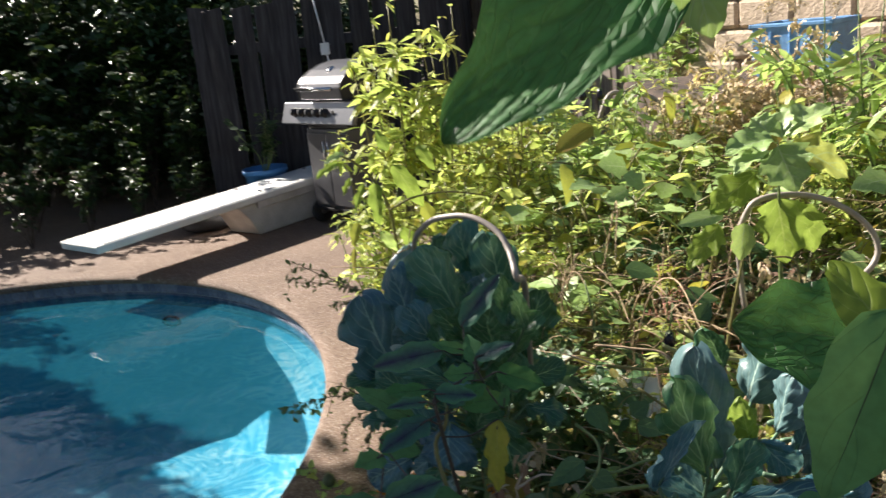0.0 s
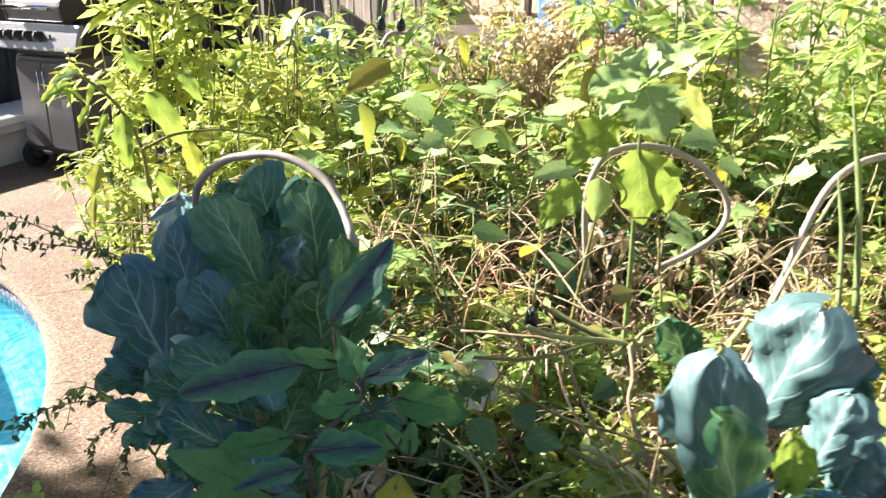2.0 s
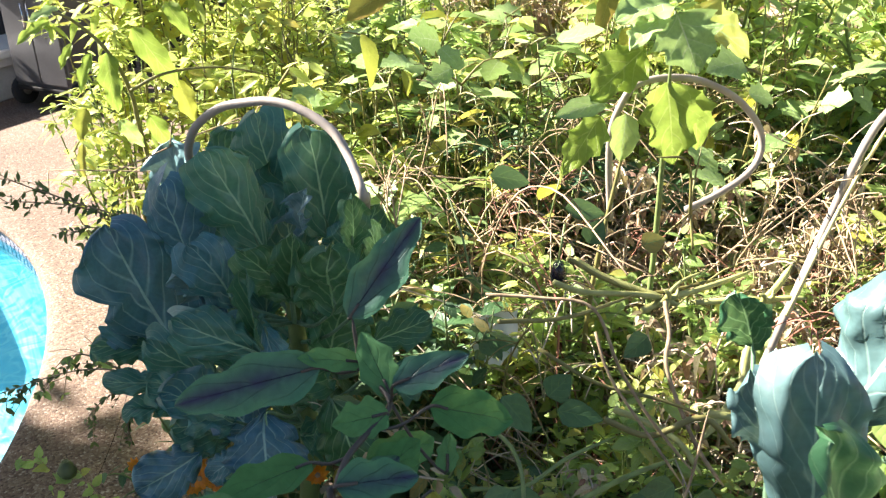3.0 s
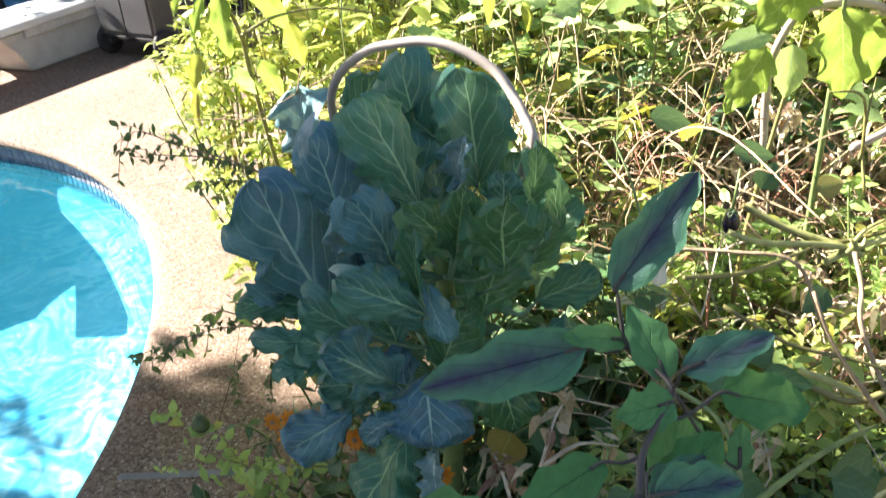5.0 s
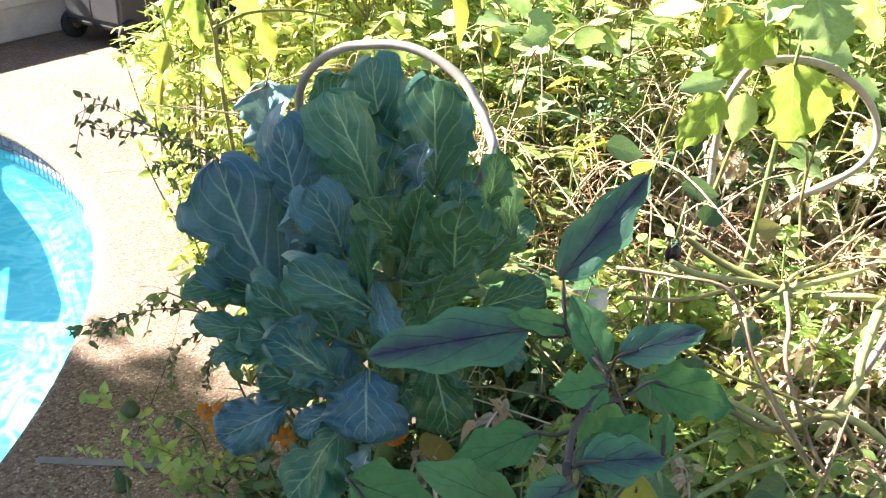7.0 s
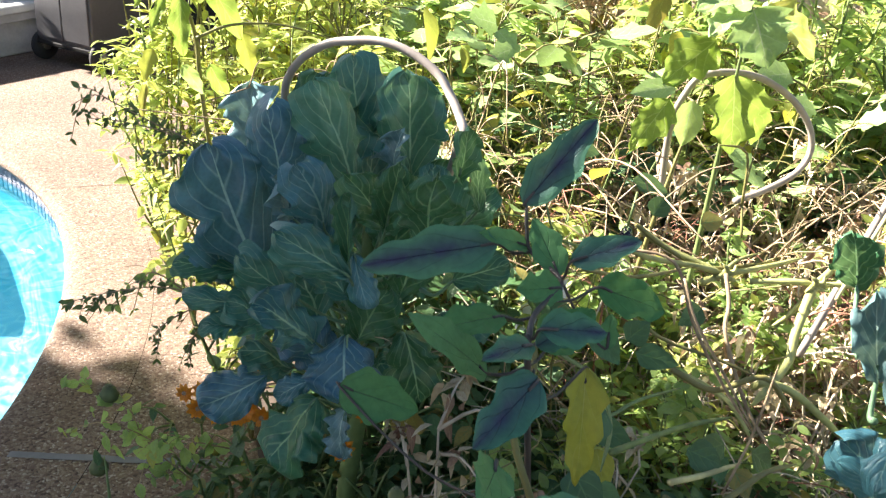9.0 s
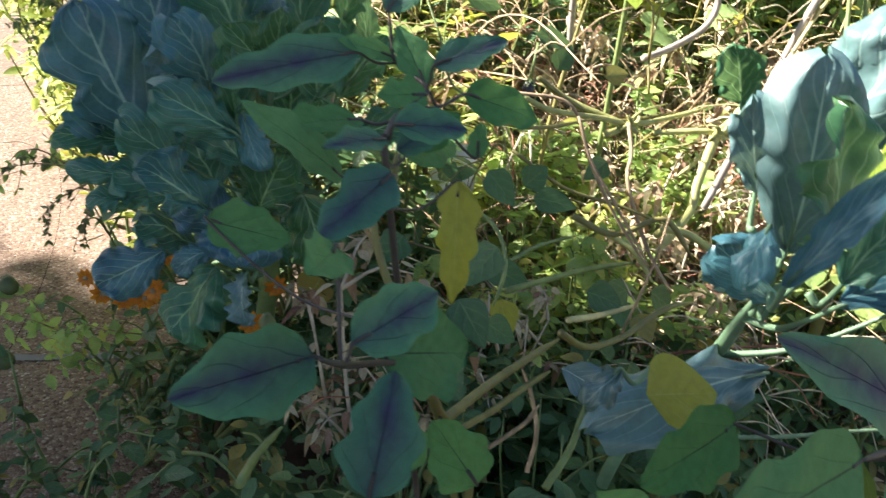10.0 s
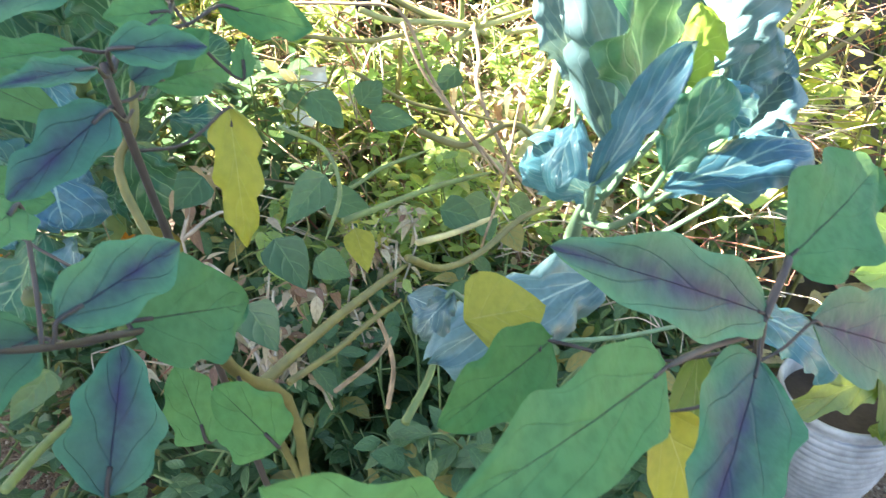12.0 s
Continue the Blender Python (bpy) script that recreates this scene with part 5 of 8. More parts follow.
broccoli.broad((-0.045, 1.860, 0.604), (-0.117, 1.840, 0.656), 0.075, BROC, (-0.14, -0.67, 0.73), cup=-0.1, wave=0.08)
broccoli.broad((0.052, 1.800, 0.624), (0.087, 1.780, 0.644), 0.073, BROC_GREEN, (-0.08, -0.66, 0.75), cup=-0.1, wave=0.08)
broccoli.broad((-0.141, 1.900, 0.733), (-0.159, 1.880, 0.833), 0.072, BROC_BLUE_SHEEN, (-0.10, -0.79, 0.60), cup=-0.1, wave=0.08)
broccoli.broad((-0.051, 1.920, 0.778), (-0.067, 1.900, 0.868), 0.072, BROC_BLUE_SHEEN, (-0.17, -0.80, 0.57), cup=0.1, wave=0.08)
broccoli.broad((-0.006, 1.950, 0.824), (-0.001, 1.930, 0.919), 0.089, BROC, (-0.12, -0.87, 0.47), cup=-0.1, wave=0.08)
broccoli.broad((0.079, 1.920, 0.814), (0.076, 1.900, 0.927), 0.096, BROC, (-0.19, -0.86, 0.48), cup=0.1, wave=0.08)
broccoli.broad((0.122, 1.800, 0.852), (0.157, 1.780, 0.923), 0.073, BROC_GREEN, (-0.16, -0.80, 0.57), cup=0.1, wave=0.08)
broccoli.broad((0.010, 1.800, 0.759), (-0.023, 1.780, 0.840), 0.074, BROC, (-0.12, -0.77, 0.62), cup=0.15, wave=0.08)
broccoli.broad((-0.077, 1.840, 0.689), (-0.137, 1.820, 0.744), 0.071, BROC, (-0.04, -0.75, 0.66), cup=-0.1, wave=0.08)
broccoli.broad((-0.010, 1.820, 0.618), (-0.051, 1.800, 0.694), 0.080, BROC_BLUE_SHEEN, (-0.10, -0.72, 0.69), cup=-0.1, wave=0.08)
broccoli.broad((0.123, 1.990, 0.853), (0.094, 1.970, 1.017), 0.099, BROC_GREEN, (-0.32, -0.92, 0.48), cup=0.10, curl=0.12, wave=0.07)
broccoli.broad((0.079, 1.960, 0.814), (0.033, 1.950, 0.951), 0.106, BROC, (-0.28, -0.91, 0.53), cup=0.10, curl=0.12, wave=0.07)
broccoli.broad((0.177, 1.960, 0.779), (0.210, 1.950, 0.901), 0.094, BROC_GREEN, (-0.38, -0.87, 0.55), cup=0.10, curl=0.12, wave=0.07)
broccoli.broad((-0.029, 1.970, 0.788), (-0.076, 1.960, 0.910), 0.099, BROC_BLUE_SHEEN, (-0.19, -0.91, 0.55), cup=0.10, curl=0.12, wave=0.07)
broccoli.broad((0.036, 1.950, 0.667), (-0.031, 1.950, 0.798), 0.120, BROC, (-0.23, -0.87, 0.63), cup=0.10, curl=0.12, wave=0.07)
broccoli.broad((0.126, 1.950, 0.658), (0.138, 1.950, 0.796), 0.122, BROC_GREEN, (-0.32, -0.85, 0.62), cup=0.10, curl=0.12, wave=0.07)

broccoli = Plant("broccoli_plant", (0.40, 1.45, 0.05), "pale blue-green broccoli plant half in the sun", "broccoli plant", "broccoli plants")
broccoli.axis([(0.40, 1.45, 0.05), (0.372, 1.300, 0.610), (0.351, 1.200, 0.779), (0.298, 1.120, 0.910)], 0.009, 0.006, STEM_BROC)
broccoli.broad((0.371, 1.160, 1.006), (0.373, 1.130, 1.121), 0.087, BROC_PALE, (-0.58, -0.42, 0.70), cup=-0.12)
broccoli.broad((0.314, 1.120, 0.950), (0.288, 1.100, 1.099), 0.065, BROC_PALE, (-0.46, -0.73, 0.51), cup=-0.12, curl=0.08)
broccoli.broad((0.292, 1.070, 0.978), (0.260, 1.050, 1.092), 0.055, BROC_GREEN, (-0.34, -0.76, 0.56), cup=0.12, wave=0.08)
broccoli.broad((0.385, 1.110, 0.996), (0.383, 1.090, 1.070), 0.052, BROC_PALE, (-0.58, -0.42, 0.70), cup=-0.1)
broccoli.broad((0.398, 1.100, 0.975), (0.416, 1.090, 1.027), 0.042, BROC_PALE, (-0.58, -0.42, 0.70), cup=-0.1)
broccoli.broad((0.411, 1.090, 0.949), (0.431, 1.080, 0.995), 0.047, BROC_PALE, (-0.58, -0.42, 0.70), cup=0.15)
broccoli.broad((0.422, 1.130, 1.044), (0.417, 1.120, 1.087), 0.035, BROC_BLUE_SHEEN, (-0.42, -0.77, 0.48), cup=-0.1)
broccoli.broad((0.352, 1.080, 1.003), (0.382, 1.060, 0.966), 0.038, BROC_BLUE_SHEEN, (-0.40, -0.62, 0.67), cup=-0.12, curl=0.15)
broccoli.broad((0.346, 1.090, 1.003), (0.326, 1.070, 1.056), 0.031, LIME, (-0.41, -0.69, 0.59), cup=0.3, wave=0.1)
broccoli.broad((0.302, 1.120, 0.914), (0.262, 1.120, 0.960), 0.044, BROC_BLUE_SHEEN, (-0.34, -0.56, 0.76), cup=-0.1, curl=0.15)
broccoli.broad((0.431, 1.100, 0.887), (0.456, 1.080, 0.942), 0.053, BROC_BLUE_SHEEN, (-0.39, -0.51, 0.77), cup=-0.12, curl=0.15)
broccoli.broad((0.375, 1.270, 1.012), (0.345, 1.260, 1.061), 0.040, BROC_GREEN, (-0.39, -0.80, 0.45), cup=0.2)
broccoli.broad((0.440, 1.120, 1.019), (0.419, 1.110, 1.065), 0.026, BROC_GREEN, (-0.43, -0.75, 0.51), cup=0.1)
broccoli.broad((0.322, 1.070, 0.953), (0.333, 1.050, 1.019), 0.038, BROC, (-0.42, -0.70, 0.58), cup=0.2)
broccoli.broad((0.461, 1.120, 0.952), (0.471, 1.110, 0.993), 0.025, BROC_BLUE_SHEEN, (-0.41, -0.67, 0.62), cup=0.1)
broccoli.broad((0.328, 1.180, 0.974), (0.295, 1.170, 1.048), 0.035, BROC_PALE, (-0.58, -0.42, 0.70), cup=0.2, curl=0.12, wave=0.1)
broccoli.broad((0.314, 1.060, 0.941), (0.417, 1.040, 0.978), 0.050, BROC_BLUE_SHEEN, (-0.61, -0.42, 0.67), cup=-0.08, curl=0.12)
broccoli.broad((0.232, 1.040, 0.984), (0.265, 1.020, 1.066), 0.024, BROC_BLUE_SHEEN, (-0.67, -0.52, 0.53), cup=0.4, wave=0.08)
broccoli.broad((0.258, 1.090, 0.996), (0.224, 1.070, 0.979), 0.027, BROC_BLUE_SHEEN, (-0.57, -0.58, 0.59), cup=-0.2, curl=0.25, wave=0.08)
broccoli.broad((0.294, 1.100, 0.924), (0.239, 1.090, 0.959), 0.023, BROC_BLUE_SHEEN, (-0.48, -0.54, 0.69), cup=-0.1, curl=0.2, wave=0.08)
broccoli.broad((0.387, 1.160, 0.789), (0.205, 1.130, 0.824), 0.062, BROC_PALE, (-0.58, -0.42, 0.70), cup=-0.1, curl=0.2, wave=0.12)
broccoli.broad((0.202, 1.140, 0.849), (0.168, 1.130, 0.834), 0.025, BROC_PALE, (-0.58, -0.42, 0.70), cup=-0.1, curl=0.2, wave=0.12)
broccoli.broad((0.527, 1.120, 0.719), (0.675, 1.080, 0.641), 0.066, BROC_BLUE_SHEEN, (-0.53, -0.31, 0.79), cup=-0.1, curl=0.15)

broccoli = Plant("broccoli_plant", (0.72, 4.7, 0.0), "small blue-green broccoli plant under a far hoop", "broccoli plant", "broccoli plants")
broccoli.stem([(0.72, 4.7, 0.0), (0.70, 4.7, 0.5), (0.68, 4.7, 0.95)], 0.018, 0.012, STEM, "stalk")
broccoli.leaf((0.525, 4.707, 0.937), (0.428, 4.650, 1.075), 0.154, BROC_PALE, "broc", ruffle=0.1, face=(-0.25, -0.62, 0.65))
broccoli.leaf((0.554, 4.700, 0.932), (0.577, 4.700, 1.092), 0.155, BROC_PALE, "broc", ruffle=0.1, face=(-0.57, -0.46, 0.86))
broccoli.leaf((0.589, 4.707, 0.936), (0.683, 4.650, 1.049), 0.155, BROC_PALE, "broc", ruffle=0.1, face=(-0.65, -0.70, 0.66))
broccoli.leaf((0.568, 4.614, 0.928), (0.367, 4.500, 0.982), 0.133, BROC_PALE, "broc", ruffle=0.1, face=(-0.50, -0.57, 0.52))
broccoli.leaf((0.558, 4.614, 0.936), (0.669, 4.500, 0.912), 0.134, BROC_PALE, "broc", ruffle=0.1, face=(-0.65, -0.70, 0.66))
broccoli.leaf((0.531, 4.614, 0.891), (0.506, 4.500, 1.029), 0.167, BROC_PALE, "broc", ruffle=0.1, face=(-0.54, -0.84, 0.61))

# ---------------------------------------------------------------- eggplants
eggplant = Plant("eggplant", (0.10, 1.22, 0.0), "eggplant with broad green leaves flushed dark purple", "eggplant plant", "eggplants")
eggplant.stem([(0.100, 1.220, 0.000), (0.080, 1.190, 0.500), (0.035, 1.160, 0.820), (0.003, 1.150, 1.036), (0.006, 1.160, 1.050), (0.017, 1.180, 1.054), (0.035, 1.200, 1.055), (0.054, 1.220, 1.059), (0.044, 1.255, 1.066), (0.043, 1.265, 1.079), (0.042, 1.270, 1.098)], 0.0028, 0.0014, STEM_PURPLE)
eggplant.leaf((0.040, 1.270, 1.098), (0.092, 1.275, 1.162), 0.032, EGG_PURPLE, "egg", rows=24, cols=12, ruffle=0.05, stalk=(0.042, 1.270, 1.098), stalk_mat=STEM_PURPLE, face=(-0.32, -0.82, 0.48))
eggplant.leaf((0.014, 1.250, 1.076), (-0.082, 1.264, 1.060), 0.038, EGG_PURPLE, "egg", rows=24, cols=12, ruffle=0.05, stalk=(0.044, 1.255, 1.066), stalk_mat=STEM_PURPLE, face=(-0.30, -0.72, 0.63))
eggplant.leaf((0.044, 1.260, 1.068), (0.003, 1.250, 1.087), 0.017, EGG, "egg", rows=24, cols=12, ruffle=0.05, stalk=(0.044, 1.255, 1.066), stalk_mat=STEM_PURPLE, face=(-0.26, -0.61, 0.75))
eggplant.leaf((0.057, 1.230, 1.057), (0.046, 1.260, 1.092), 0.025, EGG, "egg", rows=24, cols=12, ruffle=0.05, stalk=(0.054, 1.220, 1.059), stalk_mat=STEM_PURPLE, face=(-0.10, -0.79, 0.60))
eggplant.leaf((0.054, 1.210, 1.078), (0.100, 1.200, 1.098), 0.023, EGG_PURPLE, "egg", rows=24, cols=12, ruffle=0.05, stalk=(0.054, 1.220, 1.059), stalk_mat=STEM_PURPLE, face=(-0.32, -0.65, 0.69))
eggplant.leaf((0.078, 1.210, 1.057), (0.134, 1.200, 1.040), 0.032, EGG, "egg", rows=24, cols=12, ruffle=0.05, stalk=(0.035, 1.200, 1.055), stalk_mat=STEM_PURPLE, face=(-0.34, -0.60, 0.72))
eggplant.leaf((0.050, 1.210, 1.058), (0.014, 1.200, 1.065), 0.025, EGG, "egg", rows=24, cols=12, ruffle=0.05, stalk=(0.035, 1.200, 1.055), stalk_mat=STEM_PURPLE, face=(-0.42, -0.64, 0.64))
eggplant.leaf((-0.005, 1.180, 1.056), (-0.064, 1.140, 1.077), 0.024, EGG, "egg", rows=24, cols=12, ruffle=0.05, stalk=(0.017, 1.180, 1.054), stalk_mat=STEM_PURPLE, face=(-0.29, -0.57, 0.77))
eggplant.leaf((0.003, 1.140, 1.068), (0.051, 1.140, 1.064), 0.025, EGG_PURPLE, "egg", rows=24, cols=12, ruffle=0.05, stalk=(0.006, 1.160, 1.050), stalk_mat=STEM_PURPLE, face=(-0.34, -0.57, 0.75))
eggplant.leaf((0.027, 1.170, 1.039), (0.062, 1.180, 1.057), 0.025, EGG, "egg", rows=24, cols=12, ruffle=0.05, stalk=(0.003, 1.150, 1.036), stalk_mat=STEM_PURPLE, face=(-0.29, -0.64, 0.71))
eggplant.leaf((-0.024, 1.150, 1.033), (-0.079, 1.120, 1.095), 0.024, EGG, "egg", rows=24, cols=12, ruffle=0.05, stalk=(0.003, 1.150, 1.036), stalk_mat=STEM_PURPLE, face=(-0.29, -0.58, 0.76))
eggplant.leaf((-0.006, 1.130, 1.064), (-0.046, 1.100, 1.079), 0.018, EGG_PURPLE, "egg", rows=24, cols=12, ruffle=0.05, stalk=(0.006, 1.160, 1.050), stalk_mat=STEM_PURPLE, face=(-0.29, -0.61, 0.74))
eggplant.leaf((0.081, 1.190, 1.018), (0.088, 1.200, 1.040), 0.014, EGG, "egg", rows=24, cols=12, ruffle=0.05, stalk=(0.054, 1.220, 1.059), stalk_mat=STEM_PURPLE, face=(-0.24, -0.64, 0.73))

eggplant = Plant("eggplant", (0.02, 1.12, 0.0), "young eggplant with green leaves flushed purple in the shade", "eggplant plant", "eggplants")
eggplant.stem([(0.020, 1.120, 0.000), (0.073, 1.124, 0.720), (0.029, 1.099, 0.882), (-0.017, 1.066, 0.960)], 0.0045, 0.0035, STEM_YELLOW)
eggplant.stem([(0.029, 1.099, 0.882), (-0.003, 1.077, 0.941), (-0.029, 1.046, 0.974), (-0.056, 1.024, 0.995), (-0.078, 0.993, 1.025)], 0.0020, 0.0016, STEM_PURPLE)
eggplant.stem([(0.073, 1.124, 0.720), (0.056, 1.122, 0.789), (0.029, 1.099, 0.882), (-0.003, 1.146, 0.988), (0.010, 1.156, 1.019), (0.015, 1.166, 1.040)], 0.0028, 0.0024, STEM_YELLOW)
eggplant.stem([(0.010, 1.000, 0.801), (-0.047, 0.976, 0.912), (-0.060, 0.965, 0.947), (-0.054, 0.965, 0.964)], 0.0026, 0.0017, STEM_PURPLE)
eggplant.leaf((-0.054, 1.024, 1.007), (0.006, 1.056, 1.008), 0.033, EGG_PURPLE, "egg", rows=24, cols=12, ruffle=0.05, stalk=(-0.059, 1.020, 0.999), stalk_mat=STEM_PURPLE)
eggplant.leaf((-0.025, 1.056, 0.972), (0.041, 1.079, 0.942), 0.052, EGG, "egg", rows=24, cols=12, ruffle=0.05, stalk=(-0.026, 1.050, 0.970), stalk_mat=STEM_PURPLE)
eggplant.leaf((-0.056, 0.985, 0.945), (-0.034, 1.015, 0.992), 0.038, EGG_PURPLE, "egg", rows=24, cols=12, ruffle=0.05, stalk=(-0.056, 0.967, 0.938), stalk_mat=STEM_PURPLE)
eggplant.leaf((-0.006, 1.115, 1.049), (-0.056, 1.073, 1.041), 0.030, EGG_PURPLE, "egg", rows=24, cols=12, ruffle=0.05, stalk=(0.012, 1.160, 1.027), stalk_mat=STEM_PURPLE)
eggplant.leaf((-0.055, 0.975, 0.936), (-0.016, 0.957, 0.908), 0.033, EGG_PURPLE, "egg", rows=24, cols=12, ruffle=0.05, stalk=(-0.055, 0.969, 0.935), stalk_mat=STEM_PURPLE)
eggplant.leaf((-0.061, 0.965, 0.938), (-0.091, 0.933, 0.983), 0.024, EGG_PURPLE, "egg", rows=24, cols=12, ruffle=0.05, stalk=(-0.056, 0.967, 0.938), stalk_mat=STEM_PURPLE)
eggplant.leaf((0.032, 1.040, 0.873), (0.009, 1.058, 0.912), 0.039, EGG, "egg", rows=24, cols=12, ruffle=0.05, stalk=(0.029, 1.099, 0.882), stalk_mat=STEM_PURPLE)
eggplant.leaf((0.003, 1.079, 0.855), (-0.003, 1.098, 0.899), 0.034, EGG, "egg", rows=24, cols=12, ruffle=0.05, stalk=(0.035, 1.103, 0.862), stalk_mat=STEM_PURPLE)
eggplant.leaf((-0.054, 1.053, 1.043), (-0.075, 1.012, 1.060), 0.026, EGG, "egg", rows=24, cols=12, ruffle=0.05, stalk=(-0.062, 1.016, 1.002), stalk_mat=STEM_PURPLE)
eggplant.leaf((0.015, 1.166, 1.040), (0.045, 1.166, 1.057), 0.020, EGG_PURPLE, "egg", rows=24, cols=12, ruffle=0.05, stalk=(0.015, 1.166, 1.040), stalk_mat=STEM_PURPLE)
eggplant.leaf((0.029, 1.196, 1.024), (0.093, 1.239, 1.011), 0.031, EGG, "egg", rows=24, cols=12, ruffle=0.05, stalk=(0.013, 1.162, 1.032), stalk_mat=STEM_PURPLE)
eggplant.leaf((0.073, 1.198, 0.999), (0.063, 1.160, 0.921), 0.031, YELLOW, "lobed", rows=24, cols=12, stalk=(0.006, 1.152, 1.007), stalk_mat=STEM_PURPLE, curl=0.14, ruffle=0.14, fold=0.35)
eggplant.leaf((-0.063, 1.064, 0.972), (-0.135, 1.032, 0.987), 0.045, EGG_PURPLE, "egg", rows=24, cols=12, ruffle=0.05, stalk=(-0.036, 1.040, 0.979), stalk_mat=STEM_PURPLE)
eggplant.leaf((-0.087, 1.295, 0.936), (-0.035, 1.256, 0.934), 0.040, EGG, "egg", rows=24, cols=12, ruffle=0.05, stalk=(0.013, 1.123, 0.935), stalk_mat=STEM_PURPLE)

eggplant = Plant("eggplant", (0.42, 0.98, 0.0), "eggplant with very large purple-flushed leaves in the shade", "eggplant plant", "eggplants")
eggplant.stem([(0.420, 0.980, 0.000), (0.416, 0.969, 0.538), (0.311, 0.950, 0.821), (0.268, 0.936, 0.935), (0.268, 0.936, 0.947), (0.289, 0.946, 0.964), (0.305, 0.957, 0.958)], 0.0034, 0.0022, STEM_PURPLE)
eggplant.stem([(0.268, 0.936, 0.935), (0.208, 0.924, 0.957), (0.169, 0.912, 0.972)], 0.0021, 0.0017, STEM_PURPLE)
eggplant.stem([(0.148, 0.905, 0.807), (0.071, 0.880, 0.929), (0.035, 0.867, 0.986), (0.023, 0.866, 1.004)], 0.0026, 0.0017, STEM_PURPLE)
eggplant.leaf((0.169, 0.912, 0.972), (0.046, 0.867, 1.004), 0.050, EGG, "egg", rows=24, cols=12, ruffle=0.05, stalk=(0.169, 0.912, 0.972), stalk_mat=STEM_PURPLE)
eggplant.leaf((0.269, 0.936, 0.946), (0.130, 0.929, 1.038), 0.043, EGG_PURPLE, "egg", rows=24, cols=12, ruffle=0.05, stalk=(0.268, 0.936, 0.945), stalk_mat=STEM_PURPLE)
eggplant.leaf((0.304, 0.957, 0.956), (0.421, 0.980, 0.976), 0.070, EGG, "egg", rows=24, cols=12, ruffle=0.05, stalk=(0.305, 0.957, 0.958), stalk_mat=STEM_PURPLE)
eggplant.leaf((0.258, 0.926, 0.927), (0.171, 0.863, 0.903), 0.067, EGG_PURPLE, "egg", rows=24, cols=12, ruffle=0.05, stalk=(0.268, 0.936, 0.935), stalk_mat=STEM_PURPLE)
eggplant.leaf((0.317, 0.938, 0.920), (0.492, 0.936, 0.820), 0.062, EGG_PURPLE, "egg", rows=24, cols=12, ruffle=0.05, stalk=(0.279, 0.939, 0.906), stalk_mat=STEM_PURPLE)
eggplant.leaf((0.217, 0.945, 0.890), (0.242, 0.908, 0.802), 0.054, YELLOW, "egg", rows=24, cols=12, ruffle=0.05, stalk=(0.284, 0.942, 0.892), stalk_mat=STEM_PURPLE)
eggplant.leaf((0.041, 0.878, 0.975), (-0.019, 0.854, 1.059), 0.032, EGG, "egg", rows=24, cols=12, ruffle=0.05, stalk=(0.044, 0.871, 0.972), stalk_mat=STEM_PURPLE)
eggplant.leaf((0.173, 0.993, 0.925), (0.091, 0.960, 0.934), 0.042, EGG, "egg", rows=24, cols=12, ruffle=0.05, stalk=(0.274, 0.938, 0.921), stalk_mat=STEM_PURPLE)
eggplant.leaf((0.067, 0.879, 0.946), (0.134, 0.882, 0.927), 0.031, EGG, "egg", rows=24, cols=12, ruffle=0.05, stalk=(0.062, 0.876, 0.943), stalk_mat=STEM_PURPLE)
eggplant.leaf((0.002, 0.856, 0.998), (-0.025, 0.834, 1.054), 0.020, EGG, "egg", rows=24, cols=12, ruffle=0.05, stalk=(0.023, 0.866, 1.004), stalk_mat=STEM_PURPLE)
eggplant.leaf((0.027, 0.857, 0.981), (-0.008, 0.835, 1.037), 0.020, EGG, "egg", rows=24, cols=12, ruffle=0.05, stalk=(0.035, 0.867, 0.986), stalk_mat=STEM_PURPLE)
eggplant.leaf((0.156, 1.053, 0.903), (0.222, 1.056, 0.888), 0.055, YELLOW, "ovate", curl=0.05, face=(-0.2, -0.5, 0.8))

eggplant = Plant("eggplant", (0.40, 0.62, 0.0), "tall eggplant with dark broad leaves close by", "eggplant plant", "eggplants")
eggplant.leaf((0.182, 0.702, 1.516), (0.043, 0.675, 1.430), 0.085, EGG_DARK, "egg", rows=16, cols=10, ruffle=0.03)
eggplant.leaf((0.169, 0.678, 1.505), (0.179, 0.665, 1.460), 0.032, BUSH_GREEN, "egg", rows=16, cols=10, ruffle=0.03)
eggplant.leaf((0.326, 0.762, 1.247), (0.225, 0.782, 1.265), 0.080, EGG_DARK, "egg", rows=16, cols=10, ruffle=0.03, curl=0.02)
eggplant.leaf((0.244, 0.612, 1.334), (0.202, 0.589, 1.254), 0.046, EGG, "egg", rows=16, cols=10, ruffle=0.03)
eggplant.leaf((0.257, 0.623, 1.300), (0.233, 0.656, 1.346), 0.033, LIME, "egg", rows=16, cols=10, ruffle=0.03)
eggplant.stem([(0.40, 0.62, 0.0), (0.42, 0.64, 0.5), (0.47, 0.70, 0.95), (0.46, 0.66, 1.25), (0.40, 0.62, 1.55), (0.179, 0.699, 1.505)], 0.009, 0.003, STEM_PURPLE)

# ---------------------------------------------------------------- large leaves standing out of the bed
pale = Plant("eggplant", (0.72, 2.02, 0.1), "sunlit eggplant with broad pale lobed leaves", "eggplant plant", "eggplants")
pale.stem([(0.72, 2.02, 0.1), (0.74, 2.0, 0.6), (0.715, 1.960, 1.171)], 0.008, 0.004, STEM)
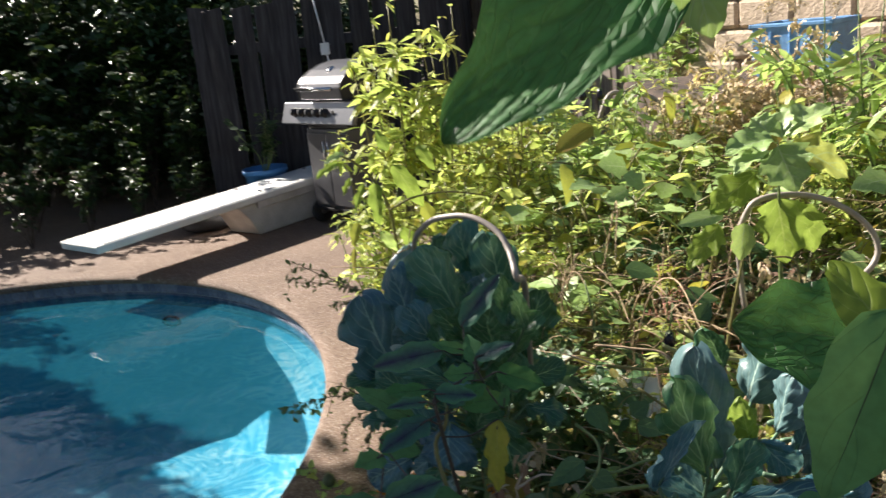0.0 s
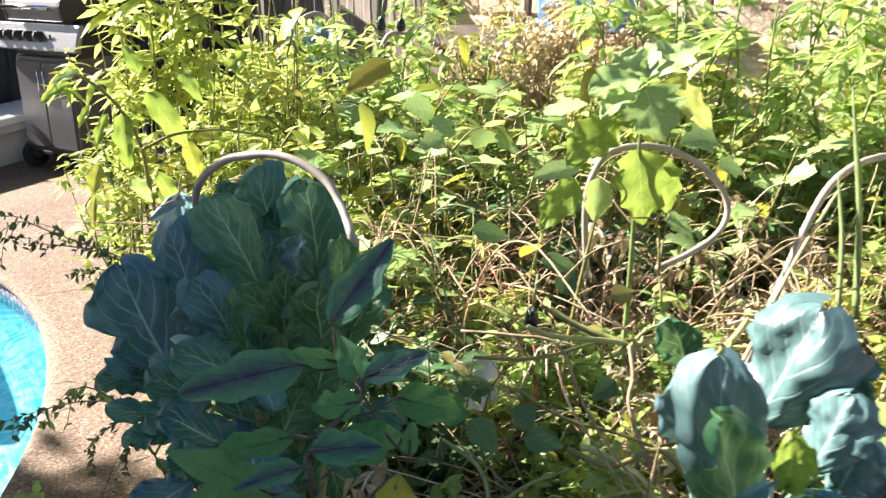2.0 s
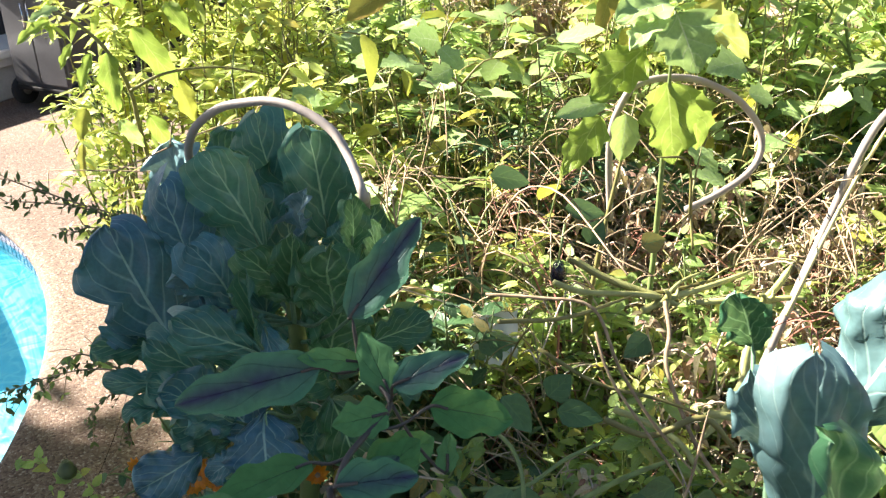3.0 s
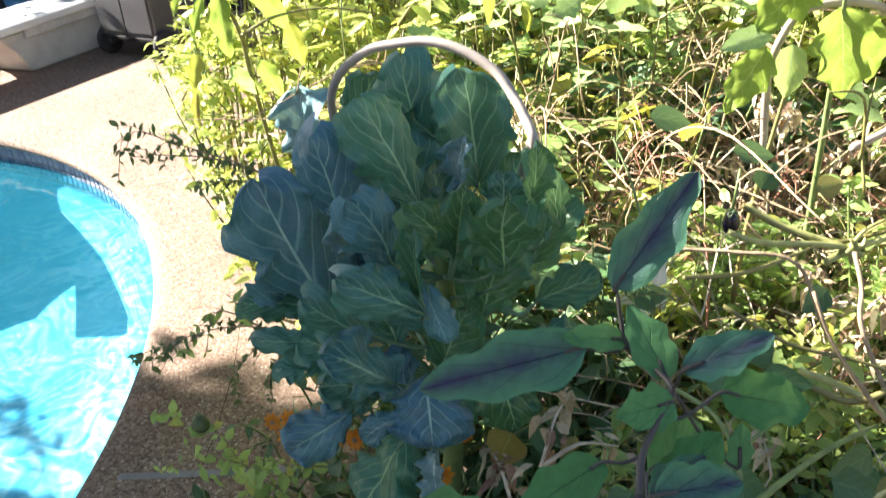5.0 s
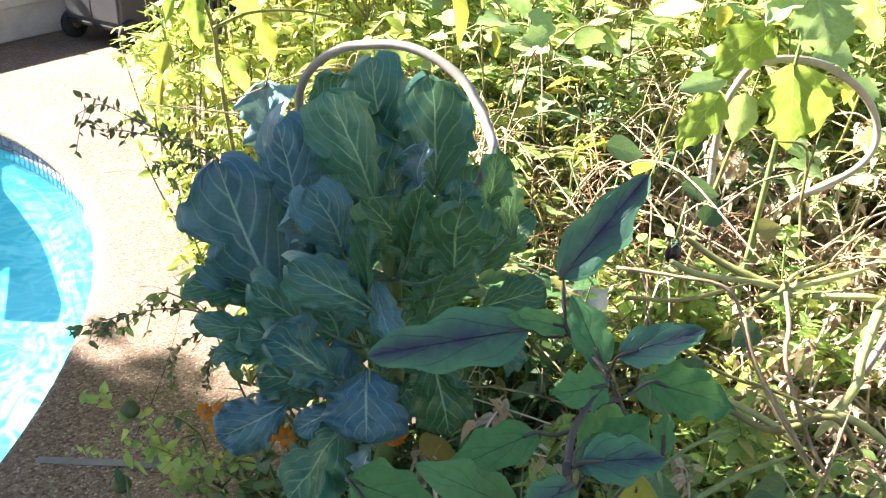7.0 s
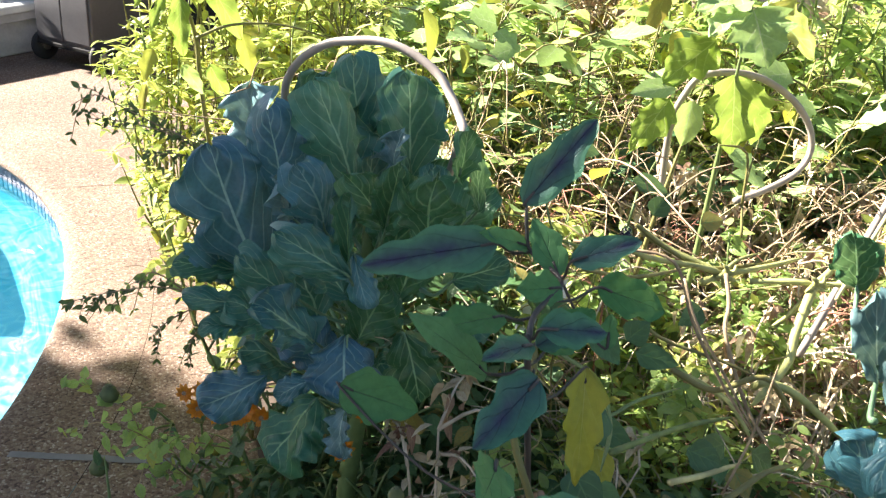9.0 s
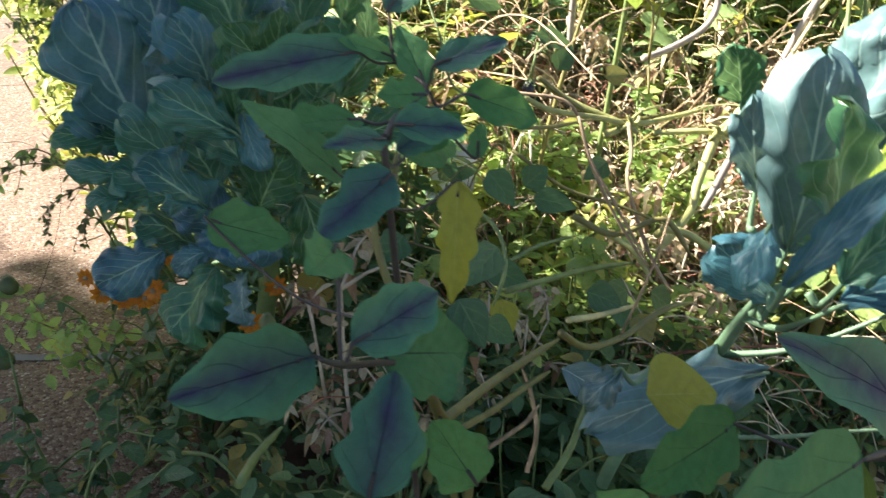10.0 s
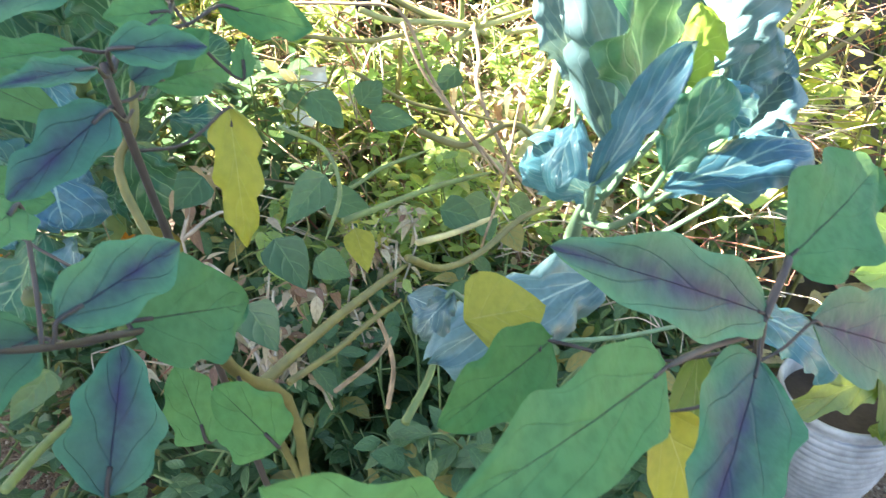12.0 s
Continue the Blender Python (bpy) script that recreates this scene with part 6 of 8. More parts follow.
pale.leaf((0.711, 1.950, 1.161), (0.729, 1.900, 1.081), 0.101, PALE, "lobed", rows=30, cols=12, ruffle=0.09, fold=0.3, curl=0.2, face=(-0.45, -0.4, 0.8))
pale.leaf((0.740, 1.960, 1.159), (0.852, 1.920, 1.102), 0.082, BUSH_GREEN, "lobed", rows=30, cols=12, ruffle=0.09, fold=0.3, curl=0.2, face=(-0.45, -0.4, 0.8))
pale.leaf((0.703, 1.960, 1.176), (0.606, 1.940, 1.176), 0.084, PALE, "lobed", rows=30, cols=12, ruffle=0.09, fold=0.3, curl=0.2, face=(-0.45, -0.4, 0.8))
pale.leaf((0.706, 1.980, 1.184), (0.678, 2.000, 1.219), 0.065, PALE, "lobed", rows=30, cols=12, ruffle=0.09, fold=0.3, curl=0.2, face=(-0.45, -0.4, 0.8))
pale.leaf((0.732, 1.970, 1.179), (0.817, 1.970, 1.242), 0.092, PALE, "lobed", rows=30, cols=12, ruffle=0.09, fold=0.3, curl=0.2, face=(-0.45, -0.4, 0.8))
pale.leaf((0.726, 1.970, 1.174), (0.743, 2.000, 1.234), 0.054, PALE, "lobed", rows=30, cols=12, ruffle=0.09, fold=0.3, curl=0.2, face=(-0.45, -0.4, 0.8))
pale.leaf((0.687, 1.950, 1.157), (0.606, 1.900, 1.142), 0.057, PALE, "lobed", rows=30, cols=12, ruffle=0.09, fold=0.3, curl=0.2, face=(-0.45, -0.4, 0.8))
lime = Plant("eggplant", (0.62, 1.99, 0.1), "eggplant with translucent yellow-green leaves under a hoop", "eggplant plant", "eggplants")
lime.stem([(0.62, 1.99, 0.1), (0.60, 1.98, 0.6), (0.669, 1.980, 1.031)], 0.007, 0.003, STEM_YELLOW)
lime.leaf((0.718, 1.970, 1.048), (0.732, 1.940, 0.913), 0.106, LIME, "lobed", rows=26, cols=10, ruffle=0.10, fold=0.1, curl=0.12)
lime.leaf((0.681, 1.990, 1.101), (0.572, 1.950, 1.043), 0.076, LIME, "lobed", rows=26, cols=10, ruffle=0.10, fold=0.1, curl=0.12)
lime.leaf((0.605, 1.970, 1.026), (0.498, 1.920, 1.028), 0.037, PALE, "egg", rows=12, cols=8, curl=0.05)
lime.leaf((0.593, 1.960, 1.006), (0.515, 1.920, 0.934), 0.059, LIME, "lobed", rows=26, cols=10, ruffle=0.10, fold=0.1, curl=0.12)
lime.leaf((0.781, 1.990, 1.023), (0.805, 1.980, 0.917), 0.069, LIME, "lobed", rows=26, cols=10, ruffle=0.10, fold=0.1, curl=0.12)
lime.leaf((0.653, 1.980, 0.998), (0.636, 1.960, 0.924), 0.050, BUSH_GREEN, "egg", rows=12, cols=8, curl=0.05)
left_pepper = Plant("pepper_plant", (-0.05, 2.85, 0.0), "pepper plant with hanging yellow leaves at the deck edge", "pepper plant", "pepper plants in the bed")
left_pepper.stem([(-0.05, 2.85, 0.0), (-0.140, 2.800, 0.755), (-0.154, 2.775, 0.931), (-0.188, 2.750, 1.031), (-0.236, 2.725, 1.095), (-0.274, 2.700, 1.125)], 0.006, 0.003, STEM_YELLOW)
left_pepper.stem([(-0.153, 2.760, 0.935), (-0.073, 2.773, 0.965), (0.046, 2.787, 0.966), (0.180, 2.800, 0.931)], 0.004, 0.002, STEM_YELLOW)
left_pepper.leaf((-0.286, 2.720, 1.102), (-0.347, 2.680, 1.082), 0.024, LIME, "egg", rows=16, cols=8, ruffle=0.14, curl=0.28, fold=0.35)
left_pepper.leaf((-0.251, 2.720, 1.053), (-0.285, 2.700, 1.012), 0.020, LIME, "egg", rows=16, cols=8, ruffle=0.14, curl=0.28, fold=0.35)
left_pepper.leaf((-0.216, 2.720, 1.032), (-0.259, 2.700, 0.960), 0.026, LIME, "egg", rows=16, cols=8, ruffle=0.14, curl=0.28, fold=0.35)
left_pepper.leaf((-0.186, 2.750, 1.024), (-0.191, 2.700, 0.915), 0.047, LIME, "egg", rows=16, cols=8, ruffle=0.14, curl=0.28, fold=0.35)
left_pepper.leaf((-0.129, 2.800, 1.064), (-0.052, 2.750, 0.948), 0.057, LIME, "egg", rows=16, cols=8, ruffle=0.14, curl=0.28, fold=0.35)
left_pepper.leaf((-0.049, 2.800, 0.944), (-0.025, 2.780, 0.846), 0.043, YELLOW, "egg", rows=16, cols=8, ruffle=0.14, curl=0.28, fold=0.35)
left_pepper.leaf((-0.247, 2.720, 0.915), (-0.276, 2.700, 0.852), 0.036, YELLOW, "egg", rows=16, cols=8, ruffle=0.14, curl=0.28, fold=0.35)
left_pepper.leaf((-0.266, 2.700, 0.841), (-0.287, 2.700, 0.762), 0.019, YELLOW, "egg", rows=16, cols=8, ruffle=0.14, curl=0.28, fold=0.35)
left_pepper.leaf((-0.264, 2.720, 1.128), (-0.323, 2.700, 1.116), 0.023, PALE, "egg", rows=16, cols=8, ruffle=0.14, curl=0.28, fold=0.35)
left_pepper.leaf((-0.141, 2.800, 1.109), (-0.168, 2.800, 1.174), 0.034, LIME, "egg", rows=16, cols=8, ruffle=0.14, curl=0.28, fold=0.35)
left_pepper.leaf((-0.052, 2.850, 1.110), (-0.010, 2.800, 1.049), 0.040, LIME, "egg", rows=16, cols=8, ruffle=0.14, curl=0.28, fold=0.35)
left_pepper.leaf((0.068, 2.900, 1.097), (0.115, 2.900, 1.148), 0.042, LIME, "egg", rows=16, cols=8, ruffle=0.14, curl=0.28, fold=0.35)
left_pepper.leaf((-0.187, 2.750, 0.873), (-0.144, 2.720, 0.822), 0.035, BUSH_GREEN, "egg", rows=16, cols=8, ruffle=0.14, curl=0.28, fold=0.35)
left_pepper.leaf((-0.125, 2.800, 0.868), (-0.083, 2.780, 0.784), 0.041, LIME, "egg", rows=16, cols=8, ruffle=0.14, curl=0.28, fold=0.35)
left_pepper.leaf((0.581, 2.920, 1.036), (0.627, 2.880, 0.961), 0.083, YELLOW, "egg", rows=8, cols=6)
left_pepper.leaf((0.518, 3.000, 1.094), (0.387, 2.950, 1.034), 0.076, YELLOW, "egg", rows=8, cols=6)
left_pepper.leaf((0.506, 3.050, 1.097), (0.476, 3.000, 1.044), 0.062, YELLOW, "egg", rows=8, cols=6)
# ---------------------------------------------------------------- sprawling vine stems
vine = Plant("squash_vine", (0.75, 1.78, 0.1), "thick yellow-green vine stems sprawling over the bed", "vine", "vines in the bed")
vine.stem([(0.407, 1.720, 0.851), (0.449, 1.713, 0.832), (0.537, 1.707, 0.815), (0.579, 1.700, 0.804)], 0.0040, 0.0050, STEM_VINE)
vine.stem([(0.466, 1.780, 0.851), (0.500, 1.753, 0.830), (0.536, 1.727, 0.817), (0.579, 1.700, 0.804)], 0.0050, 0.0045, STEM_VINE)
vine.stem([(0.539, 1.700, 0.792), (0.584, 1.705, 0.801), (0.635, 1.710, 0.804), (0.685, 1.715, 0.808), (0.732, 1.720, 0.814)], 0.0055, 0.0035, STEM_VINE)
vine.stem([(0.627, 1.700, 0.789), (0.658, 1.687, 0.793), (0.685, 1.673, 0.798), (0.714, 1.660, 0.798)], 0.0045, 0.0055, STEM_VINE)
vine.stem([(0.714, 1.660, 0.798), (0.744, 1.670, 0.813), (0.770, 1.680, 0.835)], 0.0055, 0.0050, STEM_VINE)
vine.stem([(0.717, 1.660, 0.796), (0.741, 1.650, 0.801), (0.770, 1.640, 0.800)], 0.0045, 0.0040, STEM_VINE)
vine.stem([(0.712, 1.660, 0.793), (0.685, 1.638, 0.764), (0.660, 1.616, 0.735), (0.641, 1.594, 0.710), (0.601, 1.572, 0.688), (0.556, 1.550, 0.671)], 0.0078, 0.0060, STEM_VINE)
vine.stem([(0.699, 1.660, 0.773), (0.680, 1.660, 0.747), (0.652, 1.660, 0.728)], 0.0035, 0.0030, STEM_VINE)
vine.stem([(0.559, 1.560, 0.695), (0.565, 1.545, 0.711), (0.601, 1.530, 0.701), (0.653, 1.515, 0.661), (0.686, 1.500, 0.631)], 0.0060, 0.0050, STEM_VINE)
vine.stem([(0.548, 1.660, 0.825), (0.536, 1.624, 0.796), (0.511, 1.588, 0.774), (0.516, 1.552, 0.725), (0.527, 1.516, 0.680), (0.542, 1.480, 0.649)], 0.0032, 0.0028, STEM_DRY)
vine.stem([(0.446, 1.600, 0.710), (0.472, 1.567, 0.707), (0.503, 1.533, 0.692), (0.521, 1.500, 0.658)], 0.0045, 0.0040, STEM_VINE)
vine.stem([(0.572, 1.700, 0.803), (0.611, 1.720, 0.816), (0.673, 1.740, 0.818)], 0.0030, 0.0020, STEM_VINE)
vine.stem([(0.741, 1.900, 0.836), (0.733, 1.910, 0.926), (0.678, 1.920, 0.939)], 0.0026, 0.0021, STEM_YELLOW)
vine.stem([(0.740, 1.880, 0.780), (0.751, 1.915, 0.850), (0.784, 1.950, 0.939)], 0.0026, 0.0016, STEM_YELLOW)
vine.stem([(0.721, 1.620, 0.792), (0.800, 1.663, 0.870), (0.884, 1.707, 0.943), (0.978, 1.750, 1.021)], 0.0031, 0.0031, STRAW)
vine.stem([(0.262, 1.600, 0.916), (0.318, 1.570, 0.916), (0.372, 1.540, 0.908), (0.394, 1.510, 0.842), (0.424, 1.480, 0.781), (0.475, 1.450, 0.707)], 0.0021, 0.0021, STEM_DRY)
vine.stem([(0.281, 1.800, 0.969), (0.282, 1.750, 0.935), (0.289, 1.700, 0.878), (0.335, 1.650, 0.877)], 0.0016, 0.0016, STEM)
vine.stem([(0.374, 1.500, 0.779), (0.428, 1.483, 0.754), (0.487, 1.467, 0.777), (0.529, 1.450, 0.728)], 0.0042, 0.0036, STEM_YELLOW)
vine.stem([(0.332, 1.600, 0.828), (0.398, 1.567, 0.783), (0.471, 1.533, 0.763), (0.519, 1.500, 0.748)], 0.0026, 0.0021, STEM_YELLOW)
vine.stem([(0.225, 1.950, 0.765), (0.279, 1.925, 0.819), (0.367, 1.900, 0.818)], 0.0016, 0.0010, STEM)
vine.stem([(0.065, 1.183, 0.784), (0.121, 1.225, 0.772), (0.182, 1.267, 0.759), (0.257, 1.310, 0.748)], 0.0047, 0.0036, STEM_YELLOW)
vine.stem([(0.087, 1.184, 0.776), (0.139, 1.219, 0.757), (0.192, 1.255, 0.744), (0.239, 1.290, 0.725)], 0.0031, 0.0026, STEM_YELLOW)
vine.stem([(0.210, 1.350, 0.789), (0.289, 1.400, 0.760), (0.378, 1.450, 0.731), (0.481, 1.500, 0.695)], 0.0036, 0.0031, STEM)
vine.stem([(0.257, 1.310, 0.755), (0.309, 1.333, 0.710), (0.373, 1.355, 0.696), (0.441, 1.377, 0.707), (0.507, 1.399, 0.693)], 0.0042, 0.0031, STEM_YELLOW)
vine.stem([(0.291, 1.351, 0.737), (0.360, 1.384, 0.710), (0.436, 1.417, 0.690)], 0.0036, 0.0031, STRAW)
vine.stem([(0.192, 1.230, 0.655), (0.209, 1.250, 0.681), (0.211, 1.269, 0.708), (0.204, 1.288, 0.738)], 0.0026, 0.0021, STEM_DRY)
vine.stem([(0.188, 1.189, 0.676), (0.231, 1.220, 0.688), (0.260, 1.251, 0.711)], 0.0042, 0.0031, STEM)
vine.stem([(0.132, 1.206, 0.726), (0.182, 1.233, 0.718), (0.212, 1.259, 0.712)], 0.0021, 0.0021, STEM_DRY)
vine.stem([(0.332, 1.459, 0.928), (0.335, 1.427, 0.891), (0.360, 1.394, 0.843), (0.394, 1.364, 0.783)], 0.0018, 0.0016, STEM_DRY)
vine.stem([(0.209, 1.507, 0.819), (0.232, 1.441, 0.817), (0.218, 1.374, 0.807), (0.173, 1.306, 0.805)], 0.0026, 0.0021, STEM)
vine.stem([(0.173, 1.400, 0.811), (0.244, 1.433, 0.768), (0.311, 1.467, 0.763), (0.392, 1.500, 0.750)], 0.0026, 0.0021, STEM)
vine.stem([(-0.101, 1.096, 0.859), (-0.082, 1.147, 0.830), (-0.054, 1.198, 0.805)], 0.0031, 0.0026, STEM)
vine.stem([(0.279, 1.600, 0.876), (0.393, 1.650, 0.834), (0.527, 1.700, 0.820)], 0.0031, 0.0026, STEM_YELLOW)
vine.stem([(0.387, 1.376, 0.684), (0.425, 1.395, 0.753), (0.453, 1.415, 0.831)], 0.0016, 0.0016, STEM_DRY)
vine.stem([(0.442, 1.750, 0.869), (0.498, 1.740, 0.831), (0.573, 1.730, 0.800), (0.684, 1.720, 0.811)], 0.0036, 0.0031, STEM_YELLOW)
for knot in ((0.579, 1.700, 0.804), (0.713, 1.660, 0.796)):
    for k in range(5):
        a = 1.26 * k + knot[0]
        vine.stem([knot, (knot[0] + 0.012 * math.cos(a), knot[1] - 0.006, knot[2] + 0.012 * math.sin(a)), (knot[0] + 0.02 * math.cos(a + 0.3), knot[1] - 0.004, knot[2] + 0.022 * math.sin(a + 0.3))], 0.0055, 0.002, STEM_VINE)
vine.leaf((0.288, 1.500, 0.670), (0.280, 1.450, 0.644), 0.037, YELLOW, "ovate", rows=8, cols=6)
vine.leaf((0.482, 1.500, 0.651), (0.400, 1.460, 0.677), 0.038, HERB_SHADED, "ovate", rows=8, cols=6)
vine.leaf((0.507, 1.500, 0.607), (0.509, 1.460, 0.589), 0.040, HERB_SHADED, "ovate", rows=8, cols=6)
vine.leaf((0.469, 1.500, 0.637), (0.466, 1.470, 0.612), 0.036, HERB_SHADED, "ovate", rows=8, cols=6)
vine.leaf((0.500, 1.800, 0.862), (0.521, 1.800, 0.898), 0.037, HERB_SHADED, "ovate", rows=8, cols=6)
vine.leaf((0.590, 1.800, 0.845), (0.634, 1.800, 0.850), 0.035, HERB_SHADED, "ovate", rows=8, cols=6)
vine.leaf((0.381, 1.900, 0.951), (0.450, 1.900, 0.932), 0.039, HERB_SHADED, "ovate", rows=8, cols=6)
vine.leaf((0.121, 1.750, 0.576), (0.086, 1.720, 0.552), 0.061, YELLOW, "ovate", rows=8, cols=6)
vine.leaf((0.552, 1.700, 0.747), (0.505, 1.680, 0.734), 0.037, HERB_SHADED, "ovate", rows=8, cols=6)
vine.leaf((0.484, 1.850, 0.903), (0.557, 1.850, 0.883), 0.035, HERB_SHADED, "ovate", rows=8, cols=6)
vine.leaf((0.224, 1.450, 0.877), (0.246, 1.420, 0.848), 0.034, HERB_SHADED, "ovate", rows=8, cols=6)
vine.leaf((0.300, 1.500, 0.828), (0.328, 1.500, 0.850), 0.035, HERB_SHADED, "ovate", rows=8, cols=6)
vine.leaf((0.303, 1.480, 0.822), (0.344, 1.450, 0.820), 0.032, HERB_SHADED, "ovate", rows=8, cols=6)
vine.leaf((0.197, 1.356, 0.839), (0.142, 1.304, 0.838), 0.035, HERB_SHADED, "ovate", rows=8, cols=6)
vine.leaf((0.110, 1.253, 0.858), (0.113, 1.203, 0.845), 0.035, HERB_SHADED, "ovate", rows=8, cols=6)
vine.leaf((0.154, 1.285, 0.805), (0.172, 1.256, 0.799), 0.029, HERB_SHADED, "ovate", rows=8, cols=6)
vine.leaf((0.354, 1.414, 0.725), (0.398, 1.396, 0.708), 0.039, HERB_SHADED, "ovate", rows=8, cols=6)
vine.leaf((0.451, 1.417, 0.706), (0.499, 1.420, 0.668), 0.035, HERB_SHADED, "ovate", rows=8, cols=6)
vine.leaf((0.068, 1.202, 0.845), (0.070, 1.152, 0.843), 0.032, HERB_SHADED, "ovate", rows=8, cols=6)
vine.leaf((0.224, 1.248, 0.763), (0.242, 1.209, 0.765), 0.035, BROC_PALE, "broc", rows=8, cols=6)
vine.leaf((0.216, 1.408, 0.784), (0.249, 1.369, 0.776), 0.034, HERB_SHADED, "ovate", rows=8, cols=6)
vine.leaf((-0.064, 1.146, 0.887), (-0.084, 1.095, 0.909), 0.022, HERB_SHADED, "ovate", rows=8, cols=6)
vine.leaf((0.075, 1.301, 0.898), (0.047, 1.280, 0.890), 0.030, HERB_SHADED, "ovate", rows=8, cols=6)
heart = Plant("bindweed", (0.62, 1.45, 0.05), "low bright green vine with rounded heart-shaped leaves", "vine", "vines in the bed")
heart.leaf((0.767, 1.420, 0.828), (0.747, 1.380, 0.808), 0.044, BUSH_GREEN, "ovate", face=(-0.4, -0.5, 0.75), rows=10, cols=8, ruffle=0.05, stalk=(0.767, 1.470, 0.768))
heart.leaf((0.712, 1.420, 0.845), (0.677, 1.380, 0.838), 0.032, BUSH_GREEN, "ovate", face=(-0.4, -0.5, 0.75), rows=10, cols=8, ruffle=0.05, stalk=(0.712, 1.470, 0.785))
heart.leaf((0.718, 1.420, 0.749), (0.700, 1.380, 0.734), 0.042, BUSH_GREEN, "ovate", face=(-0.4, -0.5, 0.75), rows=10, cols=8, ruffle=0.05, stalk=(0.718, 1.470, 0.689))
heart.leaf((0.781, 1.420, 0.722), (0.746, 1.380, 0.703), 0.050, BUSH_GREEN, "ovate", face=(-0.4, -0.5, 0.75), rows=10, cols=8, ruffle=0.05, stalk=(0.781, 1.470, 0.662))
heart.leaf((0.746, 1.420, 0.780), (0.726, 1.380, 0.769), 0.037, BUSH_GREEN, "ovate", face=(-0.4, -0.5, 0.75), rows=10, cols=8, ruffle=0.05, stalk=(0.746, 1.470, 0.720))
heart.leaf((0.736, 1.420, 0.808), (0.700, 1.380, 0.804), 0.031, BUSH_GREEN, "ovate", face=(-0.4, -0.5, 0.75), rows=10, cols=8, ruffle=0.05, stalk=(0.736, 1.470, 0.748))
heart.leaf((0.870, 1.420, 0.678), (0.848, 1.380, 0.662), 0.046, BUSH_GREEN, "ovate", face=(-0.4, -0.5, 0.75), rows=10, cols=8, ruffle=0.05, stalk=(0.870, 1.470, 0.618))
heart.leaf((0.900, 1.420, 0.622), (0.863, 1.380, 0.596), 0.062, BUSH_GREEN, "ovate", face=(-0.4, -0.5, 0.75), rows=10, cols=8, ruffle=0.05, stalk=(0.900, 1.470, 0.562))
heart.leaf((0.772, 1.420, 0.681), (0.750, 1.380, 0.677), 0.033, BUSH_GREEN, "ovate", face=(-0.4, -0.5, 0.75), rows=10, cols=8, ruffle=0.05, stalk=(0.772, 1.470, 0.621))
heart.leaf((0.714, 1.420, 0.702), (0.679, 1.380, 0.699), 0.034, BUSH_GREEN, "ovate", face=(-0.4, -0.5, 0.75), rows=10, cols=8, ruffle=0.05, stalk=(0.714, 1.470, 0.642))
heart.leaf((0.847, 1.420, 0.620), (0.826, 1.380, 0.607), 0.045, BUSH_GREEN, "ovate", face=(-0.4, -0.5, 0.75), rows=10, cols=8, ruffle=0.05, stalk=(0.847, 1.470, 0.560))
heart.leaf((0.799, 1.420, 0.775), (0.761, 1.380, 0.770), 0.034, BUSH_GREEN, "ovate", face=(-0.4, -0.5, 0.75), rows=10, cols=8, ruffle=0.05, stalk=(0.799, 1.470, 0.715))
# ---------------------------------------------------------------- dry stalks
stalks = Plant("bolted_plant", (1.02, 1.62, 0.1), "bolted plant with tall straw-coloured seed stalks", "dry plant")
stalks.stem([(0.994, 1.620, 0.873), (0.920, 1.620, 1.172), (0.873, 1.620, 1.415)], 0.0045, 0.0027, STRAW, "seed_stalk", 6)
stalks.stem([(1.004, 1.620, 0.850), (0.939, 1.620, 1.171), (0.891, 1.620, 1.432)], 0.0040, 0.0024, STRAW, "seed_stalk", 6)
stalks.stem([(1.015, 1.620, 0.827), (0.955, 1.630, 1.145), (0.927, 1.640, 1.416)], 0.0045, 0.0027, STRAW, "seed_stalk", 6)
stalks.stem([(1.024, 1.620, 0.782), (1.005, 1.640, 1.124), (0.966, 1.660, 1.434)], 0.0040, 0.0024, STRAW, "seed_stalk", 6)
stalks.stem([(1.004, 1.620, 0.976), (0.980, 1.620, 1.214), (0.947, 1.620, 1.417)], 0.0035, 0.0021, STRAW, "seed_stalk", 6)
stalks.stem([(1.018, 1.620, 0.965), (0.989, 1.620, 1.208), (0.963, 1.620, 1.417)], 0.0030, 0.0018, STEM_YELLOW, "seed_stalk", 6)
stalks.stem([(1.006, 1.620, 0.996), (0.948, 1.640, 1.223), (0.918, 1.660, 1.416)], 0.0030, 0.0018, STEM, "seed_stalk", 6)
stalks.stem([(1.052, 1.620, 0.888), (0.966, 1.610, 1.157), (0.904, 1.600, 1.400)], 0.0030, 0.0018, STRAW, "seed_stalk", 6)
stalks.stem([(0.922, 1.620, 0.838), (0.941, 1.670, 1.006), (0.938, 1.720, 1.185)], 0.0060, 0.0036, STEM, "seed_stalk", 6)
stalks.stem([(0.886, 1.620, 0.842), (0.910, 1.660, 0.952), (0.919, 1.700, 1.051)], 0.0050, 0.0030, STEM, "seed_stalk", 6)
stalks.stem([(1.005, 1.620, 0.682), (1.057, 1.590, 0.993), (1.107, 1.560, 1.268)], 0.0050, 0.0030, STRAW, "seed_stalk", 6)
stalks.stem([(1.001, 1.620, 0.671), (1.085, 1.585, 0.916), (1.139, 1.550, 1.151)], 0.0060, 0.0036, STRAW, "seed_stalk", 6)
stalks.stem([(1.051, 1.620, 0.710), (1.081, 1.600, 1.055), (1.088, 1.580, 1.336)], 0.0040, 0.0024, STEM, "seed_stalk", 6)
stalks.stem([(1.010, 1.620, 0.658), (1.098, 1.580, 0.863), (1.166, 1.540, 1.057)], 0.0060, 0.0036, STRAW, "seed_stalk", 6)
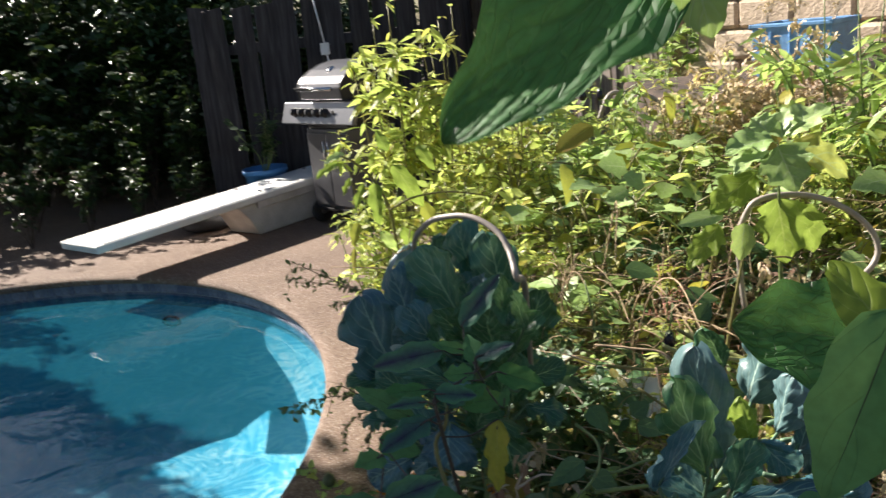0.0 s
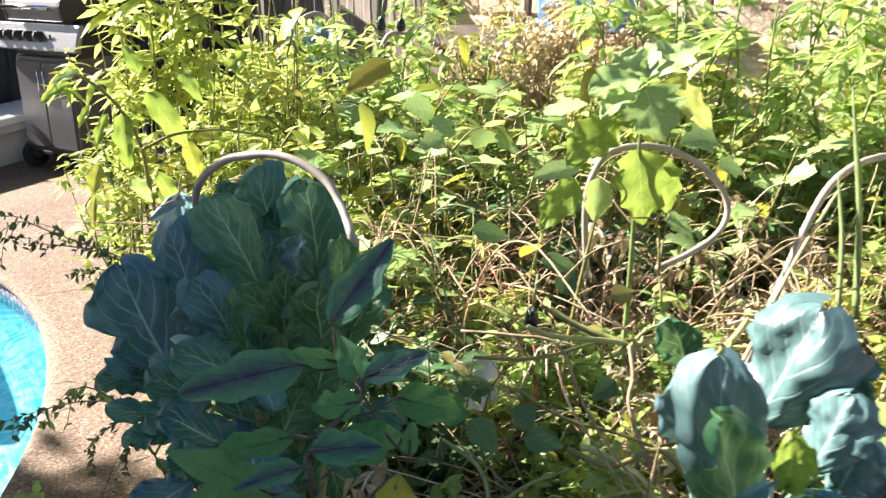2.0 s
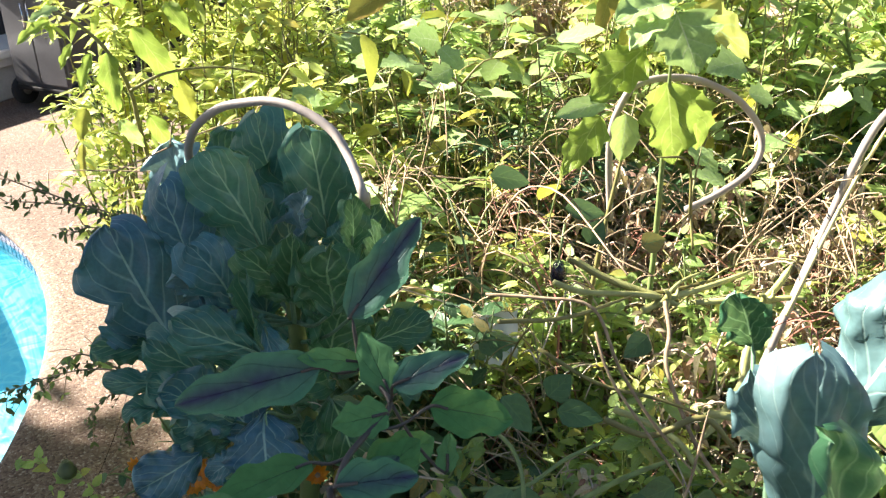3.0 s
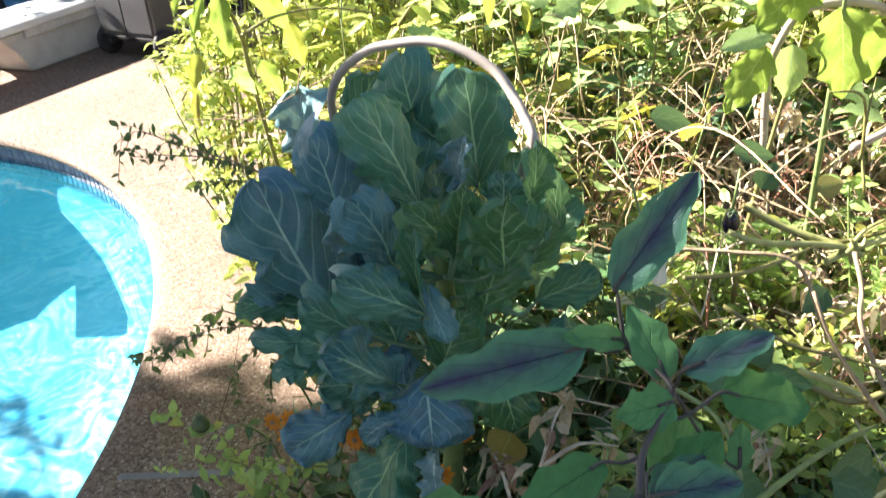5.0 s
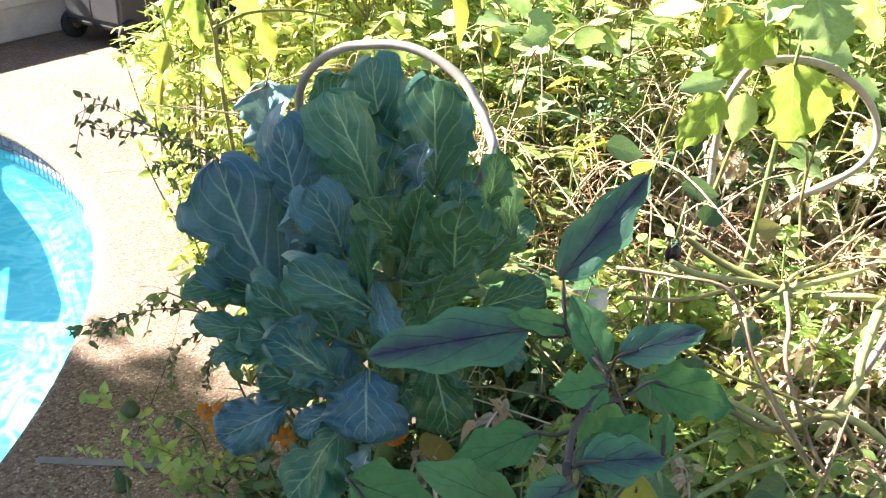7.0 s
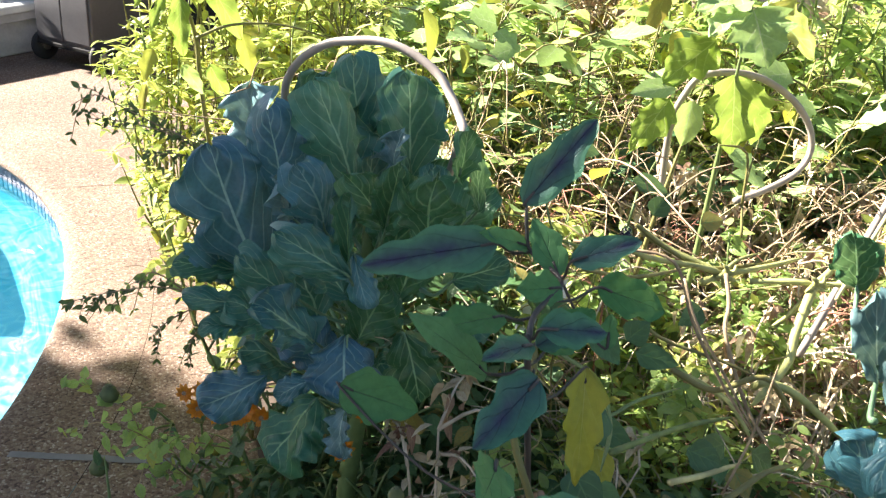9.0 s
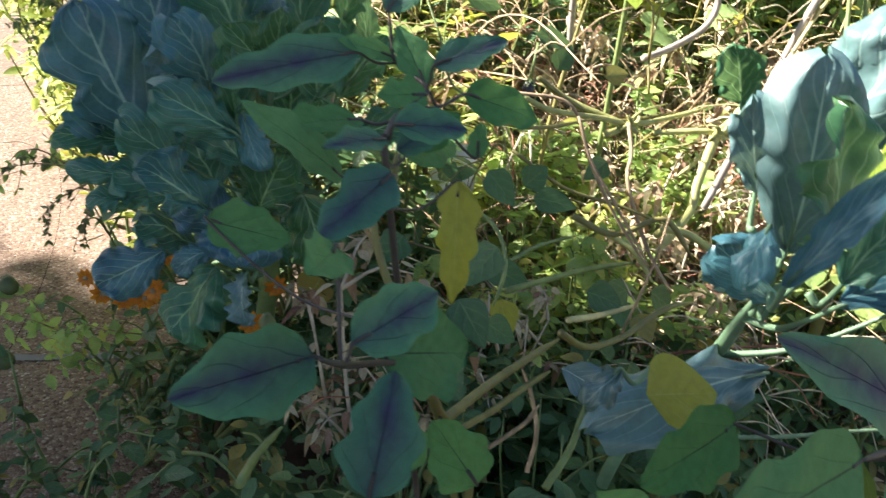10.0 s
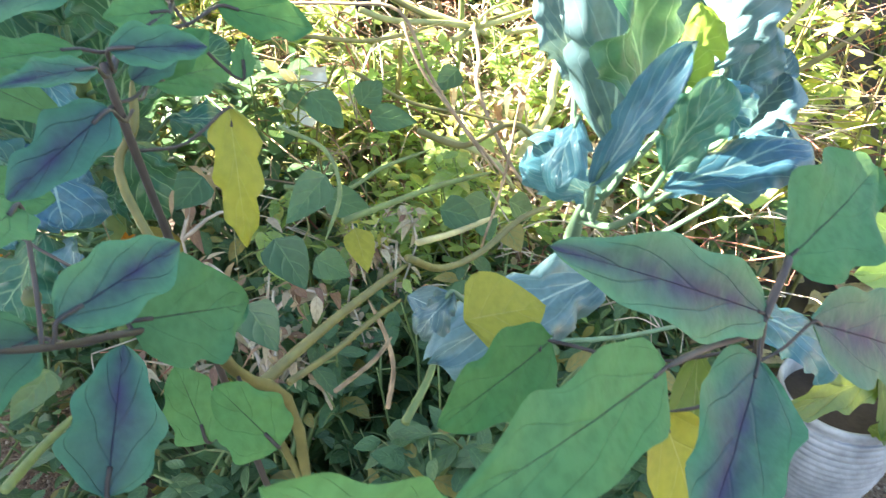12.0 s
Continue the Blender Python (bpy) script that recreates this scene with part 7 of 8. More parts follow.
stalks.stem([(1.061, 1.620, 0.961), (1.023, 1.610, 1.201), (0.991, 1.600, 1.401)], 0.0040, 0.0024, STRAW, "seed_stalk", 6)
stalks.stem([(1.105, 1.620, 0.817), (1.059, 1.610, 1.093), (1.022, 1.600, 1.317)], 0.0040, 0.0024, STRAW, "seed_stalk", 6)
stalks.stem([(1.028, 1.620, 0.632), (1.126, 1.570, 0.800), (1.179, 1.520, 0.973)], 0.0060, 0.0036, STRAW, "seed_stalk", 6)
stalks.stem([(1.149, 1.620, 0.964), (1.116, 1.620, 1.209), (1.085, 1.620, 1.420)], 0.0040, 0.0024, STRAW, "seed_stalk", 6)
stalks.stem([(1.086, 1.620, 0.729), (1.101, 1.610, 0.990), (1.089, 1.600, 1.227)], 0.0035, 0.0021, STEM, "seed_stalk", 6)
stalks.stem([(1.042, 1.620, 0.624), (1.140, 1.560, 0.688), (1.200, 1.500, 0.770)], 0.0070, 0.0042, STEM_YELLOW, "seed_stalk", 6)
stalks.stem([(1.246, 1.620, 0.891), (1.118, 1.630, 1.186), (1.011, 1.640, 1.435)], 0.0040, 0.0024, STRAW, "seed_stalk", 6)
stalks.stem([(1.02, 1.62, 0.1), (1.024, 1.620, 0.548), (1.018, 1.620, 0.680)], 0.012, 0.010, STEM_YELLOW)
straw_heap = Plant("straw_bundle", (1.15, 1.55, 0.1), "bundle of dry straw stalks lying in the bed", "straw")
straw_heap.stem([(1.024, 1.600, 0.627), (1.099, 1.537, 0.629), (1.165, 1.474, 0.645)], 0.0013, 0.0010, STEM_DRY, "straw", 5)
straw_heap.stem([(1.051, 1.600, 0.617), (1.191, 1.569, 0.545), (1.344, 1.537, 0.451)], 0.0013, 0.0010, STRAW, "straw", 5)
straw_heap.stem([(1.027, 1.600, 0.626), (1.147, 1.567, 0.604), (1.268, 1.533, 0.586)], 0.0015, 0.0010, STRAW, "straw", 5)
straw_heap.stem([(0.988, 1.600, 0.652), (1.113, 1.547, 0.632), (1.236, 1.494, 0.617)], 0.0017, 0.0010, STRAW, "straw", 5)
straw_heap.stem([(1.000, 1.600, 0.652), (1.069, 1.549, 0.632), (1.130, 1.499, 0.632)], 0.0023, 0.0010, STRAW, "straw", 5)
straw_heap.stem([(0.985, 1.600, 0.641), (1.124, 1.582, 0.521), (1.279, 1.564, 0.384)], 0.0022, 0.0010, STRAW, "straw", 5)
straw_heap.stem([(1.002, 1.600, 0.643), (1.109, 1.583, 0.601), (1.224, 1.566, 0.551)], 0.0017, 0.0010, STRAW, "straw", 5)
straw_heap.stem([(1.009, 1.600, 0.628), (1.160, 1.564, 0.569), (1.314, 1.527, 0.528)], 0.0019, 0.0010, STRAW, "straw", 5)
straw_heap.stem([(1.010, 1.600, 0.641), (1.094, 1.569, 0.646), (1.181, 1.538, 0.638)], 0.0014, 0.0010, STRAW, "straw", 5)
straw_heap.stem([(1.022, 1.600, 0.619), (1.088, 1.550, 0.606), (1.148, 1.499, 0.607)], 0.0028, 0.0010, STEM_DRY, "straw", 5)
straw_heap.stem([(1.050, 1.600, 0.620), (1.154, 1.556, 0.612), (1.262, 1.512, 0.586)], 0.0016, 0.0010, STRAW, "straw", 5)
straw_heap.stem([(1.040, 1.600, 0.620), (1.116, 1.545, 0.640), (1.189, 1.491, 0.651)], 0.0016, 0.0010, STRAW, "straw", 5)
straw_heap.stem([(0.990, 1.600, 0.652), (1.088, 1.555, 0.560), (1.185, 1.510, 0.485)], 0.0026, 0.0010, STEM_DRY, "straw", 5)
straw_heap.stem([(1.045, 1.600, 0.608), (1.176, 1.581, 0.594), (1.314, 1.563, 0.575)], 0.0021, 0.0010, STRAW, "straw", 5)
straw_heap.stem([(1.009, 1.600, 0.617), (1.129, 1.561, 0.527), (1.252, 1.523, 0.445)], 0.0022, 0.0010, STEM_DRY, "straw", 5)
straw_heap.stem([(1.036, 1.600, 0.629), (1.143, 1.549, 0.594), (1.244, 1.498, 0.572)], 0.0022, 0.0010, STRAW, "straw", 5)
straw_heap.stem([(0.993, 1.600, 0.607), (1.127, 1.538, 0.600), (1.255, 1.476, 0.601)], 0.0015, 0.0010, STEM_DRY, "straw", 5)
straw_heap.stem([(1.016, 1.600, 0.626), (1.108, 1.546, 0.597), (1.194, 1.491, 0.581)], 0.0015, 0.0010, STEM_DRY, "straw", 5)
straw_heap.stem([(1.039, 1.600, 0.641), (1.173, 1.563, 0.539), (1.312, 1.525, 0.447)], 0.0026, 0.0010, STRAW, "straw", 5)
straw_heap.stem([(0.997, 1.600, 0.622), (1.130, 1.581, 0.520), (1.272, 1.562, 0.421)], 0.0019, 0.0010, STRAW, "straw", 5)
straw_heap.stem([(0.989, 1.600, 0.624), (1.116, 1.542, 0.574), (1.242, 1.484, 0.528)], 0.0018, 0.0010, STEM_DRY, "straw", 5)
straw_heap.stem([(1.043, 1.600, 0.631), (1.122, 1.558, 0.605), (1.195, 1.515, 0.599)], 0.0015, 0.0010, STRAW, "straw", 5)
straw_heap.stem([(1.014, 1.600, 0.611), (1.129, 1.581, 0.530), (1.257, 1.562, 0.424)], 0.0025, 0.0010, STRAW, "straw", 5)
straw_heap.stem([(1.018, 1.600, 0.627), (1.163, 1.579, 0.524), (1.327, 1.558, 0.392)], 0.0015, 0.0010, STRAW, "straw", 5)
straw_heap.stem([(1.047, 1.600, 0.620), (1.149, 1.543, 0.625), (1.248, 1.486, 0.626)], 0.0023, 0.0010, STRAW, "straw", 5)
straw_heap.stem([(1.016, 1.600, 0.633), (1.139, 1.535, 0.578), (1.258, 1.471, 0.533)], 0.0017, 0.0010, STEM_DRY, "straw", 5)


# ---------------------------------------------------------------- sprigs, marigolds and pods at the deck's edge
def sprig(pts, size, gap, mat, label, name="herb_sprig", wide=0.42):
    """A thin wiry stem with side twigs and small uneven leaves."""
    line = smooth_line(pts, 6)
    ob = thing(name, tuple(line[0]), label, "herb", "herb sprigs over the deck")
    st, fo = Shape(), Shape()
    rel = [p - line[0] for p in line]
    st.tube(rel, [0.0017 - 0.0011 * k / (len(rel) - 1) for k in range(len(rel))], 5)
    rr = random.Random(int(abs(line[0].x) * 1000) + len(pts))
    twigs = [rel]
    for k in range(3, len(rel) - 2, 3):
        d = (rel[k] - rel[k - 1]).normalized()
        out = d * 0.8 + Vector((rr.uniform(-0.5, 0.3), rr.uniform(-0.4, 0.4), rr.uniform(-0.9, 0.9)))
        reach = size * rr.uniform(1.6, 3.6)
        tw = smooth_line([rel[k], rel[k] + out * reach * 0.5, rel[k] + out * reach + Vector((0, 0, -0.3 * reach))], 4)
        st.tube(tw, 0.0006, 4)
        twigs.append(tw)
    for tw in twigs:
        total = rr.uniform(0, gap)
        for k in range(1, len(tw)):
            total += (tw[k] - tw[k - 1]).length
            if total < gap:
                continue
            total = rr.uniform(-0.6, 0.3) * gap
            d = (tw[k] - tw[k - 1]).normalized()
            for sgn in (-1, 1):
                if rr.random() < 0.3:
                    continue
                out = d.cross(Vector((0.1, -0.6, 0.8))).normalized() * sgn * rr.uniform(0.3, 1.0) + d * rr.uniform(-0.2, 1.1) + Vector((0, rr.uniform(-0.6, 0.3), rr.uniform(-0.8, 0.4)))
                ln = size * rr.uniform(0.4, 1.35)
                add_leaf(fo, leaf_pose(tw[k], tw[k] + out, (rr.uniform(-0.9, 0.9), -0.7, rr.uniform(0.1, 0.9))), ln, ln * wide * rr.uniform(0.8, 1.4), "ovate", rr.uniform(0, 0.5))
    part("stem", st, STEM_DRY, ob)
    part("foliage", fo, mat, ob)
    return ob


def marigold(place, face, size):
    """An orange marigold: two rings of petals round a brown disc."""
    ob = thing("marigold", leaf_pose(place, Vector(place) + Vector((0.2, 0.1, 1)), face), "small orange marigold flower at the deck edge", "flower", "marigolds")
    for ring_k, (n, ln) in enumerate(((9, 1.0), (7, 0.75))):
        for k in range(n):
            a = 2 * math.pi * (k + 0.4 * ring_k) / n
            sh = blade(size * ln, size * 0.62, "ovate", k + 3 * ring_k, 5, 4, 0.25, -0.15, 0.06)
            part("petal", sh, PETAL, ob, m=pose(0, 0, 0.002 * ring_k, 0, 0, math.degrees(a)) @ pose(0, 0.003, 0, 15 + 14 * ring_k, 0, 0))
    c = Shape()
    c.lathe([(0.0, 0.006), (size * 0.2, 0.005), (size * 0.28, 0.0), (size * 0.1, -0.01), (0.001, -0.06)], 12)
    part("flower_disc", c, STEM_DRY, ob, "brown flower centre")
    return ob


def pod(place, r, label):
    ob = thing("seed_pod", place, label, "seed pod", "seed pods")
    s = Shape()
    s.lathe([(0.0, r * 1.15), (r * 0.25, r * 1.1), (r * 0.62, r * 0.85), (r, r * 0.1), (r * 0.92, -r * 0.45), (r * 0.5, -r * 0.9), (0.0, -r)], 18, wobble=0.03)
    part("capsule", s, POD, ob)
    c = Shape()
    for k in range(7):
        add_leaf(c, leaf_pose((0, 0, r * 0.95), (math.cos(k * 0.9), math.sin(k * 0.9), r * 0.95 + 0.9), (0, 0, 1)), r * 0.5, r * 0.25, "ovate", 0.2)
    part("crown_tip", c, POD, ob)
    return ob


POD = plain("pod_green", (0.12, 0.14, 0.05), 0.6, vary=0.3, scale=40)

sprig([(-0.112, 2.120, 0.815), (-0.167, 2.116, 0.877), (-0.228, 2.112, 0.913), (-0.279, 2.108, 0.943), (-0.322, 2.104, 0.966), (-0.357, 2.100, 0.950)], 0.013, 0.006, HERB, "thin sprig with small dark leaves reaching over the deck")
sprig([(-0.167, 2.120, 0.871), (-0.221, 2.115, 0.903), (-0.260, 2.110, 0.916), (-0.301, 2.105, 0.926), (-0.336, 2.100, 0.930)], 0.011, 0.006, HERB, "thin sprig with small dark leaves reaching over the deck")
sprig([(-0.152, 2.120, 0.847), (-0.185, 2.113, 0.861), (-0.217, 2.107, 0.870), (-0.250, 2.100, 0.863)], 0.011, 0.006, HERB, "thin sprig with small dark leaves reaching over the deck")
sprig([(-0.133, 1.970, 0.641), (-0.194, 1.962, 0.688), (-0.247, 1.954, 0.706), (-0.300, 1.946, 0.706), (-0.341, 1.938, 0.702), (-0.375, 1.930, 0.698)], 0.012, 0.006, HERB, "thin sprig with small dark leaves reaching over the deck")
sprig([(-0.155, 1.970, 0.673), (-0.205, 1.963, 0.654), (-0.239, 1.957, 0.634), (-0.246, 1.950, 0.604)], 0.011, 0.006, HERB, "thin sprig with small dark leaves reaching over the deck")
sprig([(-0.156, 1.970, 0.654), (-0.184, 1.963, 0.622), (-0.198, 1.957, 0.598), (-0.198, 1.950, 0.561)], 0.011, 0.006, HERB, "thin sprig with small dark leaves reaching over the deck")
sprig([(-0.188, 2.000, 0.659), (-0.240, 1.990, 0.710), (-0.263, 1.980, 0.709), (-0.280, 1.970, 0.660)], 0.019, 0.020, BUSH_GREEN, "light green herb sprig at the deck edge")
sprig([(-0.203, 2.150, 0.218), (-0.268, 2.138, 0.282), (-0.312, 2.125, 0.327), (-0.356, 2.112, 0.358), (-0.420, 2.100, 0.355)], 0.025, 0.022, BUSH_GREEN, "light green herb sprig at the deck edge", wide=0.6)
sprig([(-0.186, 2.150, 0.157), (-0.235, 2.158, 0.203), (-0.290, 2.166, 0.275), (-0.313, 2.174, 0.339), (-0.360, 2.182, 0.360), (-0.396, 2.190, 0.416)], 0.025, 0.025, BUSH_GREEN, "light green herb sprig at the deck edge", wide=0.6)
sprig([(-0.119, 2.100, 0.273), (-0.188, 2.100, 0.299), (-0.245, 2.100, 0.323), (-0.288, 2.100, 0.279)], 0.027, 0.022, BUSH_GREEN, "light green herb sprig at the deck edge", wide=0.6)
marigold((-0.180, 2.020, 0.464), (-0.3, -0.6, 0.7), 0.020)
marigold((-0.107, 1.980, 0.448), (-0.3, -0.6, 0.7), 0.022)
marigold((-0.108, 2.020, 0.444), (-0.3, -0.6, 0.7), 0.018)
marigold((-0.210, 2.040, 0.453), (-0.3, -0.6, 0.7), 0.016)
marigold((-0.081, 2.000, 0.413), (-0.3, -0.6, 0.7), 0.020)
marigold((-0.189, 2.050, 0.412), (0.1, -0.7, 0.6), 0.020)
marigold((-0.154, 2.050, 0.396), (0.1, -0.7, 0.6), 0.022)
marigold((-0.121, 2.000, 0.424), (0.1, -0.7, 0.6), 0.022)
marigold((-0.082, 2.020, 0.489), (0.1, -0.7, 0.6), 0.018)
marigold((0.024, 1.800, 0.479), (0.1, -0.7, 0.6), 0.020)
marigold((0.073, 1.850, 0.508), (0.1, -0.7, 0.6), 0.018)
pod((-0.348, 2.190, 0.366), 0.018, "round green seed pod on a thin stem over the deck")
pod((-0.370, 2.120, 0.253), 0.018, "round green seed pod on a thin stem over the deck")
pod((-0.062, 1.200, 0.902), 0.006, "orange berry among the eggplant leaves")
for px_, py_ in ((-0.3, 1.9), (-0.22, 1.75), (-0.16, 2.05), (-0.25, 1.55), (-0.3, 1.3), (-0.2, 1.15), (-0.38, 1.65), (-0.05, 1.7), (-0.1, 1.45), (-0.15, 2.2)):
    low_herb(px_, py_, 0.0, 97 * px_ * 10, 1.0 + 0.6 * abs(px_), int(py_ * 10))


# ---------------------------------------------------------------- pots
def clay_pot(x, y, r, h, label):
    """A round-bellied pot with fine throwing ribs and a rolled rim."""
    ob = thing("plant_pot", (x, y, 0), label, "plant pot", "white plant pots")
    s = Shape()
    prof = [(0.0, 0.0), (r * 0.60, 0.0)]
    for k in range(17):
        z = h * 0.84 * k / 16
        f = 0.62 + 0.38 * math.sin(math.pi * 0.62 * k / 16) ** 0.9
        prof += [(r * (f - 0.020), z), (r * (f + 0.006), z + h * 0.012), (r * (f + 0.008), z + h * 0.034), (r * (f - 0.014), z + h * 0.046)]
    prof += [(r * 0.93, h * 0.88), (r * 0.97, h * 0.92), (r * 1.01, h * 0.96), (r * 0.99, h), (r * 0.92, h * 0.985), (r * 0.88, h * 0.86)]
    s.lathe(prof, 48)
    part("pot", s, CLAY, ob, "white ribbed pot")
    e = Shape()
    e.lathe([(r * 0.90, h * 0.86), (r * 0.5, h * 0.87), (0.0, h * 0.88)], 24, wobble=0.02)
    part("potting_soil", e, SOIL, ob, "dark potting soil")
    return ob


clay_pot(1.056, 1.257, 0.106, 0.25, "white ribbed pot of dark soil on the deck")
clay_pot(0.435, 1.544, 0.105, 0.22, "white ribbed pot hidden among the plants")
potted = Plant("eggplant", (1.056, 1.257, 0.21), "eggplant with yellow-green leaves growing in a white pot", "eggplant plant", "eggplants")
potted.stem([(1.056, 1.257, 0.20), (1.065, 1.245, 0.32), (1.004, 1.190, 0.436)], 0.006, 0.003, STEM)
potted.leaf((1.021, 1.200, 0.348), (0.752, 1.160, 0.425), 0.063, POT_LIME, "lobed", rows=26, cols=10, ruffle=0.06)
potted.leaf((0.992, 1.190, 0.380), (1.119, 1.140, 0.167), 0.108, POT_LEAF, "lobed", rows=26, cols=10, ruffle=0.06)
potted.leaf((0.959, 1.170, 0.632), (0.739, 1.150, 0.733), 0.058, POT_LEAF, "egg", rows=12, cols=8)
potted.leaf((1.007, 1.170, 0.570), (0.777, 1.140, 0.662), 0.077, POT_LEAF, "egg", rows=12, cols=8)
potted.leaf((0.307, 1.000, 0.854), (0.250, 0.930, 0.772), 0.043, POT_LIME, "egg", rows=12, cols=8)
potted.leaf((1.012, 1.180, 0.253), (1.014, 1.140, 0.260), 0.026, POT_LIME, "lobed", rows=26, cols=10, ruffle=0.06)
scrap = Shape()
scrap.grid(8, 8, lambda u, v: Vector((0.045 * (u - 0.5) * 2, 0.02 * noise.noise(Vector((u * 3, v * 3, 7))), 0.05 * (v - 0.5) * 2 + 0.015 * noise.noise(Vector((u * 4, v * 4, 2))))))
tagged(part("plastic_scrap", scrap, BOTTLE, m=Matrix.Translation((0.408, 1.950, 0.633))), "torn scrap of white plastic caught in the bed", "plastic scrap")


def small_fruit(place, r, length):
    ob = thing("eggplant_fruit", place, "small glossy dark purple eggplant hanging from its stalk", "eggplant", "eggplant fruits")
    s = Shape()
    s.lathe([(0.0, 0.0), (r * 0.55, -length * 0.1), (r * 0.8, -length * 0.35), (r, -length * 0.65), (r * 0.8, -length * 0.9), (0.0, -length)], 16)
    part("fruit", s, FRUIT, ob)
    c = Shape()
    for k in range(5):
        add_leaf(c, leaf_pose((0, 0, 0.001), (math.cos(k * 1.26), math.sin(k * 1.26), -0.6), (0, 0, 1)), r * 1.1, r * 0.7, "ovate", 0.3)
    part("calyx", c, STEM, ob)
    part("fruit_stalk", rod((0, 0, -0.002), (0.012, 0.01, 0.05), 0.002), STEM, ob)
    return ob


FRUIT = plain("dark_fruit", (0.012, 0.008, 0.016), 0.25, vary=0.2)

small_fruit((0.484, 2.950, 1.222), 0.013, 0.04)
small_fruit((0.539, 2.950, 1.218), 0.013, 0.04)
small_fruit((0.428, 1.750, 0.867), 0.012, 0.035)

# ---------------------------------------------------------------- trees round the pool


def tree_meshes(seed, height, radius, leaves, size, low=0.25):
    rnd = random.Random(seed)
    wood, crown = Shape(), Shape()
    trunk = smooth_line([(0, 0, 0), (rnd.uniform(-0.1, 0.1), rnd.uniform(-0.1, 0.1), height * 0.35), (rnd.uniform(-0.2, 0.2), rnd.uniform(-0.2, 0.2), height * 0.85)], 6)
    wood.tube(trunk, [0.11 - 0.08 * k / (len(trunk) - 1) for k in range(len(trunk))], 9)
    ends = []
    for k in range(22):
        p = trunk[rnd.randint(len(trunk) // 4, len(trunk) - 1)]
        a = rnd.uniform(0, 2 * math.pi)
        zz = height * rnd.uniform(low, 1.0)
        rr = radius * math.sqrt(max(0.05, 1 - ((zz / height - 0.55) / 0.6) ** 2)) * rnd.uniform(0.5, 1.0)
        q = Vector((math.cos(a) * rr, math.sin(a) * rr, zz))
        limb = smooth_line([p, (p + q) / 2 + Vector((0, 0, 0.1)), q], 4)
        wood.tube(limb, [0.035 - 0.028 * i / (len(limb) - 1) for i in range(len(limb))], 5)
        ends.extend(limb[3:])
    for k in range(leaves):
        c = rnd.choice(ends)
        p = c + Vector((rnd.gauss(0, 0.16), rnd.gauss(0, 0.16), rnd.gauss(0, 0.14))) * radius
        a = rnd.uniform(0, 2 * math.pi)
        m = leaf_pose(p, p + Vector((math.cos(a), math.sin(a), rnd.uniform(-0.7, 0.3))), (rnd.uniform(-0.7, 0.7), rnd.uniform(-0.7, 0.7), 1))
        ln = size * rnd.uniform(0.7, 1.3)
        add_leaf(crown, m, ln, ln * 0.55, "ovate", 0.15, 2, 2)
    w, c = wood.mesh("trunk"), crown.mesh("crown")
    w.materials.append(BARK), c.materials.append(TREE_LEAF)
    return w, c


def tree(meshes, x, y, turn, grow=1.0, label="dense dark green garden tree beside the pool"):
    ob = thing("tree", pose(x, y, 0, 0, 0, turn), label, "tree", "trees round the pool")
    ob.scale = (grow, grow, grow)
    part("trunk", meshes[0], None, ob)
    part("crown", meshes[1], None, ob)
    return ob


low_tree = tree_meshes(5, 2.5, 1.15, 8500, 0.11, 0.03)
low_tree_b = tree_meshes(6, 2.7, 1.2, 8500, 0.11, 0.03)
high_tree = tree_meshes(7, 5.0, 1.9, 5200, 0.16, 0.35)
for x, y, t, g, w in ((-2.6, 9.0, 10, 0.72, 0), (-3.4, 9.5, 140, 0.82, 1), (-2.0, 9.4, 80, 0.75, 1), (-4.4, 9.8, 200, 0.9, 0), (-5.5, 9.9, 300, 1.0, 1), (-2.9, 10.6, 30, 1.0, 0), (-4.0, 11.2, 260, 1.1, 1), (-1.2, 9.9, 50, 0.8, 1), (-6.6, 10.4, 160, 1.2, 0), (-5.0, 11.8, 220, 1.3, 1), (-0.4, 10.3, 90, 0.8, 0)):
    tree((low_tree, low_tree_b)[w], x, y, t, g)
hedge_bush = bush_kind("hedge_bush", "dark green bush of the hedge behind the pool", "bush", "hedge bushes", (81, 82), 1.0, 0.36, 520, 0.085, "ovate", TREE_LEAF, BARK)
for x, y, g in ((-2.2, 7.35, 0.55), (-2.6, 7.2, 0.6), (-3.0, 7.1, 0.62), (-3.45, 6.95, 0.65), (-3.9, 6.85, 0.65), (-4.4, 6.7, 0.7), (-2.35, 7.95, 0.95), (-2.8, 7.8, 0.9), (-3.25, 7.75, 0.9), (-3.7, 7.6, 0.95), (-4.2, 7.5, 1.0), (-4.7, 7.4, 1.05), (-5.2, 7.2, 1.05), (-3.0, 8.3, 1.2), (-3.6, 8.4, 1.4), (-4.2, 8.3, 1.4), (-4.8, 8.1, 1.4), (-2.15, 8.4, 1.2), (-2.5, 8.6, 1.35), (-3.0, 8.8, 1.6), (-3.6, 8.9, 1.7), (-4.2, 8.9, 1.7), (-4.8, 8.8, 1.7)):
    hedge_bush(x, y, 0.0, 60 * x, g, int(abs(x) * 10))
pot_stem, pot_leaves = bush_meshes(95, 0.55, 0.22, 150, 0.07, "ovate")
pot_stem.materials.append(STEM), pot_leaves.materials.append(TREE_LEAF)
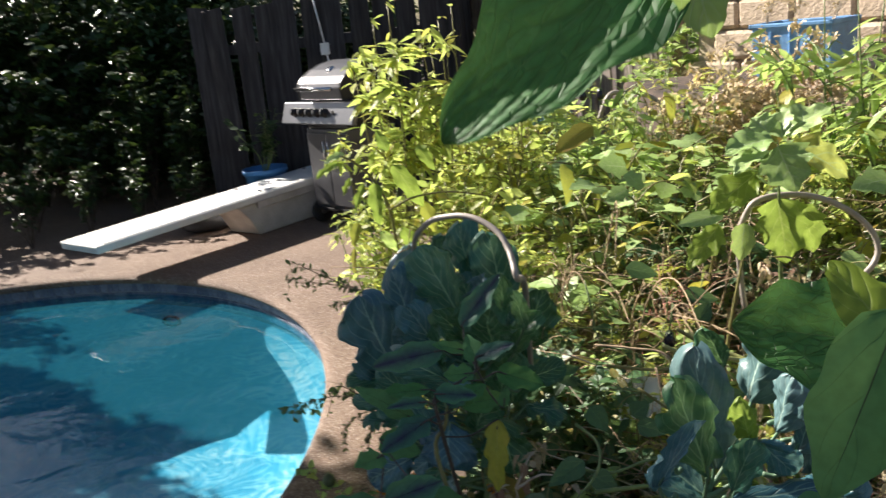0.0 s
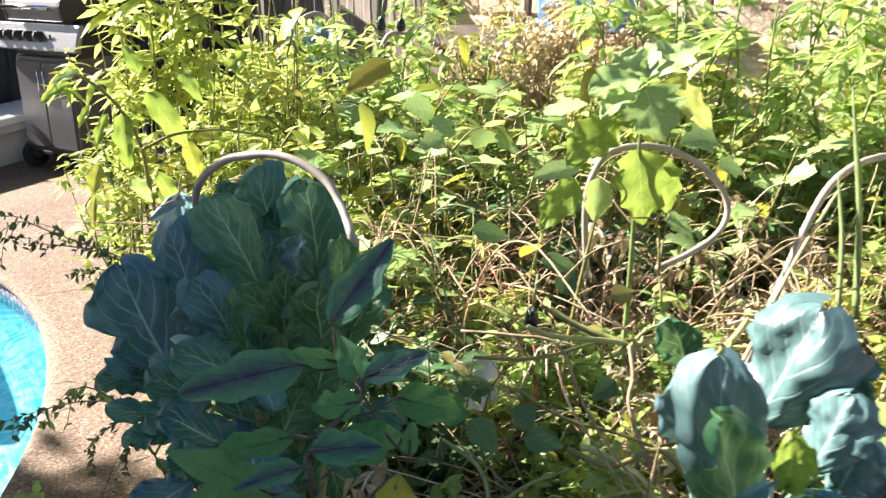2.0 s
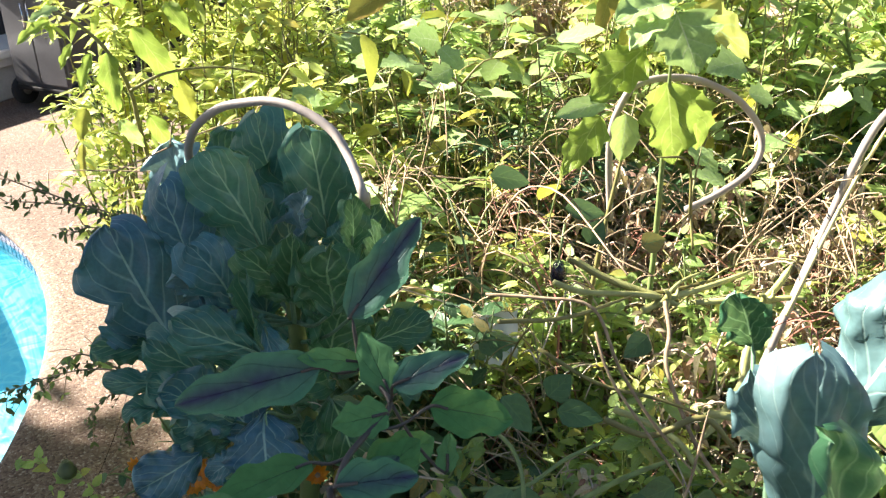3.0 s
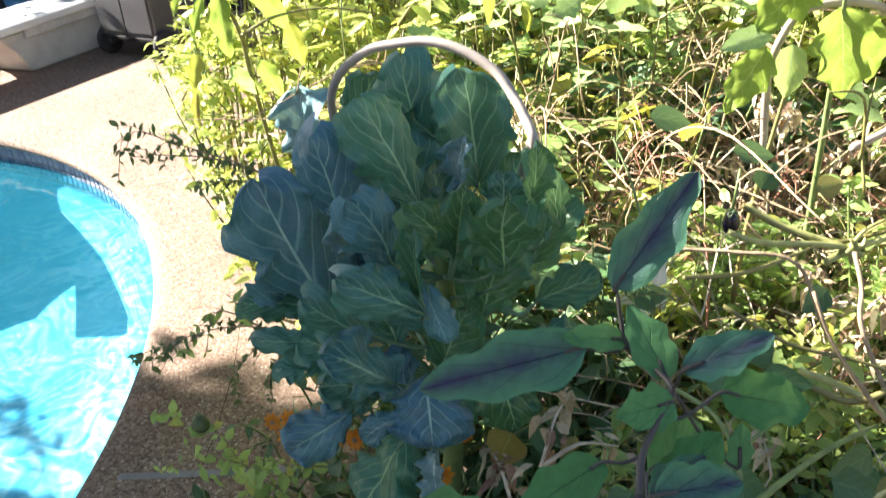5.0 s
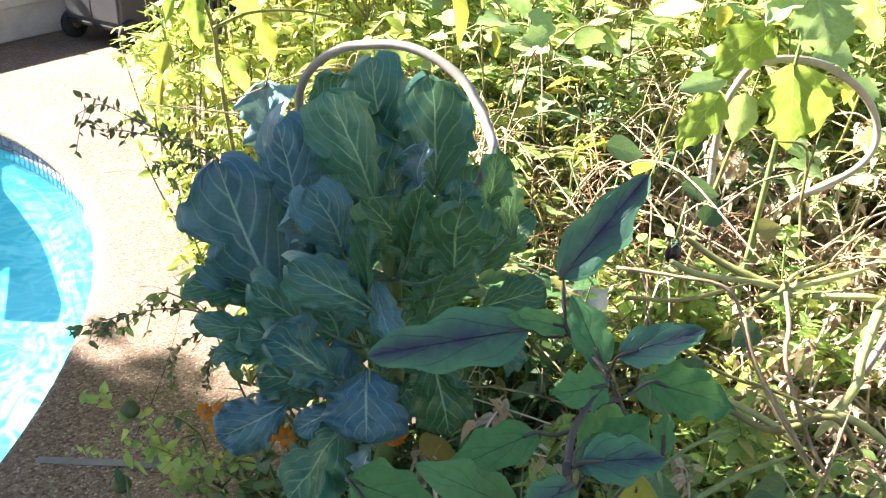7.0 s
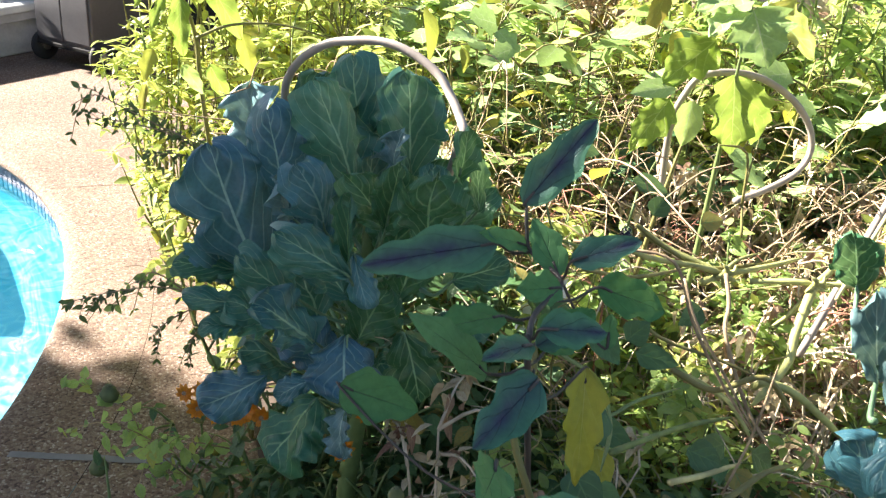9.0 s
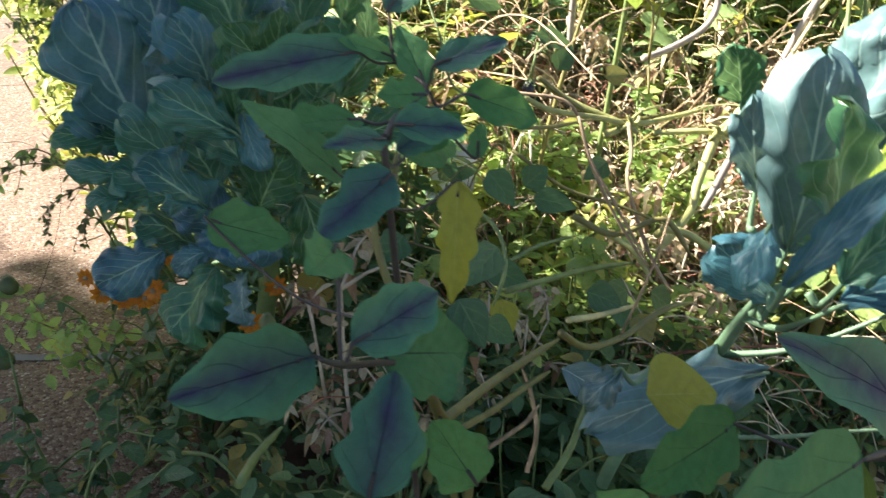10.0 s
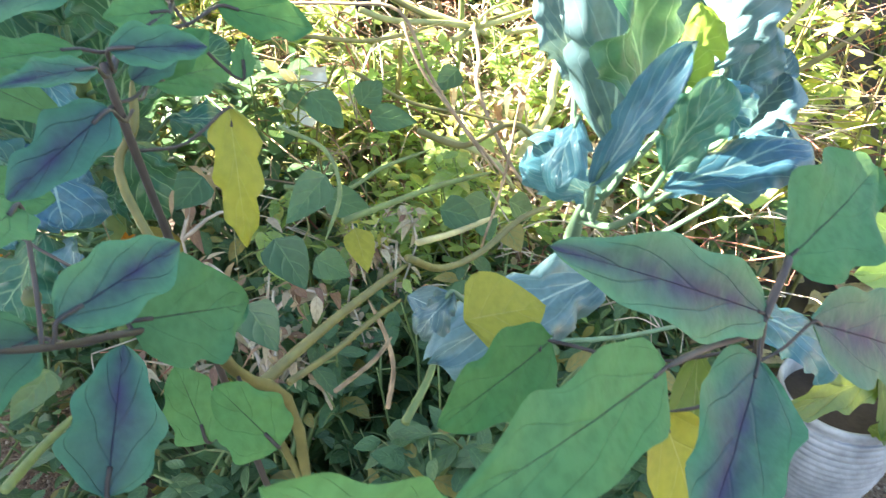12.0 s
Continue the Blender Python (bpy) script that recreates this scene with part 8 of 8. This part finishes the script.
tagged(part("stem", pot_stem, None, blue_pot, m=pose(0, 0, 0.32)), kind="stuff")
tagged(part("foliage", pot_leaves, None, blue_pot, "dark straggly leaves", m=pose(0, 0, 0.32)), kind="stuff")
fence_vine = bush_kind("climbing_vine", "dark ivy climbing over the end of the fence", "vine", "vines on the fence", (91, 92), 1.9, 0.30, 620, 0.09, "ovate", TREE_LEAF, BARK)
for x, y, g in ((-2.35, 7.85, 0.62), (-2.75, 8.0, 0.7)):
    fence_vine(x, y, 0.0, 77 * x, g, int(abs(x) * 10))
# unseen trees across the pool, added as sun blockers to shade near plants and water
slim = tree_meshes(8, 5.2, 0.82, 12000, 0.16, 0.42)
small = tree_meshes(10, 4.3, 0.46, 6500, 0.14, 0.42)
wide = tree_meshes(9, 6.2, 1.15, 15000, 0.19, 0.2)
tree(slim, -5.38, 5.27, 0, 0.925, "slender tall tree out of view, added to cast shade")
tree(slim, -5.44, 5.35, 110, 0.935, "slender tall tree out of view, added to cast shade")
tree(small, -5.25, 6.05, 0, 1.0, "slender young tree out of view, added to cast shade")
column = tree_meshes(12, 5.05, 0.27, 9000, 0.12, 0.55)
tree(column, -5.08, 5.56, 0, 1.045, "column-shaped tree out of view, added to cast shade")
tree(column, -5.09, 5.63, 200, 1.030, "column-shaped tree out of view, added to cast shade")
tree(column, -5.02, 5.31, 140, 1.015, "column-shaped tree out of view, added to cast shade")
tree(column, -5.53, 5.30, 70, 1.140, "column-shaped tree out of view, added to cast shade")
tree(column, -5.50, 5.41, 300, 1.100, "column-shaped tree out of view, added to cast shade")
tree(wide, -6.1, 4.35, 40, 1.0, "tall broad tree out of view, added to cast shade")
tree(wide, -6.43, 4.77, 95, 0.96, "tall broad tree out of view, added to cast shade")
tree(tree_meshes(11, 3.0, 0.6, 3500, 0.11, 0.3), -5.3, 7.0, 20, 0.7, "low bushy tree out of view, added to cast shade")
tree(wide, -6.9, 2.6, 140, 1.0, "tall broad tree out of view, added to cast shade")
for x, y, t, g in ((-3.5, 10.6, 130, 0.72), (-5.1, 11.6, 250, 0.85)):
    tree(high_tree, x, y, t, g, "tall dark garden tree behind the fence")
